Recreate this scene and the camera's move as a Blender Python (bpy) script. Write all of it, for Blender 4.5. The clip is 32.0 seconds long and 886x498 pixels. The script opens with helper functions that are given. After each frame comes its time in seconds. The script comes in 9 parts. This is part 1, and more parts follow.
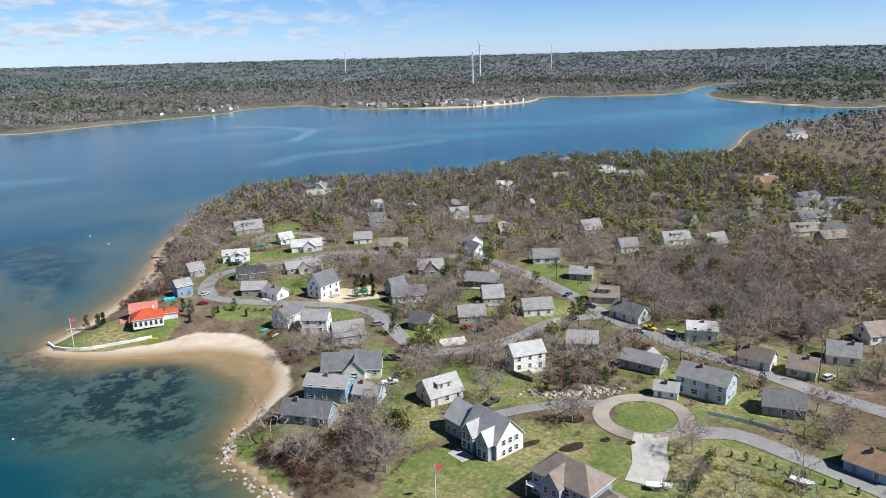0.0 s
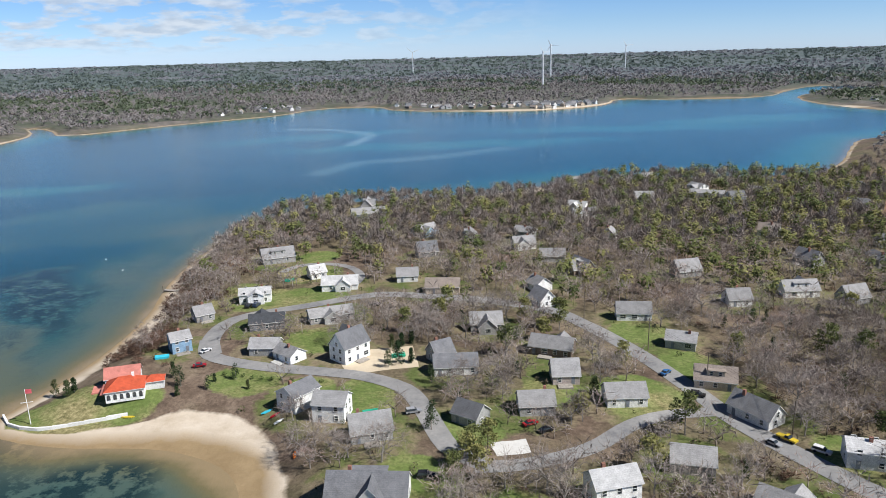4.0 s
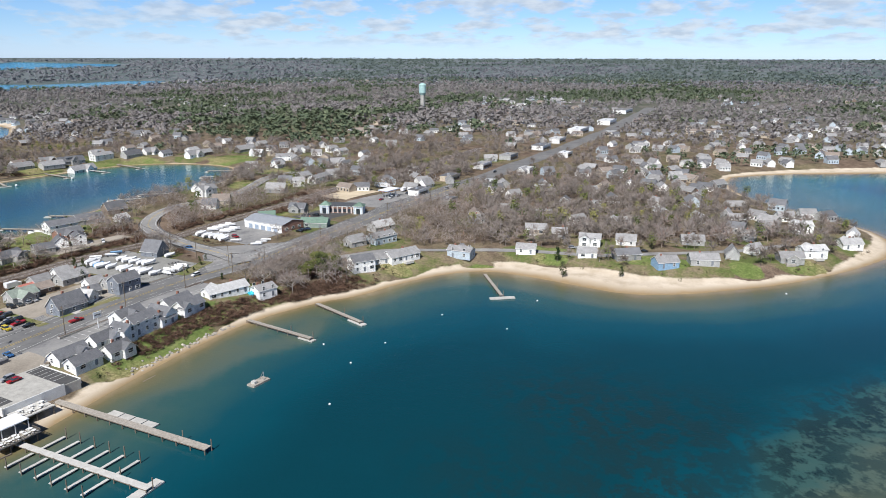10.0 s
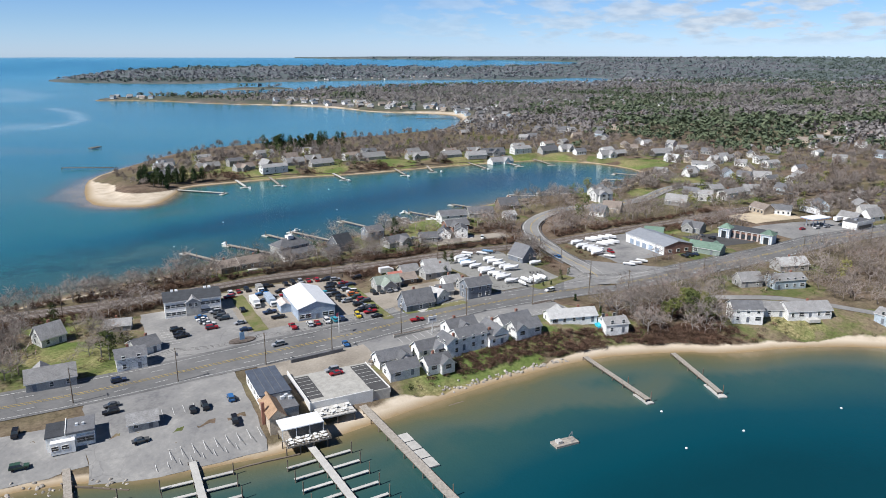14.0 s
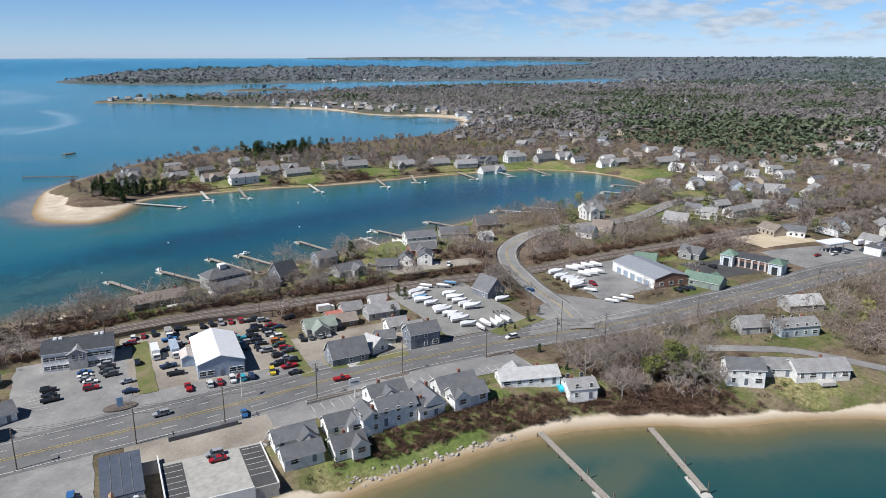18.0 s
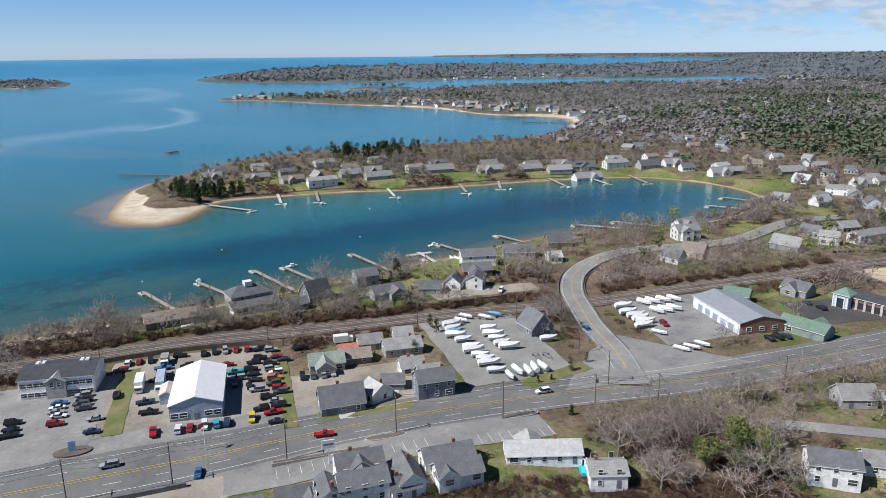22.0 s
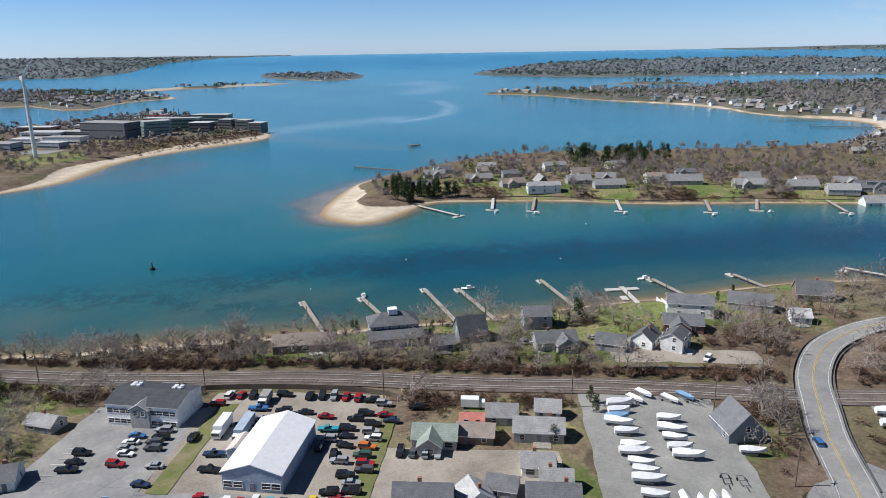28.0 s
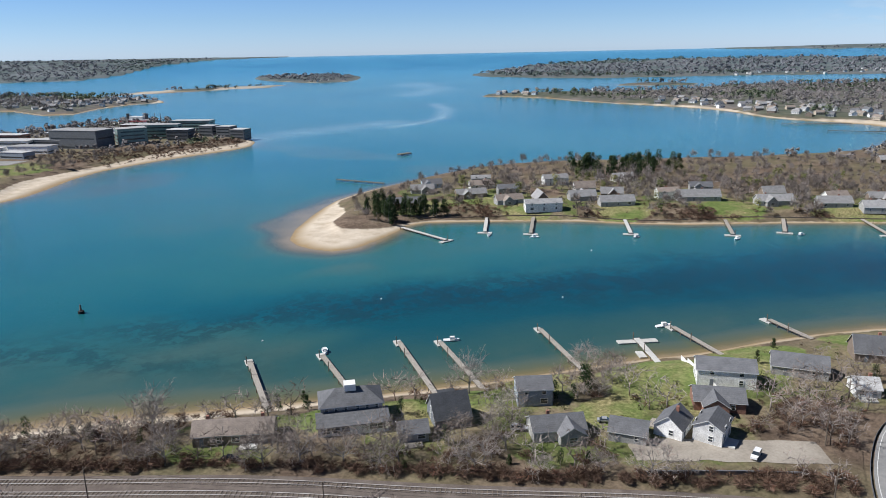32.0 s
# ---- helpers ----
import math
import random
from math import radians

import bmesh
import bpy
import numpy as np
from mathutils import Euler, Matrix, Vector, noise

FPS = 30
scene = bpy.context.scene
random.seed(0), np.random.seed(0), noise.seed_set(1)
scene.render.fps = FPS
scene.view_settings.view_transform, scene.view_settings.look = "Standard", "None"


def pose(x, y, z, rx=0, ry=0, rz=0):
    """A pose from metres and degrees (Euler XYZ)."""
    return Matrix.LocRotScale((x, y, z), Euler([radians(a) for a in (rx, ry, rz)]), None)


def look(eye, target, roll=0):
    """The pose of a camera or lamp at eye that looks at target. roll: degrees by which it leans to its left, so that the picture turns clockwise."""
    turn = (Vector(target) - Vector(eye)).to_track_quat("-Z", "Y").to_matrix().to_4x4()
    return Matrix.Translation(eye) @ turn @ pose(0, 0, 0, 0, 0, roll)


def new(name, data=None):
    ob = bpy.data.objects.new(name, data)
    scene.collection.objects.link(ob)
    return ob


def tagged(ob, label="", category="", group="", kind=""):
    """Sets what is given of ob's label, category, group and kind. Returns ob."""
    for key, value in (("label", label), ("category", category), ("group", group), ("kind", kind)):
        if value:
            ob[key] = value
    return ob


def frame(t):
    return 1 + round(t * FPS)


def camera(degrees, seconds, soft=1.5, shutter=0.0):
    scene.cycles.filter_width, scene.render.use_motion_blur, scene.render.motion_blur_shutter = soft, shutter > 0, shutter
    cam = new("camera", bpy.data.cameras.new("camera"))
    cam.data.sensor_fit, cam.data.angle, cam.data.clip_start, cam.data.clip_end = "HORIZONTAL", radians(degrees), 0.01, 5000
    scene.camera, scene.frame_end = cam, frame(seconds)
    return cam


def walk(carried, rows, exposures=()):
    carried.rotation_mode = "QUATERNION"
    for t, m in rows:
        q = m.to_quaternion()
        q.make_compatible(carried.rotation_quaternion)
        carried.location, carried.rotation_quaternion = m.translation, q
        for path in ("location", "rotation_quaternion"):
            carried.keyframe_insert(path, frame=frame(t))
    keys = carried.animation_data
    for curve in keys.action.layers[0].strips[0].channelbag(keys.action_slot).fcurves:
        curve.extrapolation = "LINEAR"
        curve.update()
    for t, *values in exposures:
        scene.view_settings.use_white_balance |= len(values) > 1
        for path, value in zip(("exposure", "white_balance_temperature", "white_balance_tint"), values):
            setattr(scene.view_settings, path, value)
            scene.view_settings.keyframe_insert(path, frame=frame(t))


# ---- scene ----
cam = camera(62.909, 32.0, 0.9)
walk(cam, [
    (0.0, pose(0.08, -0.15, 99.77, 74.890, 1.467, -0.396)),
    (0.5, pose(0.32, 8.19, 99.78, 74.917, 1.472, -0.448)),
    (1.0, pose(0.56, 16.68, 99.83, 74.901, 1.451, -0.466)),
    (1.5, pose(0.94, 25.10, 99.79, 74.920, 1.453, -0.487)),
    (2.0, pose(1.24, 33.74, 99.83, 74.907, 1.467, -0.539)),
    (2.5, pose(1.59, 42.24, 99.91, 74.878, 1.476, -0.574)),
    (4.5, pose(2.37, 76.21, 100.31, 75.060, 1.371, 9.385)),
    (5.0, pose(2.54, 84.65, 100.29, 75.161, 1.214, 15.453)),
    (5.5, pose(2.36, 93.18, 100.15, 75.254, 0.981, 23.410)),
    (6.0, pose(1.81, 101.74, 100.06, 75.301, 0.824, 31.823)),
    (6.5, pose(0.35, 110.09, 100.08, 75.276, 0.618, 40.059)),
    (7.0, pose(-1.77, 117.81, 100.25, 75.262, 0.435, 47.912)),
    (7.5, pose(-4.77, 125.10, 100.35, 75.221, 0.239, 55.773)),
    (8.0, pose(-8.35, 131.83, 100.41, 75.192, 0.122, 63.573)),
    (8.5, pose(-12.50, 137.99, 100.44, 75.125, -0.059, 70.894)),
    (9.0, pose(-16.61, 144.17, 100.50, 75.075, -0.135, 78.038)),
    (9.5, pose(-20.84, 150.16, 100.60, 75.067, -0.145, 84.620)),
    (10.0, pose(-25.92, 155.39, 100.58, 75.039, -0.131, 91.110)),
    (10.5, pose(-31.91, 159.26, 100.33, 75.001, -0.159, 97.795)),
    (11.0, pose(-38.32, 162.11, 100.04, 74.961, -0.124, 103.904)),
    (11.5, pose(-44.84, 164.14, 99.80, 74.937, -0.164, 109.490)),
    (12.0, pose(-51.43, 165.47, 99.61, 74.900, -0.200, 114.449)),
    (12.5, pose(-57.92, 166.07, 99.50, 74.878, -0.144, 118.910)),
    (13.0, pose(-64.30, 166.18, 99.42, 74.871, -0.113, 123.254)),
    (13.5, pose(-71.05, 165.77, 99.30, 74.869, -0.095, 124.996)),
    (14.0, pose(-77.62, 164.56, 99.18, 74.874, -0.077, 124.984)),
    (14.5, pose(-84.10, 162.88, 99.08, 74.909, -0.111, 124.961)),
    (16.5, pose(-111.94, 158.57, 99.45, 74.927, 0.022, 125.272)),
    (17.0, pose(-118.68, 158.22, 99.53, 74.933, 0.006, 125.596)),
    (17.5, pose(-125.33, 158.00, 99.59, 74.925, -0.034, 125.702)),
    (18.0, pose(-132.04, 157.71, 99.74, 74.904, -0.000, 126.285)),
    (18.5, pose(-138.84, 157.45, 99.90, 74.860, 0.011, 127.752)),
    (19.0, pose(-145.45, 157.26, 100.01, 74.825, 0.095, 129.254)),
    (19.5, pose(-152.07, 157.25, 100.06, 74.798, 0.170, 130.663)),
    (20.0, pose(-158.46, 157.28, 100.05, 74.784, 0.227, 131.622)),
    (20.5, pose(-164.57, 157.31, 100.00, 74.791, 0.311, 132.250)),
    (21.0, pose(-170.68, 157.06, 99.96, 74.769, 0.343, 133.082)),
    (21.5, pose(-176.73, 156.81, 99.89, 74.759, 0.458, 134.433)),
    (22.0, pose(-182.54, 156.60, 99.78, 74.741, 0.486, 136.262)),
    (22.5, pose(-188.23, 156.16, 99.56, 74.759, 0.499, 138.152)),
    (23.0, pose(-193.77, 155.42, 99.24, 74.778, 0.529, 139.969)),
    (23.5, pose(-199.27, 154.69, 98.95, 74.768, 0.617, 141.978)),
    (24.0, pose(-204.85, 154.18, 98.71, 74.743, 0.700, 143.490)),
    (24.5, pose(-210.19, 153.05, 98.51, 74.682, 0.721, 144.944)),
    (25.0, pose(-215.19, 151.27, 98.41, 74.657, 0.791, 147.170)),
    (25.5, pose(-220.02, 149.07, 98.31, 74.616, 0.836, 149.549)),
    (26.0, pose(-224.81, 145.90, 98.10, 74.582, 0.937, 151.843)),
    (26.5, pose(-229.72, 141.94, 97.93, 74.550, 0.936, 154.036)),
    (28.5, pose(-246.72, 123.38, 98.11, 74.534, 0.887, 158.046)),
    (29.0, pose(-250.41, 117.76, 98.13, 74.518, 0.888, 158.006)),
    (29.5, pose(-254.12, 111.91, 98.18, 74.502, 0.904, 157.946)),
    (30.0, pose(-257.69, 105.89, 98.28, 74.500, 0.957, 157.910)),
    (30.5, pose(-261.13, 99.82, 98.38, 74.498, 0.995, 157.878)),
    (31.0, pose(-264.40, 93.67, 98.44, 74.515, 1.025, 157.834)),
    (31.5, pose(-267.65, 87.45, 98.53, 74.545, 1.076, 157.816)),
    (32.0, pose(-270.83, 81.47, 98.63, 74.576, 1.121, 157.823)),
], exposures=[(0, 0.40, 6300, 10), (6, 0.29, 6350, 10), (11, 0.31, 6300, 10), (19, 0.14, 6250, 10), (26, 0.15, 6200, 10), (32, 0.22, 6250, 10)])

# ---- light ----
SUN_AZ, SUN_EL = 110.0, 48.0
world = bpy.data.worlds.new("world")
scene.world = world
world.use_nodes = True
wn, wl = world.node_tree.nodes, world.node_tree.links
sky = wn.new("ShaderNodeTexSky")
sky.sky_type, sky.sun_disc = "NISHITA", False
sky.sun_elevation, sky.sun_rotation = radians(SUN_EL), radians(SUN_AZ)
sky.air_density, sky.dust_density, sky.ozone_density = 1.0, 0.1, 3.0
# fair-weather clouds: a flat layer over the land side, seen towards the horizon
tc = wn.new("ShaderNodeTexCoord")
sep = wn.new("ShaderNodeSeparateXYZ")
wl.new(tc.outputs["Generated"], sep.inputs[0])


def wmath(op, a, b=0.0):
    m = wn.new("ShaderNodeMath")
    m.operation = op
    for sock, v in zip(m.inputs, (a, b)):
        if isinstance(v, (int, float)):
            sock.default_value = v
        else:
            wl.new(v, sock)
    return m.outputs[0]


def wramp(src, stops):
    r = wn.new("ShaderNodeValToRGB")
    while len(r.color_ramp.elements) < len(stops):
        r.color_ramp.elements.new(0.5)
    for e, (pos, v) in zip(r.color_ramp.elements, stops):
        e.position, e.color = pos, (v, v, v, 1)
    wl.new(src, r.inputs["Fac"])
    return r.outputs["Color"]


up = wmath("MAXIMUM", sep.outputs["Z"], 0.004)
flat = wn.new("ShaderNodeCombineXYZ")
wl.new(wmath("DIVIDE", sep.outputs["X"], wmath("SQRT", wmath("ADD", up, 0.10))), flat.inputs[0])
wl.new(wmath("DIVIDE", sep.outputs["Y"], wmath("SQRT", wmath("ADD", up, 0.10))), flat.inputs[1])
puff = wn.new("ShaderNodeTexNoise")
puff.inputs["Scale"].default_value, puff.inputs["Detail"].default_value, puff.inputs["Roughness"].default_value = 6.0, 7, 0.55
wl.new(flat.outputs[0], puff.inputs["Vector"])
side = wmath("ADD", wmath("MULTIPLY", sep.outputs["X"], -0.9), wmath("MULTIPLY", sep.outputs["Y"], 0.43))
cover = wmath("MULTIPLY", wramp(puff.outputs["Fac"], [(0.45, 0.0), (0.53, 0.8), (0.62, 1.0)]), wramp(side, [(0.35, 0.0), (0.75, 1.0)]))
cover = wmath("MULTIPLY", cover, wramp(sep.outputs["Z"], [(0.006, 0.0), (0.025, 0.85), (0.12, 0.9), (0.2, 0.0)]))
tint = wn.new("ShaderNodeMix")
tint.data_type, tint.blend_type = "RGBA", "MULTIPLY"
tint.inputs["Factor"].default_value = 1.0
wl.new(sky.outputs["Color"], tint.inputs["A"])
low = wn.new("ShaderNodeValToRGB")
while len(low.color_ramp.elements) < 4:
    low.color_ramp.elements.new(0.5)
for e, (pos, c) in zip(low.color_ramp.elements, ((0.0, (0.90, 1.22, 2.05)), (0.04, (0.76, 1.05, 1.66)), (0.12, (0.58, 0.84, 1.30)), (0.42, (0.21, 0.33, 0.48)))):
    e.position, e.color = pos, (*c, 1)
wl.new(sep.outputs["Z"], low.inputs["Fac"])
wl.new(low.outputs["Color"], tint.inputs["B"])
cloud = wn.new("ShaderNodeMix")
cloud.data_type = "RGBA"
wl.new(cover, cloud.inputs["Factor"])
wl.new(tint.outputs["Result"], cloud.inputs["A"])
shade = wn.new("ShaderNodeTexNoise")
shade.inputs["Scale"].default_value, shade.inputs["Detail"].default_value = 14.0, 5
wl.new(flat.outputs[0], shade.inputs["Vector"])
body = wn.new("ShaderNodeValToRGB")
for e, (pos, c) in zip(body.color_ramp.elements, ((0.38, (6.2, 7.1, 8.3)), (0.6, (8.6, 9.2, 9.9)))):
    e.position, e.color = pos, (*c, 1)
wl.new(shade.outputs["Fac"], body.inputs["Fac"])
wl.new(body.outputs["Color"], cloud.inputs["B"])
wn["Background"].inputs["Strength"].default_value = 0.068
wl.new(cloud.outputs["Result"], wn["Background"].inputs["Color"])
sun_dir = Vector((math.sin(radians(SUN_AZ)) * math.cos(radians(SUN_EL)),
                  math.cos(radians(SUN_AZ)) * math.cos(radians(SUN_EL)), math.sin(radians(SUN_EL))))
sun_data = bpy.data.lights.new("sun", "SUN")
sun_data.energy, sun_data.angle, sun_data.color = 5.0, radians(0.53), (1.0, 0.96, 0.91)
sun = new("sun", sun_data)
sun.matrix_basis = look(sun_dir * 900, (0, 0, 0))

# ---- materials ----
MATS = {}


def nodes_of(name, rough=0.8, metal=0.0, spec=0.3):
    m = bpy.data.materials.new(name)
    m.use_nodes = True
    n, l = m.node_tree.nodes, m.node_tree.links
    b = n["Principled BSDF"]
    b.inputs["Roughness"].default_value = rough
    b.inputs["Metallic"].default_value = metal
    b.inputs["Specular IOR Level"].default_value = spec
    MATS[name] = m
    return m, n, l, b


def noise_node(n, l, scale, detail=4.0, rough=0.6, vec=None):
    t = n.new("ShaderNodeTexNoise")
    t.inputs["Scale"].default_value = scale
    t.inputs["Detail"].default_value = detail
    t.inputs["Roughness"].default_value = rough
    if vec is not None:
        l.new(vec, t.inputs["Vector"])
    return t


def ramp(n, l, src, stops):
    r = n.new("ShaderNodeValToRGB")
    el = r.color_ramp.elements
    while len(el) < len(stops):
        el.new(0.5)
    for e, (p, c) in zip(el, stops):
        e.position = p
        e.color = (*c, 1) if len(c) == 3 else c
    l.new(src, r.inputs["Fac"])
    return r


def mix(n, l, fac, a, b, mode="MIX"):
    m = n.new("ShaderNodeMix")
    m.data_type, m.blend_type = "RGBA", mode
    for sock, v in ((m.inputs["Factor"], fac), (m.inputs["A"], a), (m.inputs["B"], b)):
        if isinstance(v, (int, float)):
            sock.default_value = v
        elif isinstance(v, tuple):
            sock.default_value = (*v, 1)
        else:
            l.new(v, sock)
    return m.outputs["Result"]


def calc(n, l, op, a, b=0.0):
    m = n.new("ShaderNodeMath")
    m.operation = op
    for sock, v in zip(m.inputs, (a, b)):
        if isinstance(v, (int, float)):
            sock.default_value = v
        else:
            l.new(v, sock)
    return m.outputs[0]


def attr(n, name):
    a = n.new("ShaderNodeAttribute")
    a.attribute_name = name
    return a


def place(n):
    return n.new("ShaderNodeNewGeometry").outputs["Position"]


def bump(n, l, b, src, strength, dist=0.1):
    k = n.new("ShaderNodeBump")
    k.inputs["Strength"].default_value = strength
    k.inputs["Distance"].default_value = dist
    l.new(src, k.inputs["Height"])
    l.new(k.outputs["Normal"], b.inputs["Normal"])


def plain(name, col, rough=0.8, metal=0.0, vary=0.18, scale=0.6, fine=6.0, spec=0.3, per_object=0.1):
    """Paint, metal or cloth: one colour with stains, grain and a slight difference from thing to thing."""
    m, n, l, b = nodes_of(name, rough, metal, spec)
    p = place(n)
    big, small = noise_node(n, l, scale, 4, 0.6, p), noise_node(n, l, fine, 3, 0.6, p)
    lo, hi = tuple(c * (1 - vary) for c in col), tuple(min(1, c * (1 + vary)) for c in col)
    c = ramp(n, l, big.outputs["Fac"], [(0.3, lo), (0.7, hi)]).outputs["Color"]
    g = ramp(n, l, small.outputs["Fac"], [(0.3, (0.85,) * 3), (0.7, (1.1,) * 3)]).outputs["Color"]
    c = mix(n, l, 1.0, c, g, "MULTIPLY")
    if per_object:
        r = ramp(n, l, n.new("ShaderNodeObjectInfo").outputs["Random"], [(0, (1 - per_object,) * 3), (1, (1 + per_object,) * 3)])
        c = mix(n, l, 1.0, c, r.outputs["Color"], "MULTIPLY")
    l.new(c, b.inputs["Base Color"])
    bump(n, l, b, small.outputs["Fac"], 0.15, 0.03)
    return m


def courses(name, col, across, rough=0.85, dark=0.6, vary=0.2):
    """Siding or shingles: courses across the height with joints, and weather stains."""
    m, n, l, b = nodes_of(name, rough)
    tc = n.new("ShaderNodeTexCoord")
    s = n.new("ShaderNodeSeparateXYZ")
    l.new(tc.outputs["Object"], s.inputs[0])
    f = calc(n, l, "FRACT", calc(n, l, "MULTIPLY", s.outputs["Z"], 1 / across))
    j = ramp(n, l, f, [(0.0, (dark,) * 3), (0.18, (1.0,) * 3), (1.0, (1.04,) * 3)]).outputs["Color"]
    p = place(n)
    big = noise_node(n, l, 0.5, 5, 0.65, p)
    fine = noise_node(n, l, 4.0, 3, 0.6, p)
    lo, hi = tuple(c * (1 - vary) for c in col), tuple(min(1, c * (1 + vary)) for c in col)
    c = ramp(n, l, big.outputs["Fac"], [(0.3, lo), (0.7, hi)]).outputs["Color"]
    c = mix(n, l, 1.0, c, j, "MULTIPLY")
    c = mix(n, l, 1.0, c, ramp(n, l, fine.outputs["Fac"], [(0.3, (0.8,) * 3), (0.7, (1.15,) * 3)]).outputs["Color"], "MULTIPLY")
    r = ramp(n, l, n.new("ShaderNodeObjectInfo").outputs["Random"], [(0, (0.82,) * 3), (1, (1.15,) * 3)])
    c = mix(n, l, 1.0, c, r.outputs["Color"], "MULTIPLY")
    l.new(c, b.inputs["Base Color"])
    bump(n, l, b, f, 0.3, 0.03)
    return m


WALLS = dict(white=(0.82, 0.82, 0.80), gray=(0.36, 0.36, 0.35), blue=(0.27, 0.42, 0.58), paleblue=(0.52, 0.60, 0.66), tan=(0.50, 0.43, 0.34),
             brown=(0.24, 0.19, 0.15), pink=(0.60, 0.52, 0.48), grayblue=(0.33, 0.38, 0.44), dark=(0.13, 0.14, 0.15), slatewall=(0.20, 0.22, 0.25),
             metalblue=(0.36, 0.43, 0.52), brickblue=(0.34, 0.25, 0.24), greenwall=(0.22, 0.27, 0.24), brick=(0.30, 0.17, 0.13))
ROOFS = dict(gray=(0.285, 0.282, 0.28), slate=(0.15, 0.153, 0.162), pale=(0.46, 0.46, 0.455), dark=(0.065, 0.07, 0.078), brown=(0.25, 0.21, 0.18),
             tanroof=(0.33, 0.22, 0.14), red=(0.55, 0.10, 0.045), redpale=(0.52, 0.20, 0.16), greenish=(0.25, 0.29, 0.25), greenroof=(0.16, 0.24, 0.19),
             navy=(0.10, 0.12, 0.16))
for k, c in WALLS.items():
    courses("wall_" + k, c, 0.24)
for k, c in ROOFS.items():
    courses("roof_" + k, c, 0.3, dark=0.75)
plain("roof_metal", (0.72, 0.73, 0.74), 0.45, 0.0, 0.06)
plain("roof_metalgray", (0.30, 0.32, 0.35), 0.5, 0.0, 0.1)
plain("trim", (0.78, 0.78, 0.76), 0.6, vary=0.05)
plain("glass", (0.035, 0.045, 0.055), 0.06, vary=0.3, spec=0.8)
plain("brickwork", (0.30, 0.15, 0.11), 0.9)
plain("concrete", (0.40, 0.39, 0.36), 0.9)
plain("dock_wood", (0.34, 0.31, 0.27), 0.9, vary=0.25, scale=1.5)
plain("dock_pale", (0.50, 0.49, 0.46), 0.85, vary=0.12)
plain("pile_wood", (0.17, 0.14, 0.11), 0.95)
plain("pole_wood", (0.16, 0.13, 0.10), 0.95)
plain("boat_white", (0.80, 0.81, 0.82), 0.35, vary=0.05)
plain("wrap", (0.78, 0.79, 0.80), 0.5, vary=0.07, scale=1.2)
plain("wrap_blue", (0.20, 0.36, 0.55), 0.5)
plain("tarp_green", (0.02, 0.35, 0.22), 0.6)
plain("tarp_teal", (0.05, 0.48, 0.62), 0.5)
plain("tyre", (0.025, 0.025, 0.027), 0.9)
plain("bark", (0.29, 0.262, 0.235), 0.95, vary=0.3)
plain("stone", (0.37, 0.34, 0.30), 0.95, vary=0.3, per_object=0.25)
plain("metal_white", (0.75, 0.77, 0.78), 0.4)
plain("steel", (0.30, 0.30, 0.31), 0.45, 0.6)
plain("rail_steel", (0.55, 0.52, 0.50), 0.5, 0.2)
plain("tower_teal", (0.42, 0.62, 0.60), 0.5)
plain("ship_red", (0.50, 0.05, 0.05), 0.5)
plain("glass_green", (0.20, 0.30, 0.28), 0.25, vary=0.3)
plain("flag_red", (0.55, 0.10, 0.12), 0.8)
CARS = dict(white=(0.75, 0.75, 0.75), black=(0.02, 0.02, 0.022), red=(0.35, 0.02, 0.025), silver=(0.42, 0.43, 0.45), navy=(0.03, 0.05, 0.11),
            grey=(0.12, 0.125, 0.13), yellow=(0.62, 0.46, 0.04), green=(0.05, 0.10, 0.07), orange=(0.6, 0.17, 0.03), blue=(0.05, 0.16, 0.38), tealcar=(0.05, 0.35, 0.45))
for k, c in CARS.items():
    plain("car_" + k, c, 0.25, 0.2 if k in ("silver", "grey") else 0.0, 0.06, spec=0.5)


def surface(name, stops, scale, rough=0.95, fine=1.5, bump_by=0.3):
    """Ground cover of several colours at two scales."""
    m, n, l, b = nodes_of(name, rough, 0, 0.15)
    p = place(n)
    big, small = noise_node(n, l, scale, 6, 0.62, p), noise_node(n, l, fine, 5, 0.7, p)
    f = calc(n, l, "ADD", calc(n, l, "MULTIPLY", big.outputs["Fac"], 0.65), calc(n, l, "MULTIPLY", small.outputs["Fac"], 0.35))
    l.new(ramp(n, l, f, stops).outputs["Color"], b.inputs["Base Color"])
    bump(n, l, b, small.outputs["Fac"], bump_by, 0.2)
    return m


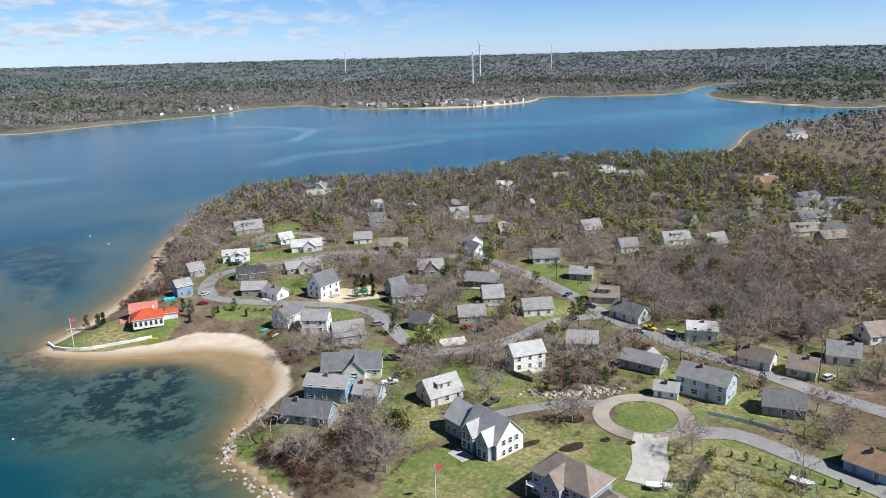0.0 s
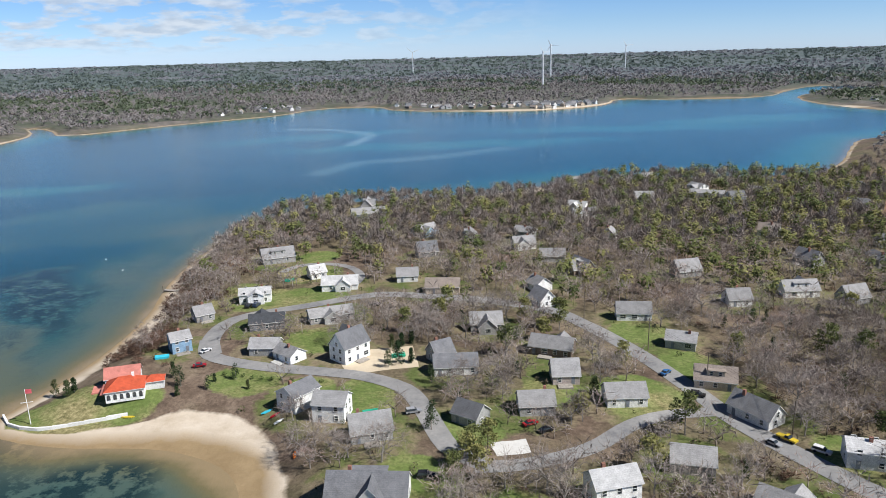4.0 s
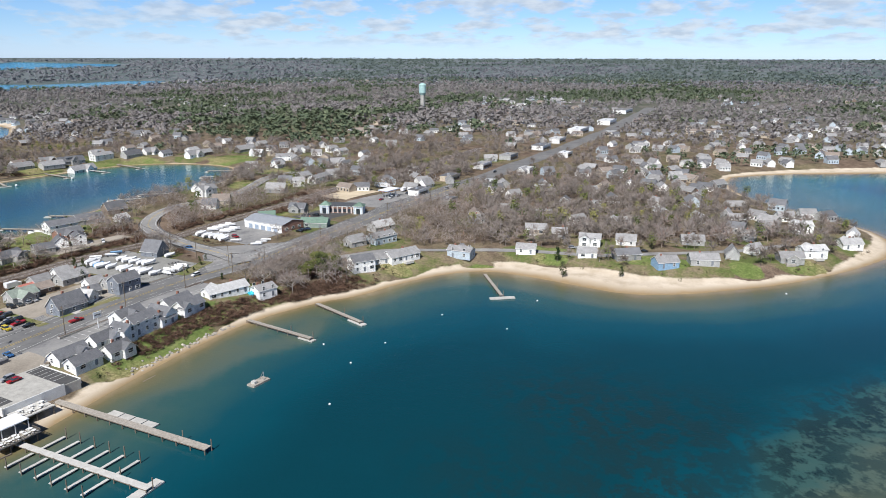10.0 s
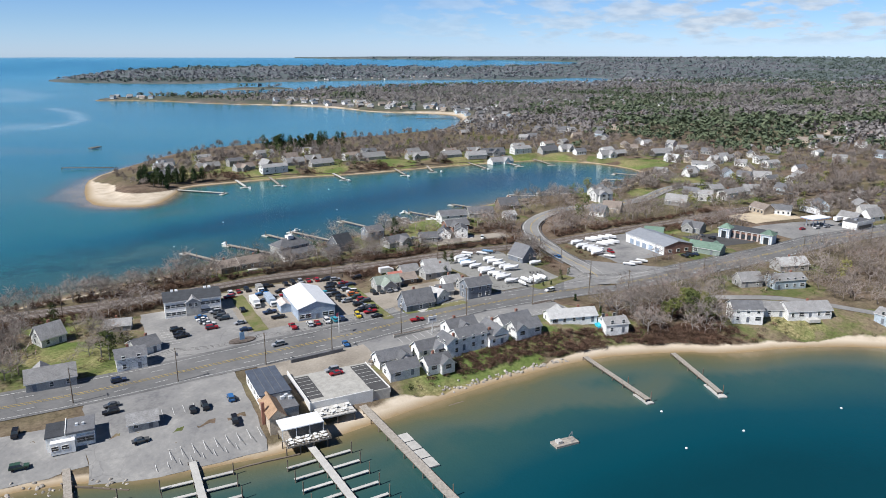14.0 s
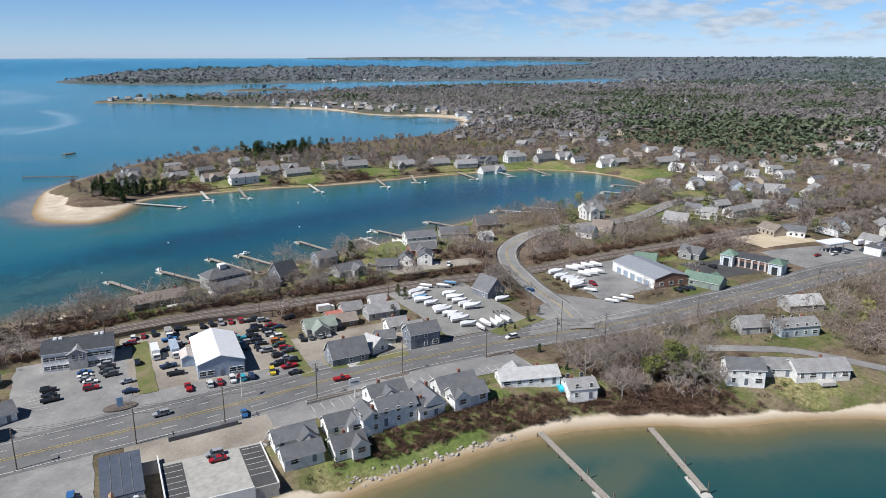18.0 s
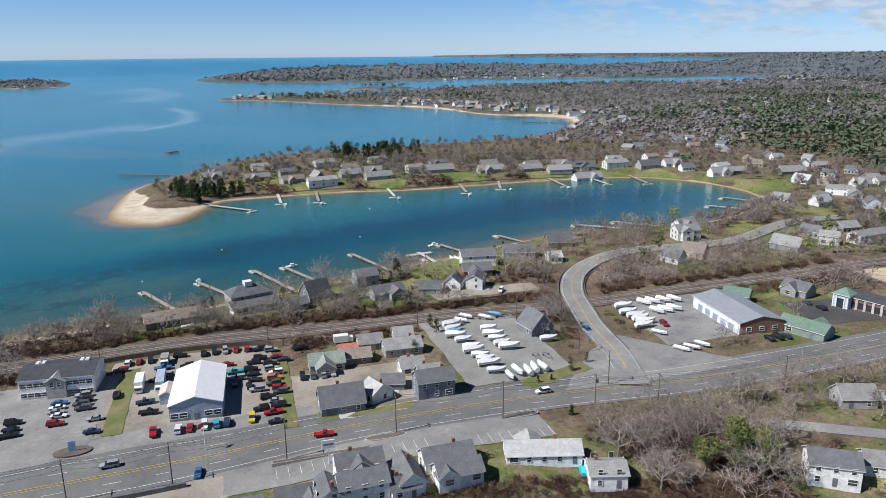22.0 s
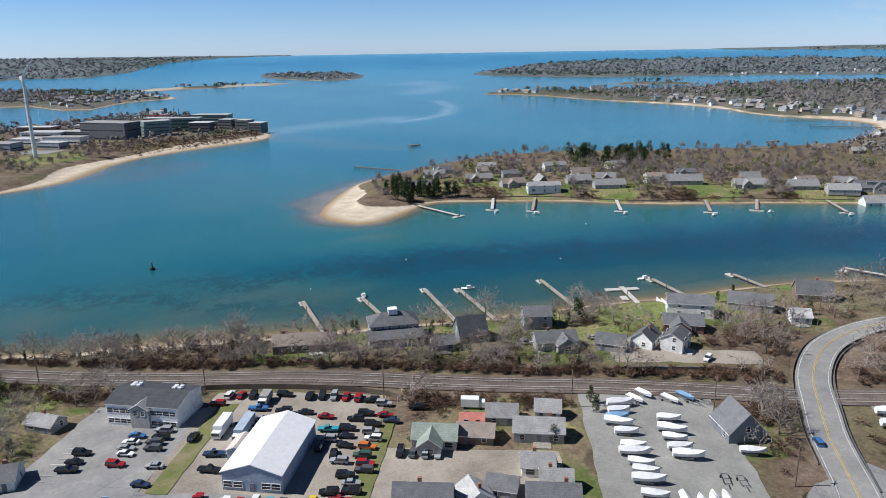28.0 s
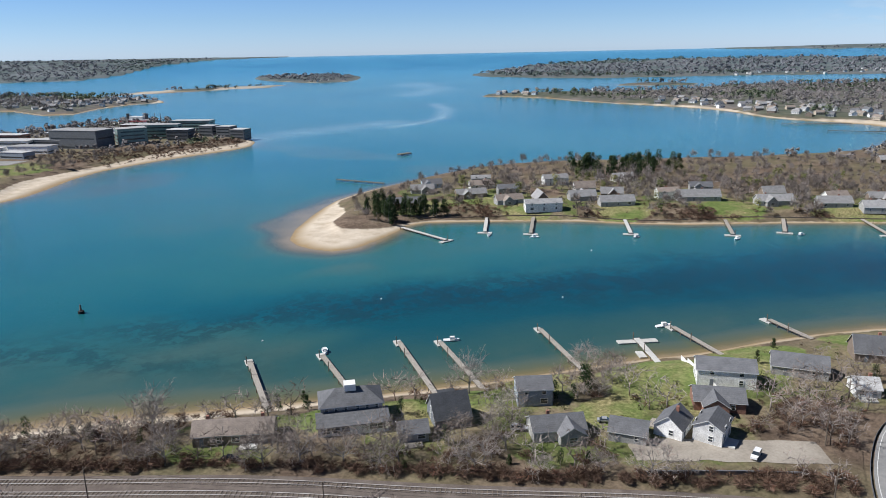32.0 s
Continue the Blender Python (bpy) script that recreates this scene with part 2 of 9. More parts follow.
def asphalt(name, stops):
    """Worn paving: patches, wheel stains, grain and a net of tar-dark cracks."""
    m, n, l, b = nodes_of(name, 0.85, 0, 0.15)
    p = place(n)
    big, small = noise_node(n, l, 0.09, 6, 0.62, p), noise_node(n, l, 0.8, 5, 0.7, p)
    f = calc(n, l, "ADD", calc(n, l, "MULTIPLY", big.outputs["Fac"], 0.65), calc(n, l, "MULTIPLY", small.outputs["Fac"], 0.35))
    c = ramp(n, l, f, stops).outputs["Color"]
    bend = n.new("ShaderNodeVectorMath")
    bend.operation = "ADD"
    l.new(p, bend.inputs[0])
    warp = noise_node(n, l, 0.5, 3, 0.6, p)
    l.new(warp.outputs["Color"], bend.inputs[1])
    v = n.new("ShaderNodeTexVoronoi")
    v.feature = "DISTANCE_TO_EDGE"
    v.inputs["Scale"].default_value = 0.11
    l.new(bend.outputs[0], v.inputs["Vector"])
    crack = ramp(n, l, v.outputs["Distance"], [(0.0, (0.74, 0.74, 0.75)), (0.007, (0.85, 0.85, 0.855)), (0.014, (1.0, 1.0, 1.0))]).outputs["Color"]
    where = ramp(n, l, noise_node(n, l, 0.03, 2, 0.5, p).outputs["Fac"], [(0.5, (0, 0, 0)), (0.64, (1, 1, 1))]).outputs["Color"]
    c = mix(n, l, where, c, mix(n, l, 1.0, c, crack, "MULTIPLY"))
    l.new(c, b.inputs["Base Color"])
    bump(n, l, b, small.outputs["Fac"], 0.1, 0.2)
    return m


asphalt("asphalt", [(0.34, (0.16, 0.16, 0.165)), (0.44, (0.23, 0.228, 0.225)), (0.54, (0.27, 0.266, 0.258)), (0.66, (0.35, 0.342, 0.325))])
asphalt("asphalt_road", [(0.34, (0.125, 0.125, 0.128)), (0.44, (0.158, 0.158, 0.157)), (0.54, (0.18, 0.179, 0.177)), (0.66, (0.232, 0.228, 0.222))])
surface("asphalt_dark", [(0.36, (0.06, 0.06, 0.062)), (0.6, (0.10, 0.10, 0.10))], 0.08, 0.85, 1.2, 0.1)
surface("gravel", [(0.34, (0.20, 0.175, 0.145)), (0.48, (0.30, 0.268, 0.225)), (0.64, (0.41, 0.37, 0.315))], 0.07, 0.95, 1.5)
surface("grass", [(0.38, (0.24, 0.205, 0.125)), (0.5, (0.165, 0.168, 0.07)), (0.62, (0.115, 0.148, 0.046))], 0.15, 0.95, 1.5)
surface("gravel_grey", [(0.34, (0.19, 0.19, 0.178)), (0.48, (0.265, 0.263, 0.247)), (0.64, (0.36, 0.354, 0.33))], 0.07, 0.95, 1.5)
surface("ballast", [(0.36, (0.10, 0.082, 0.072)), (0.64, (0.19, 0.16, 0.14))], 0.2, 0.95, 2.5)
surface("mulch", [(0.36, (0.03, 0.022, 0.018)), (0.64, (0.065, 0.048, 0.038))], 0.4, 0.95, 3.0)
surface("shell_white", [(0.36, (0.52, 0.51, 0.48)), (0.64, (0.66, 0.65, 0.62))], 0.2, 0.9, 2.0, 0.1)
surface("sand_fill", [(0.36, (0.46, 0.38, 0.27)), (0.64, (0.62, 0.53, 0.39))], 0.12, 0.95, 2.0)
plain("line_white", (0.62, 0.62, 0.60), 0.8)
plain("line_yellow", (0.58, 0.42, 0.10), 0.8)

# ground: beach sand, turf and leaf litter, laid by the plan
m, n, l, b = nodes_of("ground", 0.95, 0, 0.15)
p = place(n)
n1, n2, n3 = noise_node(n, l, 0.018, 5, 0.6, p), noise_node(n, l, 0.12, 5, 0.65, p), noise_node(n, l, 0.9, 4, 0.7, p)
litter = ramp(n, l, n2.outputs["Fac"], [(0.3, (0.09, 0.065, 0.048)), (0.5, (0.152, 0.112, 0.082)), (0.7, (0.23, 0.178, 0.132))]).outputs["Color"]
dry = ramp(n, l, n2.outputs["Fac"], [(0.3, (0.10, 0.09, 0.05)), (0.55, (0.155, 0.132, 0.08)), (0.75, (0.22, 0.185, 0.12))]).outputs["Color"]
vivid = ramp(n, l, n2.outputs["Fac"], [(0.3, (0.09, 0.132, 0.034)), (0.55, (0.142, 0.182, 0.056)), (0.75, (0.22, 0.228, 0.096))]).outputs["Color"]
sere = ramp(n, l, n3.outputs["Fac"], [(0.3, (0.16, 0.15, 0.066)), (0.5, (0.235, 0.21, 0.10)), (0.7, (0.32, 0.275, 0.15))]).outputs["Color"]
turf = mix(n, l, ramp(n, l, noise_node(n, l, 0.035, 4, 0.7, p).outputs["Fac"], [(0.45, (0, 0, 0)), (0.62, (1, 1, 1))]).outputs["Color"], vivid, sere)
sandc = ramp(n, l, n2.outputs["Fac"], [(0.3, (0.44, 0.365, 0.27)), (0.55, (0.58, 0.50, 0.395)), (0.75, (0.66, 0.585, 0.48))]).outputs["Color"]
wet = ramp(n, l, n2.outputs["Fac"], [(0.3, (0.24, 0.17, 0.09)), (0.7, (0.34, 0.25, 0.14))]).outputs["Color"]
n4 = noise_node(n, l, 0.05, 5, 0.7, p)
base = mix(n, l, ramp(n, l, n1.outputs["Fac"], [(0.42, (0, 0, 0)), (0.6, (1, 1, 1))]).outputs["Color"], litter, dry)
yardc = ramp(n, l, n4.outputs["Fac"], [(0.34, (0.15, 0.115, 0.08)), (0.43, (0.20, 0.165, 0.105)), (0.5, (0.15, 0.145, 0.068)), (0.58, (0.10, 0.125, 0.04))]).outputs["Color"]
yard_f = calc(n, l, "ADD", attr(n, "yard").outputs["Fac"], calc(n, l, "MULTIPLY", calc(n, l, "SUBTRACT", n2.outputs["Fac"], 0.5), 1.4))
base = mix(n, l, ramp(n, l, yard_f, [(0.4, (0, 0, 0)), (0.6, (1, 1, 1))]).outputs["Color"], base, yardc)
lump = calc(n, l, "ADD", calc(n, l, "MULTIPLY", n4.outputs["Fac"], 1.3), calc(n, l, "MULTIPLY", n2.outputs["Fac"], 0.9))
lawn_f = calc(n, l, "ADD", attr(n, "lawn").outputs["Fac"], calc(n, l, "SUBTRACT", lump, 1.1))
base = mix(n, l, ramp(n, l, lawn_f, [(0.45, (0, 0, 0)), (0.62, (1, 1, 1))]).outputs["Color"], base, turf)
g = ramp(n, l, n3.outputs["Fac"], [(0.32, (0.7,) * 3), (0.5, (1.0,) * 3), (0.68, (1.3,) * 3)]).outputs["Color"]
base = mix(n, l, 1.0, base, g, "MULTIPLY")
sand_f = calc(n, l, "ADD", attr(n, "sand").outputs["Fac"], calc(n, l, "MULTIPLY", calc(n, l, "SUBTRACT", n2.outputs["Fac"], 0.5), 0.2))
base = mix(n, l, ramp(n, l, sand_f, [(0.47, (0, 0, 0)), (0.54, (1, 1, 1))]).outputs["Color"], base, sandc)
wet_f = calc(n, l, "ADD", attr(n, "wet").outputs["Fac"], calc(n, l, "MULTIPLY", calc(n, l, "SUBTRACT", n2.outputs["Fac"], 0.5), 0.6))
base = mix(n, l, ramp(n, l, wet_f, [(0.35, (0, 0, 0)), (0.75, (1, 1, 1))]).outputs["Color"], base, wet)
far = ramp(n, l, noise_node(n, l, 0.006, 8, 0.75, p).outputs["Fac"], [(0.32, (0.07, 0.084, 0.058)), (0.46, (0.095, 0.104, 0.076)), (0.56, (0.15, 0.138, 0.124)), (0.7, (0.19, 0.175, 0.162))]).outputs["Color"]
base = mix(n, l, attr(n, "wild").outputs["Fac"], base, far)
# far land: haze painted into the ground as blue-grey, growing with distance
stretch = n.new("ShaderNodeVectorMath")
stretch.operation = "MULTIPLY"
stretch.inputs[1].default_value = (1.0, 1.0, 8.0)
l.new(p, stretch.inputs[0])
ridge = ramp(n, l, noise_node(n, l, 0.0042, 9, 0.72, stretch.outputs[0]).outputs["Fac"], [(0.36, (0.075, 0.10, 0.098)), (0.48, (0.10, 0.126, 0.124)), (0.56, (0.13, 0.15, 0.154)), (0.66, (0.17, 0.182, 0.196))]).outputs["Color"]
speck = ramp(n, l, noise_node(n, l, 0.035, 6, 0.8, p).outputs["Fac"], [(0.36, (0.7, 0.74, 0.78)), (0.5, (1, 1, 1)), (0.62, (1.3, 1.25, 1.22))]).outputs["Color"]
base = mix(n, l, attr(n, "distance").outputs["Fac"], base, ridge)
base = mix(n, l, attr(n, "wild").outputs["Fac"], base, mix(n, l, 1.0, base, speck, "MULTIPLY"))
l.new(base, b.inputs["Base Color"])
bump(n, l, b, n3.outputs["Fac"], 0.4, 0.3)

# water: colour by depth over sand, with weed beds
m, n, l, b = nodes_of("water", 0.16, 0, 0.28)
p = place(n)
w1, w2 = noise_node(n, l, 0.02, 6, 0.65, p), noise_node(n, l, 0.10, 5, 0.7, p)
w0 = noise_node(n, l, 0.004, 4, 0.6, p)
dep = calc(n, l, "ADD", attr(n, "depth").outputs["Fac"], calc(n, l, "MULTIPLY", calc(n, l, "SUBTRACT", w1.outputs["Fac"], 0.5), 0.24))
tone = ramp(n, l, dep, [(0.0, (0.30, 0.225, 0.135)), (0.07, (0.17, 0.145, 0.09)), (0.15, (0.085, 0.115, 0.09)), (0.27, (0.066, 0.14, 0.118)), (0.42, (0.022, 0.134, 0.138)),
                        (0.58, (0.008, 0.112, 0.140)), (0.78, (0.003, 0.064, 0.096)), (1.0, (0.001, 0.022, 0.040))]).outputs["Color"]
inner = ramp(n, l, dep, [(0.0, (0.27, 0.205, 0.115)), (0.07, (0.155, 0.135, 0.068)), (0.15, (0.104, 0.118, 0.072)), (0.27, (0.078, 0.112, 0.088)), (0.40, (0.030, 0.086, 0.082)),
                         (0.58, (0.006, 0.062, 0.082)), (0.78, (0.003, 0.056, 0.077)), (1.0, (0.003, 0.042, 0.057))]).outputs["Color"]
tone = mix(n, l, attr(n, "sound").outputs["Fac"], inner, tone)
weed_f = calc(n, l, "MULTIPLY", attr(n, "weed").outputs["Fac"], ramp(n, l, calc(n, l, "ADD", calc(n, l, "MULTIPLY", w2.outputs["Fac"], 0.6), calc(n, l, "MULTIPLY", noise_node(n, l, 0.3, 4, 0.7, p).outputs["Fac"], 0.4)), [(0.455, (0, 0, 0)), (0.52, (0.95, 0.95, 0.95))]).outputs["Color"])
tone = mix(n, l, weed_f, tone, (0.012, 0.030, 0.032))
# distance tint: far water paler and bluer, haze put into its colour
hazed_sea = ramp(n, l, w0.outputs["Fac"], [(0.35, (0.012, 0.18, 0.275)), (0.65, (0.038, 0.262, 0.36))]).outputs["Color"]
tone = mix(n, l, attr(n, "distance").outputs["Fac"], tone, hazed_sea)
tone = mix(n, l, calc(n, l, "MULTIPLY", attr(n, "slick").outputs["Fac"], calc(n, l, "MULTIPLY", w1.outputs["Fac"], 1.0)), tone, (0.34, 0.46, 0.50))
l.new(tone, b.inputs["Base Color"])
rip = noise_node(n, l, 1.1, 3, 0.6, p)
bump(n, l, b, rip.outputs["Fac"], 0.5, 0.16)

# ---- plan of the coasts ----
COAST_NECK = [(-25, 100), (-30, 130), (-39, 149), (-61, 171), (-59, 189), (-58, 199), (-60, 211), (-66, 222), (-75, 229), (-90, 234), (-103, 234),
              (-118, 233), (-136, 236), (-147, 241), (-147, 250), (-142, 275), (-141, 300), (-144, 335), (-153, 366), (-158, 392), (-160, 423),
              (-163, 460), (-160, 502), (-139, 540), (-87, 569), (-30, 583), (0, 598), (20, 612), (60, 640), (113, 656), (219, 648), (277, 693)]
COAST_NECK_FAR = [(363, 863), (392, 902), (400, 888), (544, 1001), (649, 1063), (1100, 1280), (1700, 1500), (2600, 900), (2600, -900), (1200, -600), (150, -250), (0, 0)]
COAST_TOWN = [(40, -120), (-60, -50), (-134, -6), (-145, -1), (-165, 19), (-179, 29), (-193, 38), (-212, 44), (-234, 51), (-261, 61), (-292, 76),
              (-314, 98), (-322, 113), (-341, 130), (-357, 151), (-362, 171), (-353, 190), (-339, 211), (-327, 230), (-328, 255), (-333, 272),
              (-344, 307), (-367, 348), (-395, 385), (-425, 400), (-455, 402), (-503, 384), (-557, 366), (-640, 378), (-665, 430), (-673, 523)]
COAST_NORTH = [(-683, 625), (-670, 730), (-653, 882), (-670, 1000), (-695, 1090), (-790, 1209), (-720, 1170), (-633, 1049), (-551, 1196), (-480, 1290),
               (-410, 1370), (-384, 1529), (-261, 1567), (-210, 1430), (24, 1367), (130, 1420), (200, 1507), (226, 1655), (336, 1605), (520, 1605),
               (664, 1875), (780, 2040), (920, 1950), (1070, 1720), (1020, 1640), (880, 1820), (750, 1880), (640, 1700), (567, 1590), (547, 1363), (594, 1239), (653, 1140), (720, 1178), (1100, 1350), (1700, 1600)]
COAST_RIM = [(5600, 2500), (5600, 5600), (-5600, 5600), (-5600, -4300), (-3900, -4000), (-3350, -3250), (-3750, -2450), (-4050, -1850), (-4000, -1500), (-3700, -1850),
             (-3450, -2000), (-3300, -2250), (-3120, -2650), (-2750, -2980), (-2100, -3180), (-1744, -2900), (-1400, -2520), (-1470, -2180), (-1590, -1960), (-1760, -1880),
             (-1950, -1800), (-2140, -1710), (-2300, -1570), (-2480, -1470), (-2570, -1290), (-2700, -1200), (-2880, -1220), (-2940, -1000), (-2780, -930), (-2600, -860),
             (-2400, -900), (-2180, -970), (-2100, -1060), (-1900, -1190), (-1720, -1270), (-1510, -1315), (-1370, -1240), (-1290, -1265), (-1158, -1345), (-1028, -1372), (-917, -1364)]
ISLE_COVE = [(-1360, -1560), (-1480, -1560), (-1630, -1455), (-1570, -1395), (-1450, -1475)]
COAST_SOUND = [(-1015, -1253), (-1029, -1056), (-1088, -880), (-1090, -790), (-1050, -660), (-1088, -560), (-1068, -490), (-925, -405), (-832, -390),
               (-768, -416), (-700, -434), (-610, -468), (-540, -485), (-445, -440), (-392, -407), (-366, -370), (-335, -311), (-338, -285), (-356, -266),
               (-389, -290), (-410, -312), (-438, -300)]
COAST_HARBOUR = [(-490, -278), (-535, -242), (-590, -220), (-660, -184), (-697, -158), (-712, -115), (-703, -72), (-680, -45), (-615, -35), (-574, -43),
                 (-545, -61), (-512, -82), (-467, -91), (-433, -92), (-404, -98), (-366, -101), (-330, -107), (-285, -117), (-254, -125), (-224, -130),
                 (-197, -135), (-120, -165), (20, -220)]
ISLE_CAMPUS = [(-169, -501), (-187, -526), (-216, -610), (-262, -657), (-315, -691), (-370, -724), (-388, -783), (-373, -844), (-324, -1037), (-273, -1150),
               (-210, -1112), (-96, -994), (200, -1000), (200, -480), (-120, -470)]
ISLE_BEHIND = [(-7, -1594), (-136, -1300), (-212, -1565), (-346, -1622), (-202, -1932), (88, -2232), (600, -2200), (600, -1500)]
BAR = [(-187, -2001), (-488, -2064), (-777, -2212), (-568, -2300), (-196, -2110)]
ISLE_ROUND = [(-668, -2800), (-765, -2326), (-933, -2315), (-1120, -2900), (-970, -3150), (-730, -3150)]
SHORE_EAST = [(236, -3234), (-104, -3205), (-434, -4300), (-1400, -4900), (-800, -5600), (2500, -5600), (2500, -2500), (800, -2600)]


def rounded(pts):
    out = []
    for (ax, ay), (bx, by) in zip(pts, pts[1:] + pts[:1]):
        out += [(ax * 0.75 + bx * 0.25, ay * 0.75 + by * 0.25), (ax * 0.25 + bx * 0.75, ay * 0.25 + by * 0.75)]
    return np.array(out, float)


LANDS = [rounded(c) for c in (COAST_NECK + COAST_NECK_FAR, COAST_TOWN + COAST_NORTH + COAST_RIM + COAST_SOUND + COAST_HARBOUR,
                              ISLE_CAMPUS, ISLE_BEHIND, BAR, ISLE_ROUND, ISLE_COVE, SHORE_EAST)]


def shore(x, y):
    """Metres inland of the waterline (negative: out on the water)."""
    x, y = np.asarray(x, float).ravel(), np.asarray(y, float).ravel()
    far, inside = np.full(len(x), 1e9), np.zeros(len(x), bool)
    for poly in LANDS:
        odd = np.zeros(len(x), bool)
        for (ax, ay), (bx, by) in zip(poly, np.roll(poly, -1, 0)):
            dx, dy = bx - ax, by - ay
            s = np.clip(((x - ax) * dx + (y - ay) * dy) / (dx * dx + dy * dy + 1e-9), 0, 1)
            far = np.minimum(far, np.hypot(x - ax - s * dx, y - ay - s * dy))
            if ay != by:
                odd ^= ((ay > y) != (by > y)) & (x < (bx - ax) * (y - ay) / (by - ay) + ax)
        inside |= odd
    return np.where(inside, far, -far)


def ease(v, a, b):
    s = np.clip((v - a) / (b - a), 0, 1)
    return s * s * (3 - 2 * s)


MID = (-110.0, 80.0)
# places with wider sand than the usual strip: x, y, reach, width
BEACHES = [(-346, 222, 34, 11), (-84, 250, 26, 12), (-60, 240, 20, 5), (-46, 208, 22, 7), (-120, 236, 25, 10), (-148, 300, 40, 5), (-150, 350, 40, 5), (-330, 250, 70, 9), (-352, 180, 40, 7), (-395, 385, 40, 9), (-230, 50, 40, 4), (-300, 90, 40, 3),
           (-352, -300, 28, 26), (-372, -350, 26, 16), (-300, -700, 90, 22), (-200, -560, 60, 30), (-1080, -540, 70, 28), (20, 608, 40, 20),
           (-670, 560, 150, 14), (-690, 800, 150, 12), (100, 1390, 160, 14), (-1050, -850, 120, 12), (-600, -2150, 400, 60), (-250, -120, 60, 5), (560, 1300, 100, 10)]


def beach_width(x, y):
    w = np.full(len(x), 2.5)
    for bx, by, r, k in BEACHES:
        w += k * np.exp(-((x - bx) ** 2 + (y - by) ** 2) / (r * r))
    return w


def swell(x, y):
    return 0.7 * np.sin(x * 0.021 + 1.0) * np.cos(y * 0.017) + 0.4 * np.sin(x * 0.05 - y * 0.043)


def relief(x, y, sd):
    w = beach_width(x, y)
    rise = 3.3 + swell(x, y) - 1.5 * np.exp(-((x + 219) ** 2 + (y - 18) ** 2) / 600.0) + 2.2 * np.exp(-((x + 280) ** 2 + (y - 58) ** 2) / 1100.0) + 3.0 * ease(x, 80, 220) * ease(y, 100, 300) * ease(sd, 20, 200)
    land = 0.13 * np.clip(sd, 0, 9) + rise * ease(sd, w * 0.8, w * 0.8 + 16) + 8 * ease(sd, 150, 900)
    sea = np.maximum(sd * 0.12, -6)
    out = np.hypot(x - MID[0], y - MID[1])
    return np.where(sd > 0, land, sea) + 68 * ease(out, 2900, 4880) ** 1.3 * (sd > 0)


def lines(lo, mid_lo, a, b, mid_hi, hi, step):
    """Grid lines: even in the middle, wider round it, widest towards the horizon."""
    fine = list(np.arange(a, b + 1e-6, step))
    left, right = [], []
    v, s = a, step
    while v > lo:
        s = min(s * 1.12, 15 if v > mid_lo else 130)
        v -= s
        left.append(v)
    v, s = b, step
    while v < hi:
        s = min(s * 1.12, 15 if v < mid_hi else 130)
        v += s
        right.append(v)
    return np.array(left[::-1] + fine + right)


GX, GY = lines(-5000, -1150, -740, 260, 420, 4800, 3.6), lines(-4850, -1300, -480, 660, 1450, 5000, 3.6)
XX, YY = np.meshgrid(GX, GY)
SD = shore(XX, YY).reshape(XX.shape)
ZZ = relief(XX.ravel(), YY.ravel(), SD.ravel()).reshape(XX.shape)


BW = beach_width(XX.ravel(), YY.ravel()).reshape(XX.shape)


def grid_value(arr, x, y):
    i = int(np.clip(np.searchsorted(GX, x) - 1, 0, len(GX) - 2))
    j = int(np.clip(np.searchsorted(GY, y) - 1, 0, len(GY) - 2))
    u, v = (x - GX[i]) / (GX[i + 1] - GX[i]), (y - GY[j]) / (GY[j + 1] - GY[j])
    return (arr[j, i] * (1 - u) + arr[j, i + 1] * u) * (1 - v) + (arr[j + 1, i] * (1 - u) + arr[j + 1, i + 1] * u) * v


def ground_z(x, y):
    return float(grid_value(ZZ, x, y))


def inland(x, y):
    return float(grid_value(SD, x, y))


def mesh_from(name, verts, faces, mats, smooth=False):
    me = bpy.data.meshes.new(name)
    me.from_pydata(verts, [], faces)
    for k in mats:
        me.materials.append(MATS[k])
    if smooth:
        me.polygons.foreach_set("use_smooth", [True] * len(me.polygons))
    me.update()
    return me


def grid_mesh(name, keep, z, mat, attrs):
    rows, cols = XX.shape
    idx = np.arange(rows * cols).reshape(rows, cols)
    quad = np.stack([idx[:-1, :-1], idx[:-1, 1:], idx[1:, 1:], idx[1:, :-1]], -1).reshape(-1, 4)
    quad = quad[keep.ravel()[quad].any(1)]
    used, inv = np.unique(quad, return_inverse=True)
    co = np.stack([XX.ravel(), YY.ravel(), z.ravel()], 1)[used]
    me = bpy.data.meshes.new(name)
    me.vertices.add(len(used))
    me.vertices.foreach_set("co", co.ravel())
    me.loops.add(quad.size)
    me.loops.foreach_set("vertex_index", inv.ravel().astype(np.int32))
    me.polygons.add(len(quad))
    me.polygons.foreach_set("loop_start", np.arange(0, quad.size, 4, dtype=np.int32))
    me.polygons.foreach_set("use_smooth", np.ones(len(quad), bool))
    me.update(calc_edges=True)
    for key, val in attrs.items():
        a = me.attributes.new(key, "FLOAT", "POINT")
        a.data.foreach_set("value", val.ravel()[used].astype(np.float32))
    me.materials.append(MATS[mat])
    return new(name, me)


fx, fy = XX.ravel(), YY.ravel()
sdf = SD.ravel()
bw = beach_width(fx, fy)
out_r = np.hypot(fx - MID[0], fy - MID[1])
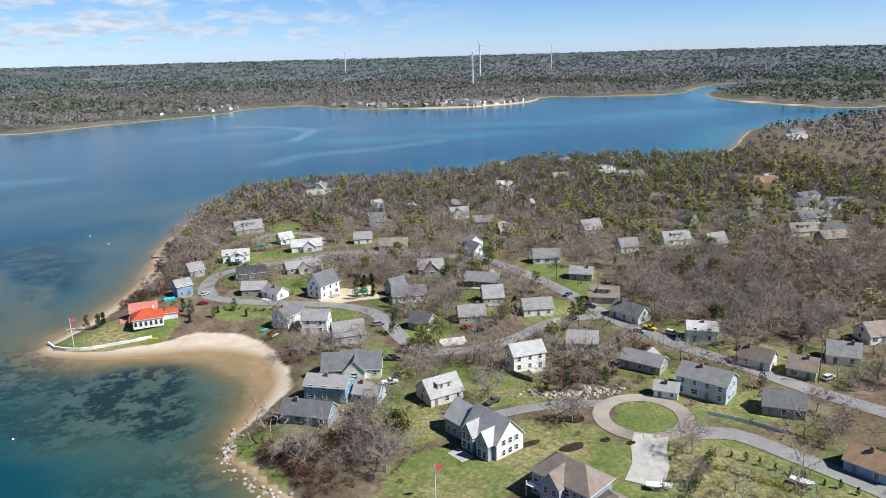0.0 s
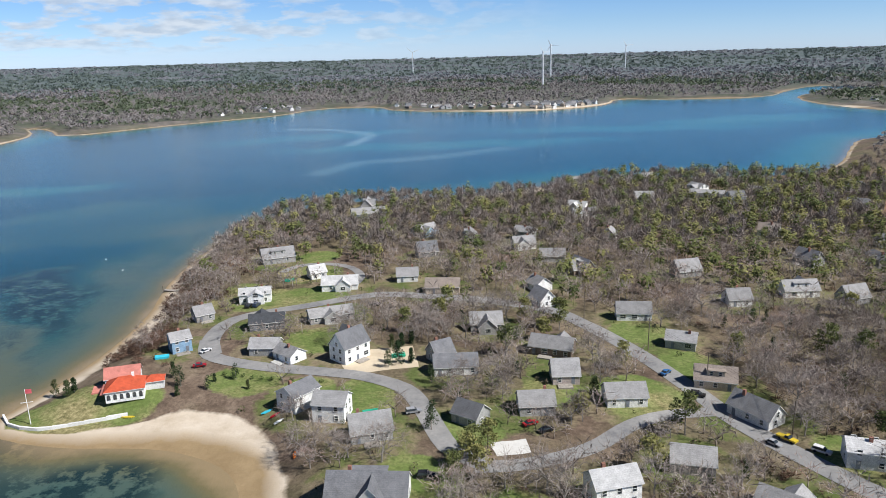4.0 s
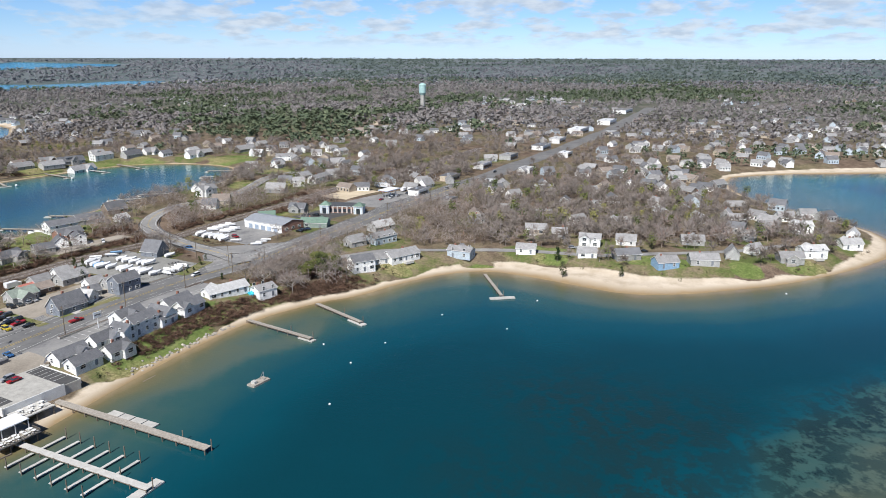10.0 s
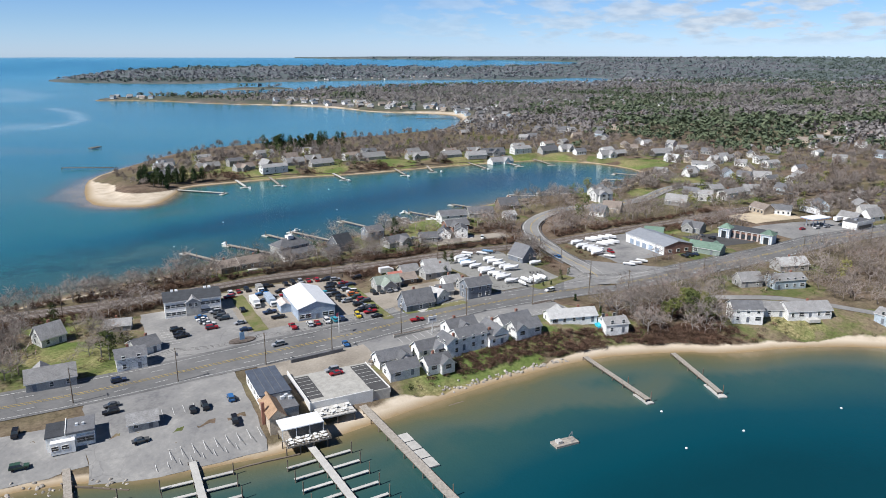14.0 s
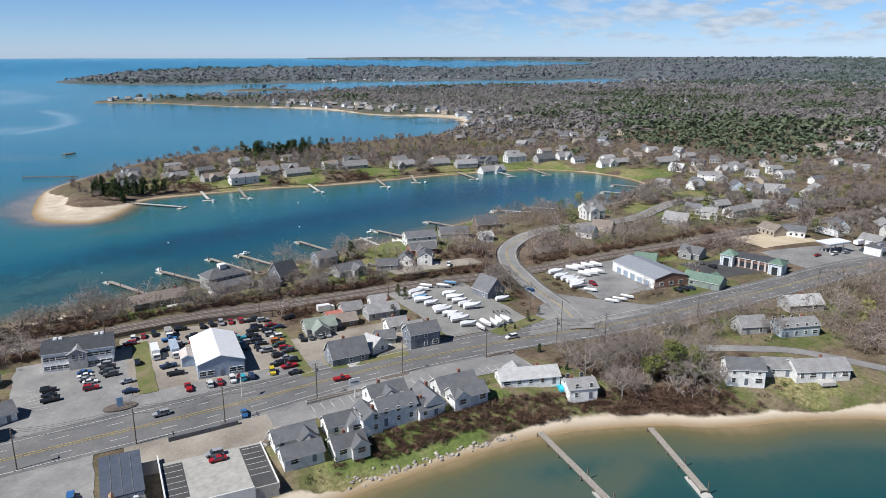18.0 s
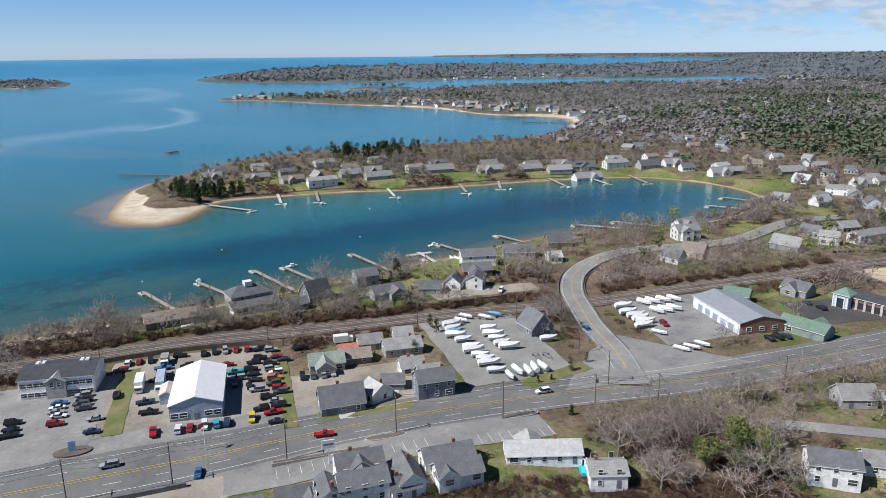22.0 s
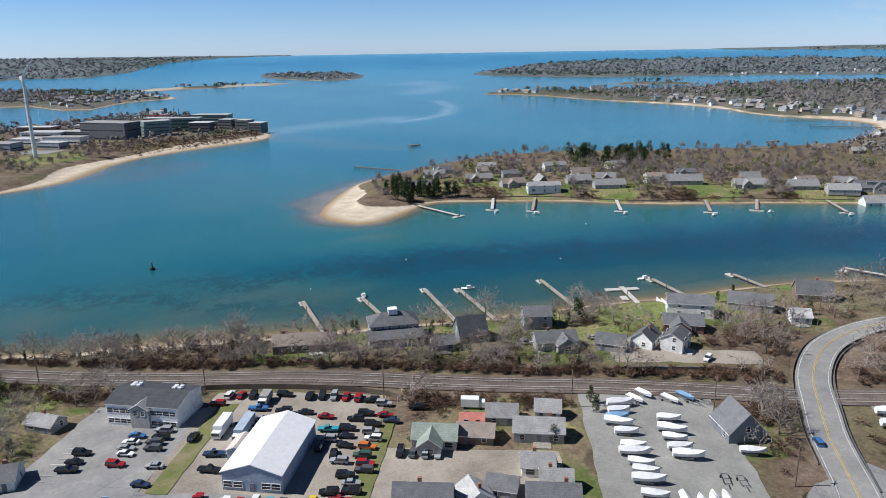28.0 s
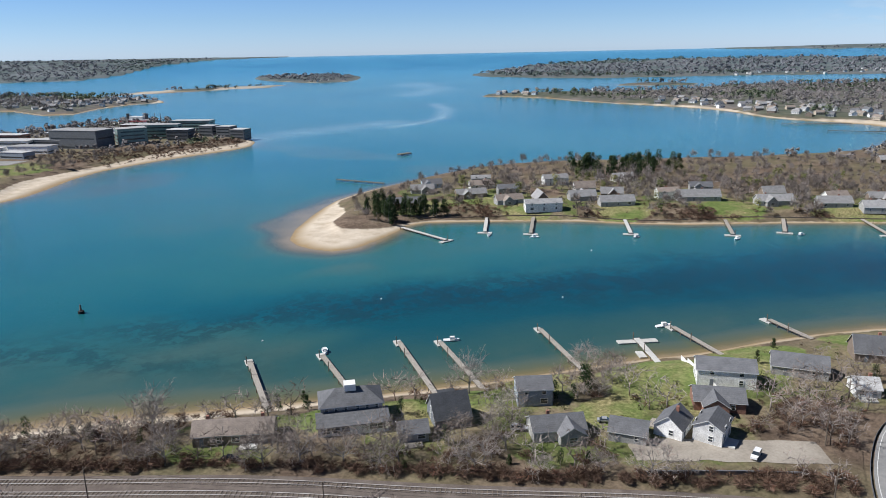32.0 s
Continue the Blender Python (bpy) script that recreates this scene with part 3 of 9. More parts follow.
# mown lawns: x, y, radius
LAWNS = [(-92, 411, 10), (-112, 360, 9), (-117, 340, 8), (-118, 404, 7), (-395, -72, 14), (-376, -64, 9), (-244, 47, 8), (-256, 51, 8), (-266, 54, 8), (-278, 57, 8), (-290, 60, 7), (-124, 249, 14), (-112, 254, 12), (-134, 246, 8), (-98, 345, 16), (-90, 385, 14), (-78, 350, 16), (-65, 300, 12), (-40, 262, 10), (-38, 252, 8), (-58, 262, 9), (-80, 268, 11),
         (-40, 190, 8), (-20, 215, 12), (-10, 175, 12), (0, 150, 16), (25, 160, 18), (45, 150, 14), (57, 174, 12), (70, 150, 14), (85, 135, 14), (20, 195, 12),
         (-8, 240, 9), (15, 262, 9), (40, 262, 13), (47, 310, 10), (60, 283, 10), (85, 232, 10), (70, 195, 10), (80, 180, 12), (100, 212, 9), (5, 205, 10), (-50, 150, 12),
         (-55, 170, 8), (-376, 205, 11), (-362, 168, 8), (-366, 246, 9), (-362, 262, 8), (-356, 292, 8), (-365, 325, 10), (-360, 125, 12), (-400, -72, 18), (-410, -80, 12),
         (-325, -85, 12), (-345, -85, 10), (-370, -90, 12), (-440, -76, 16), (-480, -75, 10), (-305, -92, 8), (-318, -28, 7), (-330, -12, 6), (-182, -62, 16), (-200, -90, 14),
         (-245, -42, 6), (-248, -28, 5), (-184, -32, 7), (-478, -296, 15), (-528, -270, 17), (-588, -246, 20), (-640, -212, 18), (-470, -335, 16), (-670, -165, 22), (-440, -340, 12),
         (-700, -140, 20), (-365, 62, 5), (-372, 40, 8), (-460, 62, 9), (-470, 42, 8), (-488, 70, 8), (-570, 0, 20), (-600, 20, 20), (-640, -5, 20), (-720, -60, 24), (-150, -640, 40)]
lawn = np.zeros(len(fx))
for lx, ly, lr in LAWNS:
    lawn = np.maximum(lawn, 1.15 - 1.15 * ease(np.hypot(fx - lx, fy - ly), lr * 0.35, lr * 1.6))
sand = np.clip(0.5 + (bw * 1.15 - sdf) / 24, 0, 1)
sand = np.clip(sand - 0.5 * lawn * ease(sdf, 2, 5), 0, 1)
wet = np.clip(0.5 + (1.5 + bw * 0.2 + 6 * np.exp(-((fx + 66) ** 2 + (fy - 224) ** 2) / 900.0) - sdf) / (6 + bw * 0.6), 0, 1)
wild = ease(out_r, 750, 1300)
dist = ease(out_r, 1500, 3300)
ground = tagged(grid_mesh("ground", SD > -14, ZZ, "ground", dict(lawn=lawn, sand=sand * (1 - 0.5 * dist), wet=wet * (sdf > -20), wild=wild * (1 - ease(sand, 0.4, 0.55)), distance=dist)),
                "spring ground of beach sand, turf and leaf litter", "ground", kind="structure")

# shoals and weed beds under the water: x, y, half length, half width, turn, strength
SHOALS = [(-280, 475, 120, 50, 20, 0.4), (-385, 620, 60, 22, 40, 0.5), (-290, 540, 70, 26, 30, 0.5), (-424, 515, 60, 18, 80, 0.6), (-260, 78, 46, 10, 152, 0.4), (-318, 122, 34, 8, 128, 0.3), (-440, -640, 150, 40, 118, 0.7), (-255, -545, 80, 34, 62, 0.75), (-520, -480, 90, 26, 150, 0.5), (-380, -380, 40, 34, 60, 0.6), (-640, -820, 160, 40, 100, 0.55), (-390, -210, 120, 12, 160, 0.3), (-170, -330, 120, 30, 160, 0.3),
          (-72, 236, 30, 18, 132, 0.85), (-412, 500, 34, 14, 62, 0.6), (-392, 626, 70, 14, 20, 0.45), (-252, 574, 70, 18, 20, 0.35), (-172, 258, 46, 24, 126, 0.6), (-150, 230, 30, 14, 20, 0.42), (-118, 186, 50, 14, 10, 0.3), (-330, 420, 90, 35, 20, 0.5), (-440, 470, 130, 40, 15, 0.45),
          (-260, 520, 90, 30, 40, 0.4), (-560, 430, 70, 40, 0, 0.5), (-60, 900, 200, 40, 10, 0.35), (150, 1050, 220, 40, 0, 0.35), (-250, 1000, 160, 40, 30, 0.3), (350, 1150, 150, 60, 20, 0.45),
          (-200, -210, 90, 40, 150, 0.35), (-260, -190, 90, 25, 160, 0.38), (-355, -345, 40, 24, 60, 0.8), (-330, -560, 120, 60, 100, 0.4), (-560, -900, 260, 70, 110, 0.4), (-480, -640, 160, 50, 120, 0.35),
          (-700, -1100, 260, 40, 60, 0.45), (-800, -1500, 300, 40, 80, 0.4), (-640, -560, 120, 30, 20, 0.3), (-300, -400, 60, 70, 30, 0.28), (-700, -1600, 400, 70, 100, 0.3), (-900, -1900, 300, 50, 90, 0.35)]
WEEDS = [(-238, 380, 34, 8, 120, 0.55), (-190, 330, 60, 6, 120, 0.7), (-170, 235, 24, 12, 126, 0.7), (-165, 205, 44, 30, 20, 0.9), (-128, 212, 26, 14, 10, 0.8), (-215, 212, 40, 34, 40, 0.8), (-70, 150, 40, 20, 40, 0.6), (-120, 190, 50, 12, 10, 0.7), (-300, -190, 60, 14, 172, 0.6),
         (-230, -180, 70, 14, 155, 0.5), (-160, 180, 40, 30, 30, 0.5), (-420, 500, 140, 18, 20, 0.5), (-300, 560, 140, 22, 30, 0.5), (-560, -160, 80, 16, 160, 0.6)]


def spots(rows, crisp=1.5):
    v = np.zeros(len(fx))
    wx = fx + 7 * np.sin(fy * 0.045 + 1) + 4 * np.sin(fx * 0.08 + fy * 0.11)
    wy = fy + 7 * np.sin(fx * 0.05) + 4 * np.sin(fy * 0.09 - fx * 0.1)
    for cx, cy, a, b_, turn, k in rows:
        c, s = math.cos(radians(turn)), math.sin(radians(turn))
        u, w = (wx - cx) * c + (wy - cy) * s, -(wx - cx) * s + (wy - cy) * c
        v = np.maximum(v, k * np.exp(-((u / a) ** 2 + (w / b_) ** 2) ** crisp))
    return v


def outline(pts, soft):
    """1 inside a drawn outline, falling to 0 over its soft edge."""
    near = (fx > min(q[0] for q in pts) - 60) & (fx < max(q[0] for q in pts) + 60) & (fy > min(q[1] for q in pts) - 60) & (fy < max(q[1] for q in pts) + 60)
    x = fx[near] + 3 * np.sin(fy[near] * 0.13 + 1) + 2 * np.sin(fx[near] * 0.21)
    y = fy[near] + 3 * np.sin(fx[near] * 0.15) + 2 * np.sin(fy[near] * 0.24 + 2)
    far, odd = np.full(len(x), 1e9), np.zeros(len(x), bool)
    for (ax, ay), (bx, by) in zip(pts, pts[1:] + pts[:1]):
        dx, dy = bx - ax, by - ay
        k = np.clip(((x - ax) * dx + (y - ay) * dy) / (dx * dx + dy * dy + 1e-9), 0, 1)
        far = np.minimum(far, np.hypot(x - ax - k * dx, y - ay - k * dy))
        if ay != by:
            odd ^= ((ay > y) != (by > y)) & (x < (bx - ax) * (y - ay) / (by - ay) + ax)
    v = np.zeros(len(fx))
    v[near] = ease(np.where(odd, far, -far), -soft, soft)
    return v


def streak(pts, width):
    """A narrow curving band of slick or shallow water."""
    far = np.full(len(fx), 1e9)
    for (ax, ay), (bx, by) in zip(pts, pts[1:]):
        dx, dy = bx - ax, by - ay
        k = np.clip(((fx - ax) * dx + (fy - ay) * dy) / (dx * dx + dy * dy), 0, 1)
        far = np.minimum(far, np.hypot(fx - ax - k * dx, fy - ay - k * dy))
    return np.exp(-(far / width) ** 2)


SANDBAR = [(-156, 246), (-167, 262), (-176, 285), (-177, 300), (-193, 318), (-216, 334), (-231, 334), (-239, 324), (-255, 342), (-264, 375), (-270, 408), (-253, 371), (-223, 348), (-205, 333),
           (-193, 321), (-183, 316), (-171, 303), (-167, 288), (-165, 271), (-156, 257)]
SAND_FLAT = [(-270, 410), (-267, 380), (-263, 351), (-250, 324), (-225, 286), (-195, 257), (-172, 240), (-158, 243), (-155, 259), (-165, 287), (-171, 303), (-184, 317), (-193, 321), (-209, 338), (-229, 351), (-250, 380)]
EELGRASS = [(-262, 342), (-245, 302), (-236, 273), (-218, 248), (-189, 231), (-169, 227), (-170, 242), (-178, 261), (-185, 285), (-201, 297), (-226, 306)]
LEE_WEED = [(-250, 377), (-243, 401), (-224, 409), (-187, 365), (-171, 318), (-177, 312), (-192, 322)]
LEE_FLAT = [(-150, 262), (-164, 300), (-172, 330), (-190, 368), (-224, 420), (-190, 428), (-160, 395), (-146, 350), (-142, 300)]
COVE_WEED = [(-123, 212), (-112, 224), (-93, 223), (-74, 205), (-72, 189), (-80, 177), (-97, 182), (-112, 193)]
SOUND_WEED = [(-297, -192), (-327, -204), (-384, -203), (-441, -189), (-526, -162), (-604, -139), (-560, -112), (-486, -135), (-414, -158), (-367, -170), (-327, -168)]
shelf = 11 + bw * 0.9
depth = np.clip(np.clip(-sdf, 0, None) / shelf * 0.42, 0, 0.45) + 0.55 * ease(-sdf, 14, 85)
# the scoured channel off the neck: darker, deeper water
DEEPS = [(-300, 300, 50, 60, 40, 1.0), (-262, 240, 50, 50, 0, 1.0), (-200, 170, 90, 60, 30, 1.0), (-150, 130, 70, 60, 0, 1.0), (-255, 240, 60, 70, 70, 0.9), (-120, 110, 60, 80, 0, 1.0), (-285, 290, 24, 60, 36, 0.9), (-196, 358, 46, 14, 120, 0.9), (-330, 340, 50, 30, 60, 0.5), (-214, 212, 70, 55, 50, 0.9), (-175, 150, 80, 50, 0, 0.9), (-270, 236, 50, 40, 60, 1.0), (-160, 176, 60, 30, 20, 0.9)]
depth = np.clip(depth * 0.82 * (1 - spots(SHOALS, 2.6)) + 0.3 * spots(DEEPS) * ease(-sdf, 20, 60), 0, 1)
bar_f, grass_f = outline(SANDBAR, 5), np.maximum(outline(EELGRASS, 12), outline(LEE_WEED, 8))
flat_f = np.maximum(outline(SAND_FLAT, 8), 0.7 * outline(LEE_FLAT, 14))
depth = depth * (1 - flat_f) + np.minimum(depth, 0.27) * flat_f
depth = depth * (1 - bar_f) + np.minimum(depth, 0.22) * bar_f
depth = depth * (1 - grass_f) + np.minimum(depth, 0.36) * grass_f
cove_f = np.exp(-((fx + 95) ** 2 + (fy - 200) ** 2) / 1500.0)
depth = depth * (1 - cove_f) + np.minimum(depth, 0.3) * cove_f
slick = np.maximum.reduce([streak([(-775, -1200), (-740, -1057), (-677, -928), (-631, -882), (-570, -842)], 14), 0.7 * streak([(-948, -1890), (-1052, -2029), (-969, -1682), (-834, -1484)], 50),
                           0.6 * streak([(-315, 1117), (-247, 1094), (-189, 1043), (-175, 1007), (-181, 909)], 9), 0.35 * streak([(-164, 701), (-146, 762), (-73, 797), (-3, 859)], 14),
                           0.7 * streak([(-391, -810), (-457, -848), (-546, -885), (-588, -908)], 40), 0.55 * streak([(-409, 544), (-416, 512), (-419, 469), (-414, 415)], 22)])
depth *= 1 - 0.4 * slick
sound = ease(-fy, 110, 260) * ease(-fx, -200, 250)
depth = depth * (1 - sound) + np.minimum(depth, 0.44 + 0.08 * np.sin(fx * 0.013 + fy * 0.009)) * sound
depth = np.clip(depth + 0.15 * outline(SOUND_WEED, 22), 0, 1)
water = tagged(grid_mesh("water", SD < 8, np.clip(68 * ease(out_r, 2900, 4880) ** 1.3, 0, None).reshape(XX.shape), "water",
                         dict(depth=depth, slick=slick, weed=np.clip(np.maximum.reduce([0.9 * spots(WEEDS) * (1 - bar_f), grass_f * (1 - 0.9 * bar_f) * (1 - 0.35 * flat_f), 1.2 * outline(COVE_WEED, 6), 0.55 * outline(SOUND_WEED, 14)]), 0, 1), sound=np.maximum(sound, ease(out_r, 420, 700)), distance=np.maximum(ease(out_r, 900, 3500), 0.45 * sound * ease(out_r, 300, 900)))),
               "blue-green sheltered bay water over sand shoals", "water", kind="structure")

# what is built on or paved, so that no tree stands there
TAKEN = np.zeros(XX.shape, bool)


def take(x, y, r):
    TAKEN[(XX - x) ** 2 + (YY - y) ** 2 < r * r] = True


for lx, ly, lr in LAWNS:
    take(lx, ly, lr * 0.55)


PAVED = np.zeros(XX.shape, bool)


def pave(x, y, r):
    PAVED[(XX - x) ** 2 + (YY - y) ** 2 < r * r] = True
    take(x, y, r)


def is_paved(x, y):
    i, j = int(np.searchsorted(GX, x)) - 1, int(np.searchsorted(GY, y)) - 1
    return PAVED[max(j, 0):j + 2, max(i, 0):i + 2].any()


def is_taken(x, y):
    i, j = int(np.searchsorted(GX, x)) - 1, int(np.searchsorted(GY, y)) - 1
    return TAKEN[max(j, 0):j + 2, max(i, 0):i + 2].any()

# ---- building blocks ----
def part(name, bm, mat, parent=None, label=""):
    """Links a bmesh (or takes a ready mesh) as one mesh object."""
    if isinstance(bm, bmesh.types.BMesh):
        me = bpy.data.meshes.new(name)
        bm.to_mesh(me)
        bm.free()
        for k in (mat if isinstance(mat, (list, tuple)) else [mat]):
            me.materials.append(MATS[k])
    else:
        me = bm
    ob = new(name, me)
    if parent is not None:
        ob.parent = parent
    return tagged(ob, label)


def box(bm, x0, x1, y0, y1, z0, z1, mi=0):
    v = [bm.verts.new(c) for c in ((x0, y0, z0), (x1, y0, z0), (x1, y1, z0), (x0, y1, z0), (x0, y0, z1), (x1, y0, z1), (x1, y1, z1), (x0, y1, z1))]
    for f in ((3, 2, 1, 0), (4, 5, 6, 7), (0, 1, 5, 4), (1, 2, 6, 5), (2, 3, 7, 6), (3, 0, 4, 7)):
        bm.faces.new([v[i] for i in f]).material_index = mi


def prism(bm, pts, z0, z1, mi=0):
    lo, hi = [bm.verts.new((x, y, z0)) for x, y in pts], [bm.verts.new((x, y, z1)) for x, y in pts]
    n = len(pts)
    bm.faces.new(lo[::-1]).material_index = mi
    bm.faces.new(hi).material_index = mi
    for i in range(n):
        bm.faces.new((lo[i], lo[(i + 1) % n], hi[(i + 1) % n], hi[i])).material_index = mi


def rod(bm, a, b, r0, r1, sides=5):
    a, b = Vector(a), Vector(b)
    d = (b - a).normalized()
    u = d.orthogonal().normalized()
    w = d.cross(u)
    ra, rb = [], []
    for i in range(sides):
        k = 2 * math.pi * i / sides
        o = u * math.cos(k) + w * math.sin(k)
        ra.append(bm.verts.new(a + o * r0))
        rb.append(bm.verts.new(b + o * r1))
    for i in range(sides):
        bm.faces.new((ra[i], ra[(i + 1) % sides], rb[(i + 1) % sides], rb[i]))
    bm.faces.new(ra[::-1])
    bm.faces.new(rb)


def spline(pts, step=4.0):
    """Points along a smooth line through pts."""
    pts = [Vector(p) for p in pts]
    pts = [pts[0] * 2 - pts[1]] + pts + [pts[-1] * 2 - pts[-2]]
    out = []
    for a, b, c, d in zip(pts, pts[1:], pts[2:], pts[3:]):
        k = max(1, int((c - b).length / step))
        for i in range(k):
            t = i / k
            out.append(0.5 * (2 * b + (c - a) * t + (2 * a - 5 * b + 4 * c - d) * t * t + (3 * b - a - 3 * c + d) * t ** 3))
    return out + [pts[-2]]


def sides_of(line):
    out = []
    for i, p in enumerate(line):
        d = (line[min(i + 1, len(line) - 1)] - line[max(i - 1, 0)]).normalized()
        out.append(Vector((-d.y, d.x)))
    return out


def ribbon(name, pts, width, mat, up=0.14, off=0.0, parent=None, label="", kind="structure", clear=True, dash=None, category="road"):
    """A strip that lies on the ground along a line."""
    line = spline(pts)
    nrm = sides_of(line)
    verts, faces = [], []
    for i, (p, s) in enumerate(zip(line, nrm)):
        cross = 5 if width > 4 else 2
        for k in range(cross):
            q = p + s * (off + width * (k / (cross - 1) - 0.5))
            verts.append((q.x, q.y, ground_z(q.x, q.y) + up))
        if clear:
            pave(p.x, p.y, width / 2 + 0.5)
            take(p.x, p.y, width / 2 + 3)
    for i in range(len(line) - 1):
        if dash and i % dash[0] >= dash[1]:
            continue
        for k in range(cross - 1):
            a = i * cross + k
            faces.append((a, a + cross, a + cross + 1, a + 1)[::-1])
    ob = new(name, mesh_from(name, verts, faces, [mat], True))
    if parent is not None:
        ob.parent = parent
        return tagged(ob, label)
    return tagged(ob, label, category, kind=kind)


def lot(name, corners, mat, label, up=0.10, clear=True):
    """A paved or bare plot with four corners, laid on the ground."""
    a, b, c, d = [Vector(p) for p in corners]
    nu = max(3, int(max((b - a).length, (c - d).length) / 4))
    nv = max(3, int(max((d - a).length, (c - b).length) / 4))
    verts, faces = [], []
    for j in range(nv + 1):
        for i in range(nu + 1):
            u, v = i / nu, j / nv
            q = (a * (1 - u) + b * u) * (1 - v) + (d * (1 - u) + c * u) * v
            if 0 < i < nu and 0 < j < nv:
                pass
            else:
                q = q + Vector((noise.noise(Vector((q.x * 0.2, q.y * 0.2, 1))), noise.noise(Vector((q.x * 0.2, q.y * 0.2, 5))))) * 0.8
            verts.append((q.x, q.y, ground_z(q.x, q.y) + up))
            if clear:
                pave(q.x, q.y, 2.8)
    for j in range(nv):
        for i in range(nu):
            k = j * (nu + 1) + i
            faces.append((k, k + 1, k + nu + 2, k + nu + 1))
    me = mesh_from(name, verts, faces, [mat], True)
    if me.polygons[0].normal.z < 0:
        me.flip_normals()
    return tagged(new(name, me), label, "pavement", kind="structure")


# ---- roads, rails and plots ----
HIGHWAY = [(-60, -88), (-130, -54), (-196, -22), (-245, 0), (-276, 12), (-309, 28), (-343, 44), (-377, 64), (-408, 80), (-455, 100), (-525, 132), (-610, 176), (-700, 220), (-850, 290), (-1010, 362), (-1354, 505)]
highway = ribbon("road_highway", HIGHWAY, 19, "asphalt_road", 0.16, label="wide grey asphalt highway with turning lane")
for o in (-0.25, 0.25):
    ribbon("centre_line", HIGHWAY[:12], 0.16, "line_yellow", 0.22, o * 2 - 1.2, parent=highway)
for o in (-4.8, 3.4):
    ribbon("lane_line", HIGHWAY[:12], 0.16, "line_white", 0.22, o, parent=highway, dash=(3, 1))
for o in (-8.2, 7.2):
    ribbon("edge_line", HIGHWAY[:12], 0.16, "line_white", 0.22, o, parent=highway)
JUNCTION = [(-358, 54), (-366, 46), (-375, 36.5), (-382, 27), (-391, 15), (-401, 4), (-413, -9), (-425, -18.5), (-437, -25.5), (-450, -29.5), (-463, -31), (-477, -29.5), (-490, -24.5), (-502, -17), (-540, 0), (-600, 6), (-660, 30)]
side_road = ribbon("road_side", JUNCTION, 9.5, "asphalt", 0.64, label="curving grey asphalt side road")
for o in (-0.2, 0.2):
    ribbon("centre_line", JUNCTION[1:], 0.14, "line_yellow", 0.7, o, parent=side_road)
for o in (-4.0, 4.0):
    ribbon("edge_line", JUNCTION[1:], 0.16, "line_white", 0.7, o, parent=side_road)
ribbon("road_neck", [(125, 165), (103, 189), (92, 204), (80, 219), (64, 246), (55, 268), (44, 291), (29, 317), (18, 332), (-4, 342), (-31, 347), (-53, 349), (-77, 337), (-98, 326), (-104, 316), (-103, 300), (-97, 286)],
       6.5, "asphalt", label="grey asphalt lane through the woods")
ribbon("road_loop", [(-104, 300), (-97, 285), (-79, 278), (-56, 275), (-42, 272), (-29, 264), (-22, 252), (-13, 231), (-4, 224)], 6, "asphalt", label="curving grey asphalt lane")
ribbon("road_cross", [(64, 254), (46, 251), (35, 245), (23, 233), (8, 225), (-6, 222)], 5, "asphalt", label="grey asphalt lane")
ribbon("road_circle", [(52.6 + 11.2 * math.cos(k * math.pi / 12), 175.5 + 11.2 * math.sin(k * math.pi / 12)) for k in range(25)], 4.5, "gravel", label="gravel turning circle")
ribbon("drive_long", [(8, 178), (27, 184), (44, 184)], 4.5, "asphalt", label="grey asphalt drive")
ribbon("drive_east", [(63, 166), (73, 165), (83, 155), (96, 139), (108, 120)], 6, "asphalt", label="grey asphalt lane")
ribbon("drive_court", [(52, 166), (49.5, 159), (48, 152), (44, 144)], 8.5, "concrete", label="pale shell drive")
ribbon("drive_point", [(-103, 384), (-98, 394), (-85, 398), (-72, 392), (-64, 376), (-66, 358)], 4, "asphalt", label="grey asphalt drive")
ribbon("road_beach", [(-362, 90), (-372, 106), (-380, 122), (-382, 150), (-384, 175), (-380, 200), (-374, 225), (-376, 250), (-384, 290), (-400, 330)], 5, "asphalt", label="grey asphalt lane behind the beach")
lot("road_flare", [(-340, 42), (-398, 72), (-389, 27), (-371, 29)], "asphalt", "grey asphalt mouth of the side road", 0.2)
RAIL = [(-60, -178), (-130, -142), (-200, -105), (-247, -83), (-295, -60), (-351, -31), (-400, -5), (-453, 21), (-528, 55), (-640, 110), (-800, 180)]
rail_bed = ribbon("rail_bed", RAIL, 10, "ballast", 0.3, label="brown ballast bed of a double railway line", category="railway")
for track in (-2.4, 2.4):
    for o in (-0.72, 0.72):
        ribbon("rail", RAIL, 0.2, "rail_steel", 0.55, track + o, parent=rail_bed, label="worn steel rail")
bm = bmesh.new()
line = spline(RAIL[1:9], 1.1)
for p_, s_ in zip(line, sides_of(line)):
    for track in (-2.4, 2.4):
        q = p_ + s_ * track
        d_ = Vector((s_.y, -s_.x))
        pts = [q + s_ * 1.25 + d_ * 0.13, q + s_ * 1.25 - d_ * 0.13, q - s_ * 1.25 - d_ * 0.13, q - s_ * 1.25 + d_ * 0.13]
        z = ground_z(q.x, q.y)
        prism(bm, [(v.x, v.y) for v in pts], z + 0.3, z + 0.45)
sleepers = part("sleepers", bm, "pile_wood", rail_bed, "dark timber sleepers")
tagged(sleepers, kind="stuff")


def along(base, turn, u, v):
    c, s = math.cos(radians(turn)), math.sin(radians(turn))
    return (base[0] + u * c - v * s, base[1] + u * s + v * c)


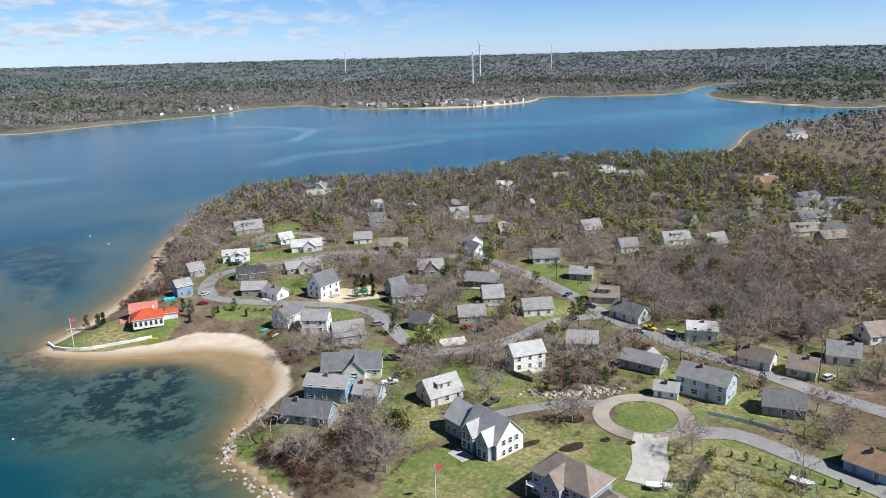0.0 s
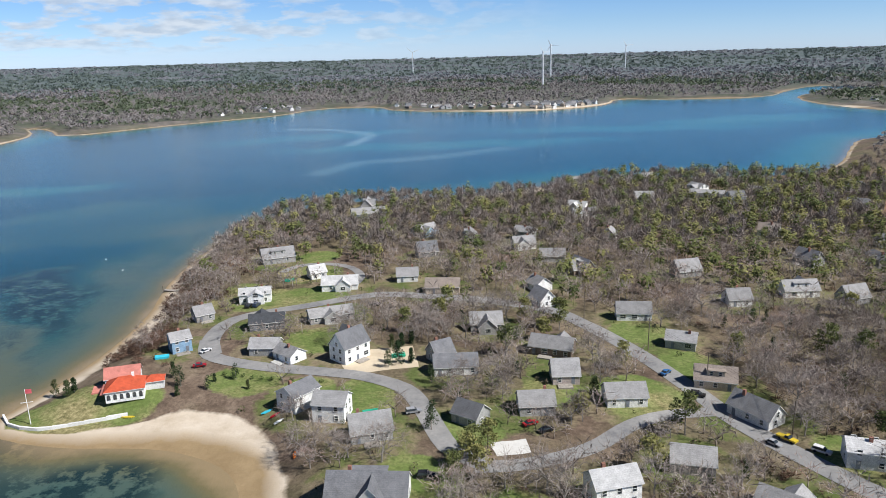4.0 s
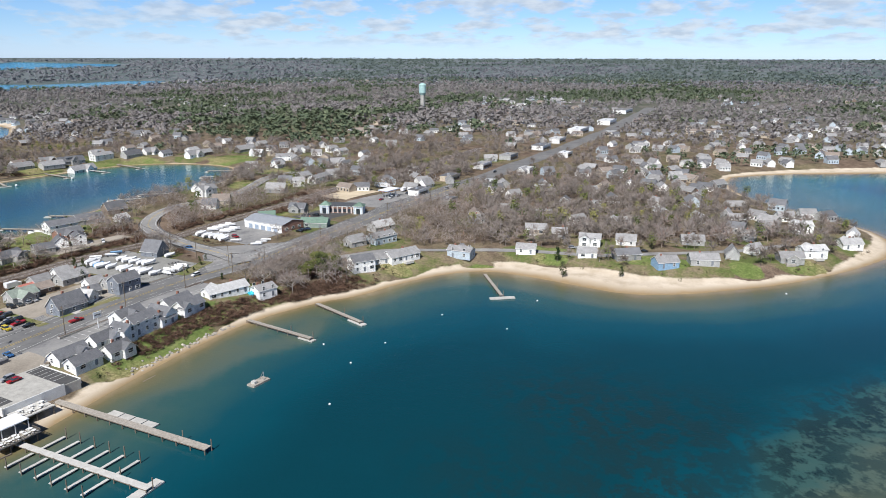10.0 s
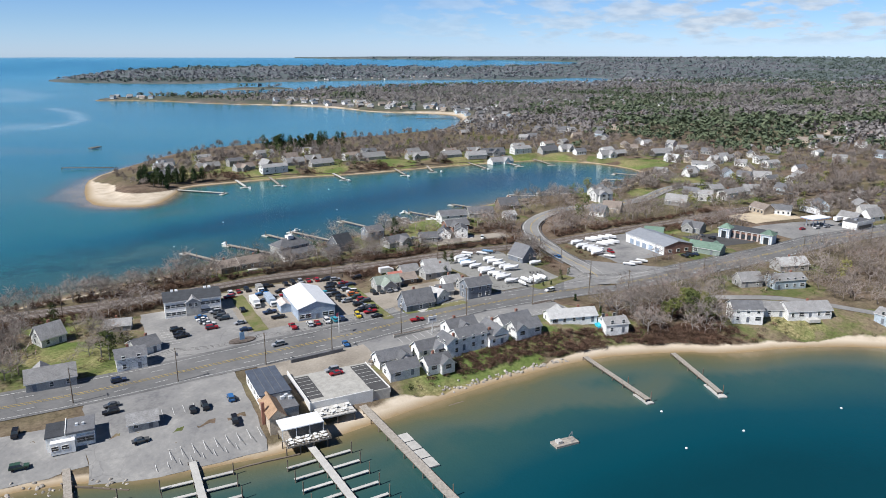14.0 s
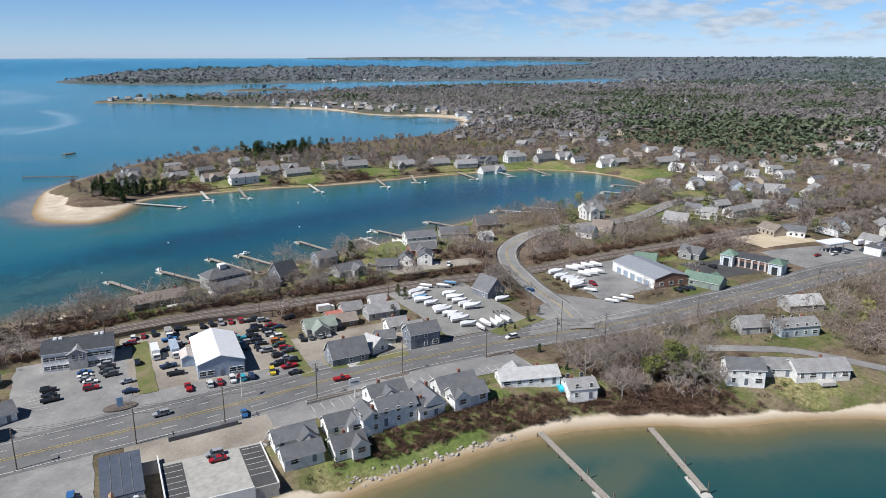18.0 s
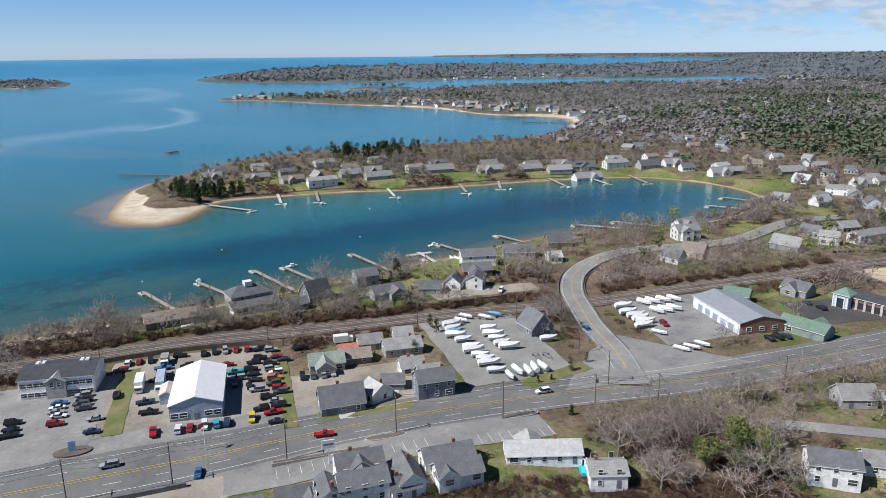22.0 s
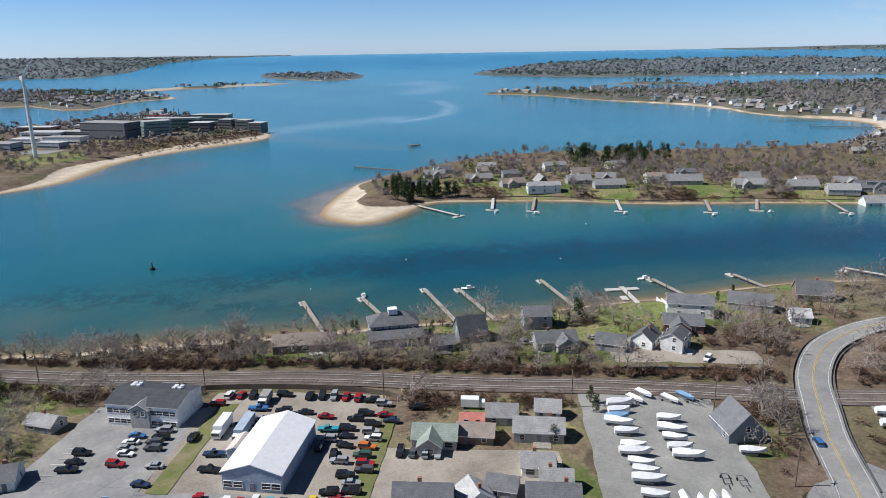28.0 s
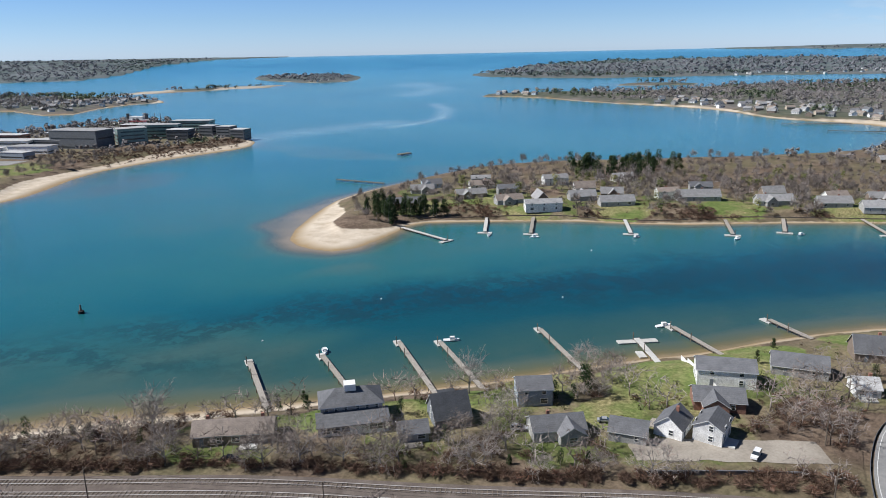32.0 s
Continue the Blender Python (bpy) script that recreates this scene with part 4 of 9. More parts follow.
def plot(name, x, y, turn, lu, lv, mat, label, up=0.10):
    return lot(name, [along((x, y), turn, a * lu / 2, b * lv / 2) for a, b in ((-1, -1), (1, -1), (1, 1), (-1, 1))], mat, label, up)


plot("lot_office", -224, -45, 152, 32, 52, "asphalt", "grey asphalt car park beside an office")
plot("lot_sales", -262, -32, 154, 48, 60, "gravel", "gravel yard full of used cars")
plot("lot_apron", -238, -14, 154, 90, 16, "asphalt", "grey asphalt forecourt", 0.12)
plot("verge_office", -245.5, -42, 62, 42, 5, "grass", "worn grass strip between car parks", 0.22)
plot("verge_yard", -282, -15, 62, 46, 4, "grass", "overgrown strip beside the car yard", 0.22)
plot("verge_front", -291, 12, 150, 26, 5, "grass", "worn grass verge beside the highway", 0.2)
plot("verge_corner", -347, 34, 172, 26, 6, "grass", "worn grass verge at the corner", 0.26)
plot("lot_cottage", -299, 2, 154, 42, 34, "gravel", "sandy gravel yard between cottages")
plot("lot_boats", -350.5, 3, 154, 36, 60, "gravel_grey", "gravel boat storage yard")
plot("lot_marine", -425, 38, 150, 48, 44, "asphalt", "grey asphalt yard with stored boats")
plot("lot_shops", -472, 75, 146, 42, 24, "asphalt_dark", "dark asphalt car park")
plot("lot_gas", -520, 108, 146, 60, 30, "asphalt", "grey asphalt forecourt")
plot("lot_restaurant", -180.3, 3.6, 152, 42, 43, "asphalt", "grey asphalt car park with worn stall lines")
plot("lot_fill", -228, 12, 152, 36, 16, "gravel", "bare pale sandy yard beside the highway", 0.14)
plot("lot_west", -150, -12, 152, 26, 20, "asphalt", "grey asphalt car park")
plot("lot_motel", -279, 30, 153.5, 92, 15, "asphalt", "grey asphalt parking strip", 0.13)
plot("lot_harbour", -391, -37, 156, 46, 10, "gravel", "pale gravel yard beside harbour houses")
plot("lot_newhouse", -40, 285, 15, 24, 18, "sand_fill", "raw sandy building plot")
plot("lot_garage", 3, 231.5, 15, 9, 6.5, "shell_white", "bright white shell apron before a garage")


# ---- houses ----
def mesh_box(name, sx, sy, sz, mat):
    bm = bmesh.new()
    box(bm, -sx / 2, sx / 2, -sy / 2, sy / 2, 0, sz)
    me = bpy.data.meshes.new(name)
    bm.to_mesh(me)
    bm.free()
    me.materials.append(MATS[mat])
    return me


def window_mesh(name, w, h):
    """Frame with sill and sash bar as one ring; faces -y."""
    bm = bmesh.new()
    t = 0.11
    xs, zs = (-w / 2 - t, -w / 2, w / 2, w / 2 + t), (-t, 0, h / 2 - 0.04, h / 2 + 0.04, h, h + t)
    v = {(i, j, k): bm.verts.new((x, (-0.09, 0.05)[k], z)) for i, x in enumerate(xs) for j, z in enumerate(zs) for k in (0, 1)}
    for i in range(3):
        for j in range(5):
            if i == 1 and j in (1, 3):
                continue
            bm.faces.new([v[q] for q in ((i, j, 0), (i + 1, j, 0), (i + 1, j + 1, 0), (i, j + 1, 0))])
    for j0, j1 in ((1, 2), (3, 4)):
        ring = [(1, j0), (2, j0), (2, j1), (1, j1)]
        for (a, b), (c, d) in zip(ring, ring[1:] + ring[:1]):
            bm.faces.new([v[q] for q in ((a, b, 0), (a, b, 1), (c, d, 1), (c, d, 0))])
    ring = [(0, 0), (3, 0), (3, 5), (0, 5)]
    for (a, b), (c, d) in zip(ring, ring[1:] + ring[:1]):
        bm.faces.new([v[q] for q in ((c, d, 0), (c, d, 1), (a, b, 1), (a, b, 0))])
    for q in [q for q in v.values() if not q.link_faces]:
        bm.verts.remove(q)
    me = bpy.data.meshes.new(name)
    bm.to_mesh(me)
    bm.free()
    me.materials.append(MATS["trim"])
    return me


def pane_mesh(w, h):
    bm = bmesh.new()
    box(bm, -w / 2, w / 2, -0.04, 0.04, 0, h)
    me = bpy.data.meshes.new("pane")
    bm.to_mesh(me)
    bm.free()
    me.materials.append(MATS["glass"])
    return me


WIN, WIN_WIDE = window_mesh("window", 1.0, 1.35), window_mesh("window_wide", 1.9, 1.4)
PANE, PANE_WIDE = pane_mesh(1.0, 1.35), pane_mesh(1.9, 1.4)


def glazed(frame_mesh, pane):
    """A far window: frame and glass in one mesh."""
    bm = bmesh.new()
    bm.from_mesh(frame_mesh)
    count = len(bm.faces)
    bm.from_mesh(pane)
    bm.faces.ensure_lookup_table()
    for f in bm.faces[count:]:
        f.material_index = 1
    me = bpy.data.meshes.new("window")
    bm.to_mesh(me)
    bm.free()
    for k in ("trim", "glass"):
        me.materials.append(MATS[k])
    return me


WIN_FAR, WIN_FAR_WIDE = glazed(WIN, PANE), glazed(WIN_WIDE, PANE_WIDE)


def window(parent, m, wide=False, far_off=False):
    if far_off:
        w = part("window", WIN_FAR_WIDE if wide else WIN_FAR, None, parent)
        w.matrix_basis = m
        return w
    w = part("window", WIN_WIDE if wide else WIN, None, parent)
    w.matrix_basis = m
    part("pane", PANE_WIDE if wide else PANE, None, w)
    return w


DOOR = mesh_box("door", 1.0, 0.14, 2.05, "wall_slatewall")
GARAGE_DARK = mesh_box("bay_door", 3.0, 0.12, 2.6, "wall_metalblue")
hrand = random.Random(7)
TINT = dict(slatewall="slate-grey", grayblue="grey-blue", paleblue="pale blue", metalblue="blue-grey metal", brickblue="brick and blue", greenwall="dark green", gray="weathered grey")
RTINT = dict(pale="pale grey", slate="dark slate-grey", redpale="faded red", tanroof="tan", greenroof="green", greenish="grey-green", metal="white metal", metalgray="grey metal", red="orange-red")


SMALL, YARDS = ("metalblue", "brickblue"), []


def roof_mesh(bm, x0, x1, yc, w, eave, high, th=0.2, lo=0.35):
    """One bent slab over a ridge along x; edges take the second material."""
    k = (high - eave) / w
    pts = [(yc - w - lo, eave - k * lo), (yc, high), (yc + w + lo, eave - k * lo), (yc + w + lo, eave - k * lo + th), (yc, high + th), (yc - w - lo, eave - k * lo + th)]
    a, b = [bm.verts.new((x0, py, pz)) for py, pz in pts], [bm.verts.new((x1, py, pz)) for py, pz in pts]
    for i, mi in ((0, 0), (1, 0), (2, 1), (3, 0), (4, 0), (5, 1)):
        bm.faces.new((a[i], a[(i + 1) % 6], b[(i + 1) % 6], b[i])).material_index = mi
    for q in ((0, 1, 4, 5), (1, 2, 3, 4)):
        bm.faces.new([a[i] for i in q[::-1]]).material_index = 1
        bm.faces.new([b[i] for i in q]).material_index = 1


def gable_body(bm, x0, x1, yc, w, eave, high, z0=-0.8):
    prof = [(yc - w, z0), (yc + w, z0), (yc + w, eave), (yc, high - 0.1), (yc - w, eave)]
    a, b = [bm.verts.new((x0, py, pz)) for py, pz in prof], [bm.verts.new((x1, py, pz)) for py, pz in prof]
    bm.faces.new(a[::-1])
    bm.faces.new(b)
    for i in range(5):
        bm.faces.new((a[i], a[(i + 1) % 5], b[(i + 1) % 5], b[i]))


def house(x, y, turn, length, width, high, floors, wall, roof, dense=0.0, wing=None, dormer=0, label=None):
    """A gabled house; its ridge runs along local x. wing: side (-1, 1), place along the ridge, reach of a cross gable."""
    width, high = width * (0.88 if width >= 8 else 0.95), high * 0.96
    if -620 < x < -340 and 140 < y < 390:
        length, width, high = length * 0.8, width * 0.9, high * 0.9
    z = ground_z(x, y)
    remote = y > 345 or y < -110 or x < -400 or (y > 150 and x < -330)
    YARDS.append((x, y, max(length, width)))
    take(x, y, max(length, width) * 0.5 + 3)
    shed = wall in SMALL
    eave = high * 0.72 if shed else {1: min(2.9, high * 0.55), 2: min(5.4, high * 0.68)}[floors]
    top = new("house")
    top.matrix_basis = pose(x, y, z, 0, 0, turn)
    tagged(top, label or "%s %s house with %s gabled roof" % ({1: "low", 2: "two-storey"}[floors], TINT.get(wall, wall) + "-sided", RTINT.get(roof, roof)), "house")
    L, W = length / 2, width / 2
    bm = bmesh.new()
    gable_body(bm, -L, L, 0, W, eave, high)
    part("wall", bm, "wall_" + wall, top)
    bm = bmesh.new()
    roof_mesh(bm, -L - 0.4, L + 0.4, 0, W, eave, high)
    part("roof", bm, ["roof_" + roof, "trim"], top)
    if wing is None and length > 10 and not shed and hrand.random() < 0.45:
        wing = (hrand.choice((-1, 1)), hrand.uniform(-0.5, 0.5) * L, hrand.uniform(1.5, 3.5))
    if wing:
        side, at, reach = wing
        ww, hh = min(W * 0.8, 3.2), high - 0.35
        turned = Matrix.Rotation(radians(90), 4, "Z")
        y0, y1 = sorted((side * (W + reach), 0.0))
        bm = bmesh.new()
        gable_body(bm, y0, y1, -at, ww, eave - 0.05, hh)
        part("wing", bm, "wall_" + wall, top).matrix_basis = turned
        bm = bmesh.new()
        roof_mesh(bm, y0 - (0.35 if side < 0 else 0), y1 + (0.35 if side > 0 else 0), -at, ww, eave - 0.05, hh)
        part("wing_roof", bm, ["roof_" + roof, "trim"], top).matrix_basis = turned
        for f in range(floors):
            window(top, pose(at, side * (W + reach + 0.02), 0.9 + f * 2.7, 0, 0, 0 if side < 0 else 180), True, remote)
    if (dormer or (not shed and floors == 1 and length > 9 and high > 6 and hrand.random() < 0.35)):
        side = dormer or hrand.choice((-1, 1))
        dl = length * 0.22
        bm = bmesh.new()
        zt = eave + (high - eave) * 0.78
        prism(bm, [(-dl, side * W * 0.15), (dl, side * W * 0.15), (dl, side * W * 0.72), (-dl, side * W * 0.72)][::side], eave + (high - eave) * 0.2, zt)
        part("dormer", bm, "wall_" + wall, top)
        bm = bmesh.new()
        prism(bm, [(-dl - 0.25, side * W * 0.05), (dl + 0.25, side * W * 0.05), (dl + 0.25, side * (W * 0.72 + 0.3)), (-dl - 0.25, side * (W * 0.72 + 0.3))][::side], zt, zt + 0.18)
        part("dormer_roof", bm, ["roof_" + roof], top)
        for q in (-0.5, 0.5):
            w = window(top, pose(q * dl, side * (W * 0.72 + 0.02), zt - 1.35, 0, 0, 0 if side < 0 else 180) @ Matrix.Scale(0.8, 4), False, remote)
    if not shed and x > -450 and -100 < y < 400 and hrand.random() < 0.4:
        side, at = hrand.choice((-1, 1)), hrand.uniform(-0.3, 0.3) * L
        y0, y1 = sorted((side * (W + 0.05), side * (W + 2.8)))
        bm = bmesh.new()
        box(bm, at - 2.2, at + 2.2, y0, y1, -0.8, 0.35)
        part("deck", bm, hrand.choice(("dock_wood", "dock_pale")), top)
    if hrand.random() < 0.55 and not shed:
        bm = bmesh.new()
        cx = hrand.uniform(-0.6, 0.6) * L
        box(bm, cx - 0.4, cx + 0.4, 0.3, 1.0, eave, high + 0.9)
        part("chimney", bm, "brickwork", top)
    count = max(2, int((length - 1.0) / (5.6 if remote else 3.1)))
    door_at = hrand.randrange(count)
    for side, rot in ((-1, 0), (1, 180)):
        for f in range(floors):
            for i in range(count):
                px = -L + (i + 0.5) * length / count
                if wing and side == wing[0] and abs(px - wing[1]) < 3.4:
                    continue
                if f == 0 and i == door_at:
                    d = part("door", DOOR, None, top)
                    d.matrix_basis = pose(px, side * (W + 0.03), 0.15, 0, 0, rot)
                    continue
                window(top, pose(px, side * (W + 0.02), 0.9 + f * 2.7, 0, 0, rot), f == 0 and hrand.random() < 0.25, remote)
    for side, rot in () if remote and floors == 1 else ((-1, -90), (1, 90)):
        n_ = 2 if width > 7.5 and floors == 2 else 1
        for f in range(floors):
            for i in range(n_):
                window(top, pose(side * (L + 0.02), (i - (n_ - 1) / 2) * width * 0.4 + (0.8 if n_ == 1 else 0), 0.9 + f * 2.7, 0, 0, rot), False, remote)
        if high - eave > 3.0 and not remote:
            window(top, pose(side * (L + 0.02), 0, eave + 0.15, 0, 0, rot))
    return top


# houses of the wooded neck
house(-110.0, 290.5, 37, 6.5, 8, 7, 2, "blue", "gray")
house(-115.4, 322.5, 40, 6.9, 8, 6, 1, "gray", "gray")
house(-102.1, 345.0, 15, 12.6, 9, 6, 2, "white", "pale")
house(-110.8, 402.8, 27, 15.5, 12, 7, 1, "gray", "gray")
house(-84.8, 378.0, 33, 7.3, 8, 6, 1, "white", "pale")
house(-69.8, 360.0, 9, 15.2, 9, 6, 1, "white", "pale")
house(-86.6, 313.0, 16, 12.5, 9, 5.5, 1, "dark", "dark")
house(-79.2, 289.1, 3, 9.7, 8, 5.5, 1, "gray", "gray")
house(-69.7, 284.4, 146, 8.7, 7, 5, 1, "white", "gray")
house(-64.9, 321.4, 25, 16.4, 9, 5, 1, "gray", "gray")
house(-50.0, 286.7, 53, 10.7, 9, 10.5, 2, "white", "slate")
house(-57.7, 252.8, 57, 9.5, 9, 7.5, 2, "white", "slate")
house(-46.2, 246.0, 176, 9.0, 9, 8, 2, "white", "gray")
house(-33.8, 235.7, 19, 10.7, 9, 7, 1, "gray", "gray")
house(-29.0, 208.3, 1, 18.0, 10, 7, 1, "white", "slate")
house(-33.9, 192.5, 167, 12.6, 9, 7, 2, "blue", "gray")
house(-22.2, 190.8, 163, 7.6, 8, 5.5, 1, "paleblue", "gray")
house(-2.0, 191.6, 30, 10.6, 10, 7, 1, "pink", "pale")
house(25.1, 212.0, 19, 10.8, 8, 8.5, 2, "white", "pale")
house(-19.8, 285.9, 36, 7.0, 8, 7, 1, "gray", "slate")
house(-14.3, 276.9, 8, 13.5, 9, 6, 1, "white", "slate")
house(-7.9, 244.6, 149, 7.9, 8, 6, 1, "gray", "slate")
house(9.7, 251.9, 7, 9.7, 9, 6, 1, "gray", "gray")
house(16.7, 291.1, 162, 13.9, 9, 6, 1, "brown", "gray")
house(-5.9, 313.8, 7, 11.3, 9, 6.5, 1, "gray", "gray")
house(34.8, 258.4, 6, 11.2, 9, 6, 1, "white", "gray")
house(47.8, 323.0, 179, 12.3, 8, 6.5, 1, "white", "gray")
house(59.4, 297.7, 162, 9.5, 8, 5.5, 1, "gray", "gray")
house(62.8, 269.7, 167, 11.5, 8, 6.5, 1, "tan", "brown")
house(68.2, 250.2, 127, 12.7, 8, 6.5, 1, "white", "gray")
house(86.3, 227.8, 167, 9.5, 8, 6.5, 2, "white", "pale")
house(61.4, 206.8, 143, 12.5, 8, 5.5, 1, "gray", "gray")
house(73.9, 188.1, 140, 14.1, 10, 8.5, 2, "paleblue", "gray")
house(62.5, 187.5, 156, 6.5, 5, 4.5, 1, "white", "pale")
house(96.0, 205.6, 139, 9.4, 8, 6, 1, "white", "brown")
house(106.4, 198.3, 147, 7.8, 9, 6, 1, "tan", "brown")
house(90.5, 176.6, 159, 10.3, 9, 6, 1, "gray", "slate")
house(45.9, 225.9, 170, 10.0, 9, 6, 1, "gray", "gray")
house(9.8, 422.1, 16, 11.0, 9, 6.5, 1, "white", "gray")
house(116.3, 351.1, 7, 13.7, 9, 6.5, 1, "white", "gray")
house(89.6, 339.8, 7, 8.9, 9, 6.5, 1, "white", "gray")
house(207.3, 459.7, 132, 16.5, 9, 7, 1, "tan", "tanroof")
house(211.7, 412.9, 4, 14.2, 9, 6.5, 1, "white", "slate")
house(229.7, 410.6, 4, 15.0, 9, 6.5, 1, "white", "slate")
house(180.7, 353.4, 3, 13.1, 9, 6.5, 1, "white", "brown")
house(131.2, 544.1, 158, 21.0, 9, 6, 2, "white", "gray")
house(47.6, 498.0, 9, 13.5, 9, 6, 1, "white", "gray")
house(368.2, 754.3, 28, 29.8, 10, 6, 1, "white", "gray")
house(-83.9, 500.6, 19, 20.8, 11, 6, 1, "gray", "gray")
house(-41.9, 369.6, 8, 9.2, 8, 6, 1, "white", "gray")
house(-24.9, 353.7, 2, 13.9, 9, 6, 1, "tan", "brown")
house(15.6, 339.4, 119, 9.0, 8, 7, 1, "white", "gray")
house(22.9, 400.0, 180, 11.5, 9, 6, 1, "gray", "gray")
house(187.1, 336.7, 7, 12.6, 9, 6, 1, "brown", "brown")
house(199.6, 381.1, 12, 18.4, 9, 6, 1, "gray", "slate")
house(-44.0, 455.2, 47, 13.9, 9, 6, 1, "blue", "gray")
house(97.5, 147.3, 131, 9.4, 9, 6, 1, "blue", "tanroof")
house(122.6, 206.5, 157, 9.2, 9, 6.5, 1, "white", "gray")
house(142.9, 221.5, 10, 13.4, 9, 6.5, 1, "white", "brown")
house(-37.5, 179.0, 164, 13.9, 8, 6, 1, "grayblue", "slate")
house(55.2, 443.8, 68, 6.5, 8, 6, 1, "white", "gray")
# more houses in the woods of the neck
house(15, 358, 120, 8, 9, 6.0, 1, "white", "gray")
house(11, 443, 150, 10, 9, 7.0, 2, "gray", "gray")
house(19, 271, 5, 8, 9, 7.0, 1, "pink", "gray")
house(137, 446, 150, 10, 9, 6.5, 1, "white", "brown")
house(218, 481, 150, 13, 9, 7.5, 1, "tan", "tanroof")
house(220, 429, 20, 14, 9, 7.0, 2, "white", "slate")
house(131, 568, 120, 12, 9, 6.5, 2, "white", "gray")
house(46, 521, 150, 12, 8, 6.0, 1, "white", "pale")
house(50, 608, 20, 12, 9, 7.5, 1, "white", "gray")
house(-89, 525, 95, 14, 8, 7.0, 1, "gray", "gray")
house(390, 797, 20, 18, 9, 6.0, 1, "white", "slate")
house(136, 392, 120, 11, 8, 7.0, 1, "gray", "gray")
house(91, 545, 5, 12, 8, 6.5, 1, "gray", "gray")
house(133, 342, 20, 10, 8, 7.5, 1, "gray", "gray")
house(165, 389, 95, 11, 8, 6.0, 2, "gray", "slate")
house(-18, 443, 95, 10, 9, 6.5, 1, "gray", "gray")
house(-38, 412, 20, 10, 9, 7.5, 1, "gray", "slate")
house(79, 377, 20, 11, 9, 7.5, 1, "gray", "gray")
house(35, 380, 120, 11, 8, 7.5, 1, "brown", "gray")
# buildings along the highway and the town beach
house(-287.2, 5.5, 154, 12.0, 9, 7.5, 1, "slatewall", "slate")
house(-297.8, 7.6, 86, 6.5, 8, 5.5, 1, "white", "pale")
house(-311.0, 17.3, 153, 10.7, 8, 8, 2, "slatewall", "slate")
house(-324.5, -12.4, 152, 12.2, 8, 5.5, 1, "gray", "gray")
house(-320.0, -23.7, 153, 7.9, 7, 5, 1, "gray", "gray")
house(-300.0, -20.0, 152, 10.7, 8, 5.5, 1, "gray", "greenish")
house(-316.5, 1.4, 153, 7.3, 6, 5, 1, "white", "gray")
house(-331.9, -20.7, 150, 6.5, 6, 5, 1, "white", "gray")
house(-316.8, 8.9, 153, 6.9, 5, 5, 1, "gray", "gray")
house(-305.6, 5.6, 142, 6.5, 6, 4.5, 1, "gray", "slate")
house(-371.0, 5.5, 74, 9.5, 10.5, 8.2, 1, "slatewall", "slate")
house(-203.1, -43.6, 172, 8.0, 9, 5, 1, "white", "slate")
house(-310.0, -18.0, 150, 9.0, 7, 4.5, 1, "brown", "brown")
house(-435.1, 73.3, 85, 15.8, 9, 5.5, 1, "greenwall", "greenroof")
house(-452.5, 40.8, 103, 9.6, 8, 5.5, 1, "gray", "greenroof")
house(-477.6, 54.5, 82, 10.5, 9, 6, 1, "gray", "slate")
house(-482.5, -3.5, 85, 9.5, 8, 7, 1, "white", "slate")
house(-498.0, -1.3, 97, 11.0, 9, 7, 1, "tan", "brown")
house(-525.6, -20.8, 149, 12.9, 9, 8, 2, "white", "gray")
house(-582.8, 48.4, 159, 21.4, 9, 7, 2, "white", "gray")
house(-540.8, 25.2, 85, 14.2, 9, 7, 1, "gray", "gray")
house(-612.1, 55.4, 118, 13.5, 9, 7, 1, "gray", "gray")
house(-563.4, 36.5, 103, 8.9, 8, 7, 2, "white", "gray")
house(-676.1, 47.8, 105, 13.0, 9, 7, 1, "white", "gray")
house(-305.3, 61.3, 138, 17.8, 7.6, 4.7, 1, "white", "pale")
house(-311.0, 75.4, 138, 8.5, 7.6, 5.2, 2, "white", "gray")
house(-347.9, 111.4, 121, 10.8, 9, 7.5, 2, "white", "slate")
house(-358.9, 118.6, 121, 8.4, 8, 5, 1, "white", "gray")
house(-364.2, 128.8, 132, 17.1, 9, 5.5, 1, "white", "gray")
house(-397.4, 115.9, 137, 14.5, 9, 6, 2, "paleblue", "gray")
house(-389.9, 102.8, 135, 9.7, 8, 6, 1, "gray", "gray")
house(-427.6, 112.4, 137, 14.5, 9, 6, 1, "gray", "pale")
house(-172.9, -43.9, 153, 13.2, 9, 6, 1, "gray", "gray")
house(-194.0, -36.4, 153, 8.7, 8, 6.5, 2, "white", "slate")
house(-188.7, -75.8, 179, 8.3, 8, 7, 1, "white", "gray")
house(-174.2, 0.1, 149, 7.3, 6, 4, 1, "gray", "gray")
house(-209.8, -68.7, 142, 8.4, 6, 4, 1, "gray", "gray")
house(-417.1, 199.6, 82, 14.2, 8, 6.5, 1, "tan", "gray")
house(-392.3, 225.0, 76, 13.5, 9, 7.5, 2, "white", "gray")
house(-395.2, 244.3, 77, 12.7, 8, 6.5, 1, "white", "gray")
house(-380.0, 190.8, 80, 12.2, 8, 5.5, 1, "white", "gray")
house(-375.5, 157.9, 67, 15.3, 9, 6, 2, "paleblue", "gray")
house(-373.0, 220.0, 88, 11.6, 9, 5.5, 1, "white", "gray")
house(-369.0, 238.5, 101, 15.3, 10, 6, 1, "gray", "slate")
house(-356.3, 254.0, 105, 13.6, 9, 6, 1, "blue", "gray")
house(-360.7, 273.2, 87, 16.8, 10, 6, 1, "gray", "gray")
house(-427.6, 350.3, 94, 12.6, 9, 8, 2, "white", "pale")
house(-379.7, 333.5, 101, 16.5, 9, 7, 2, "white", "pale")
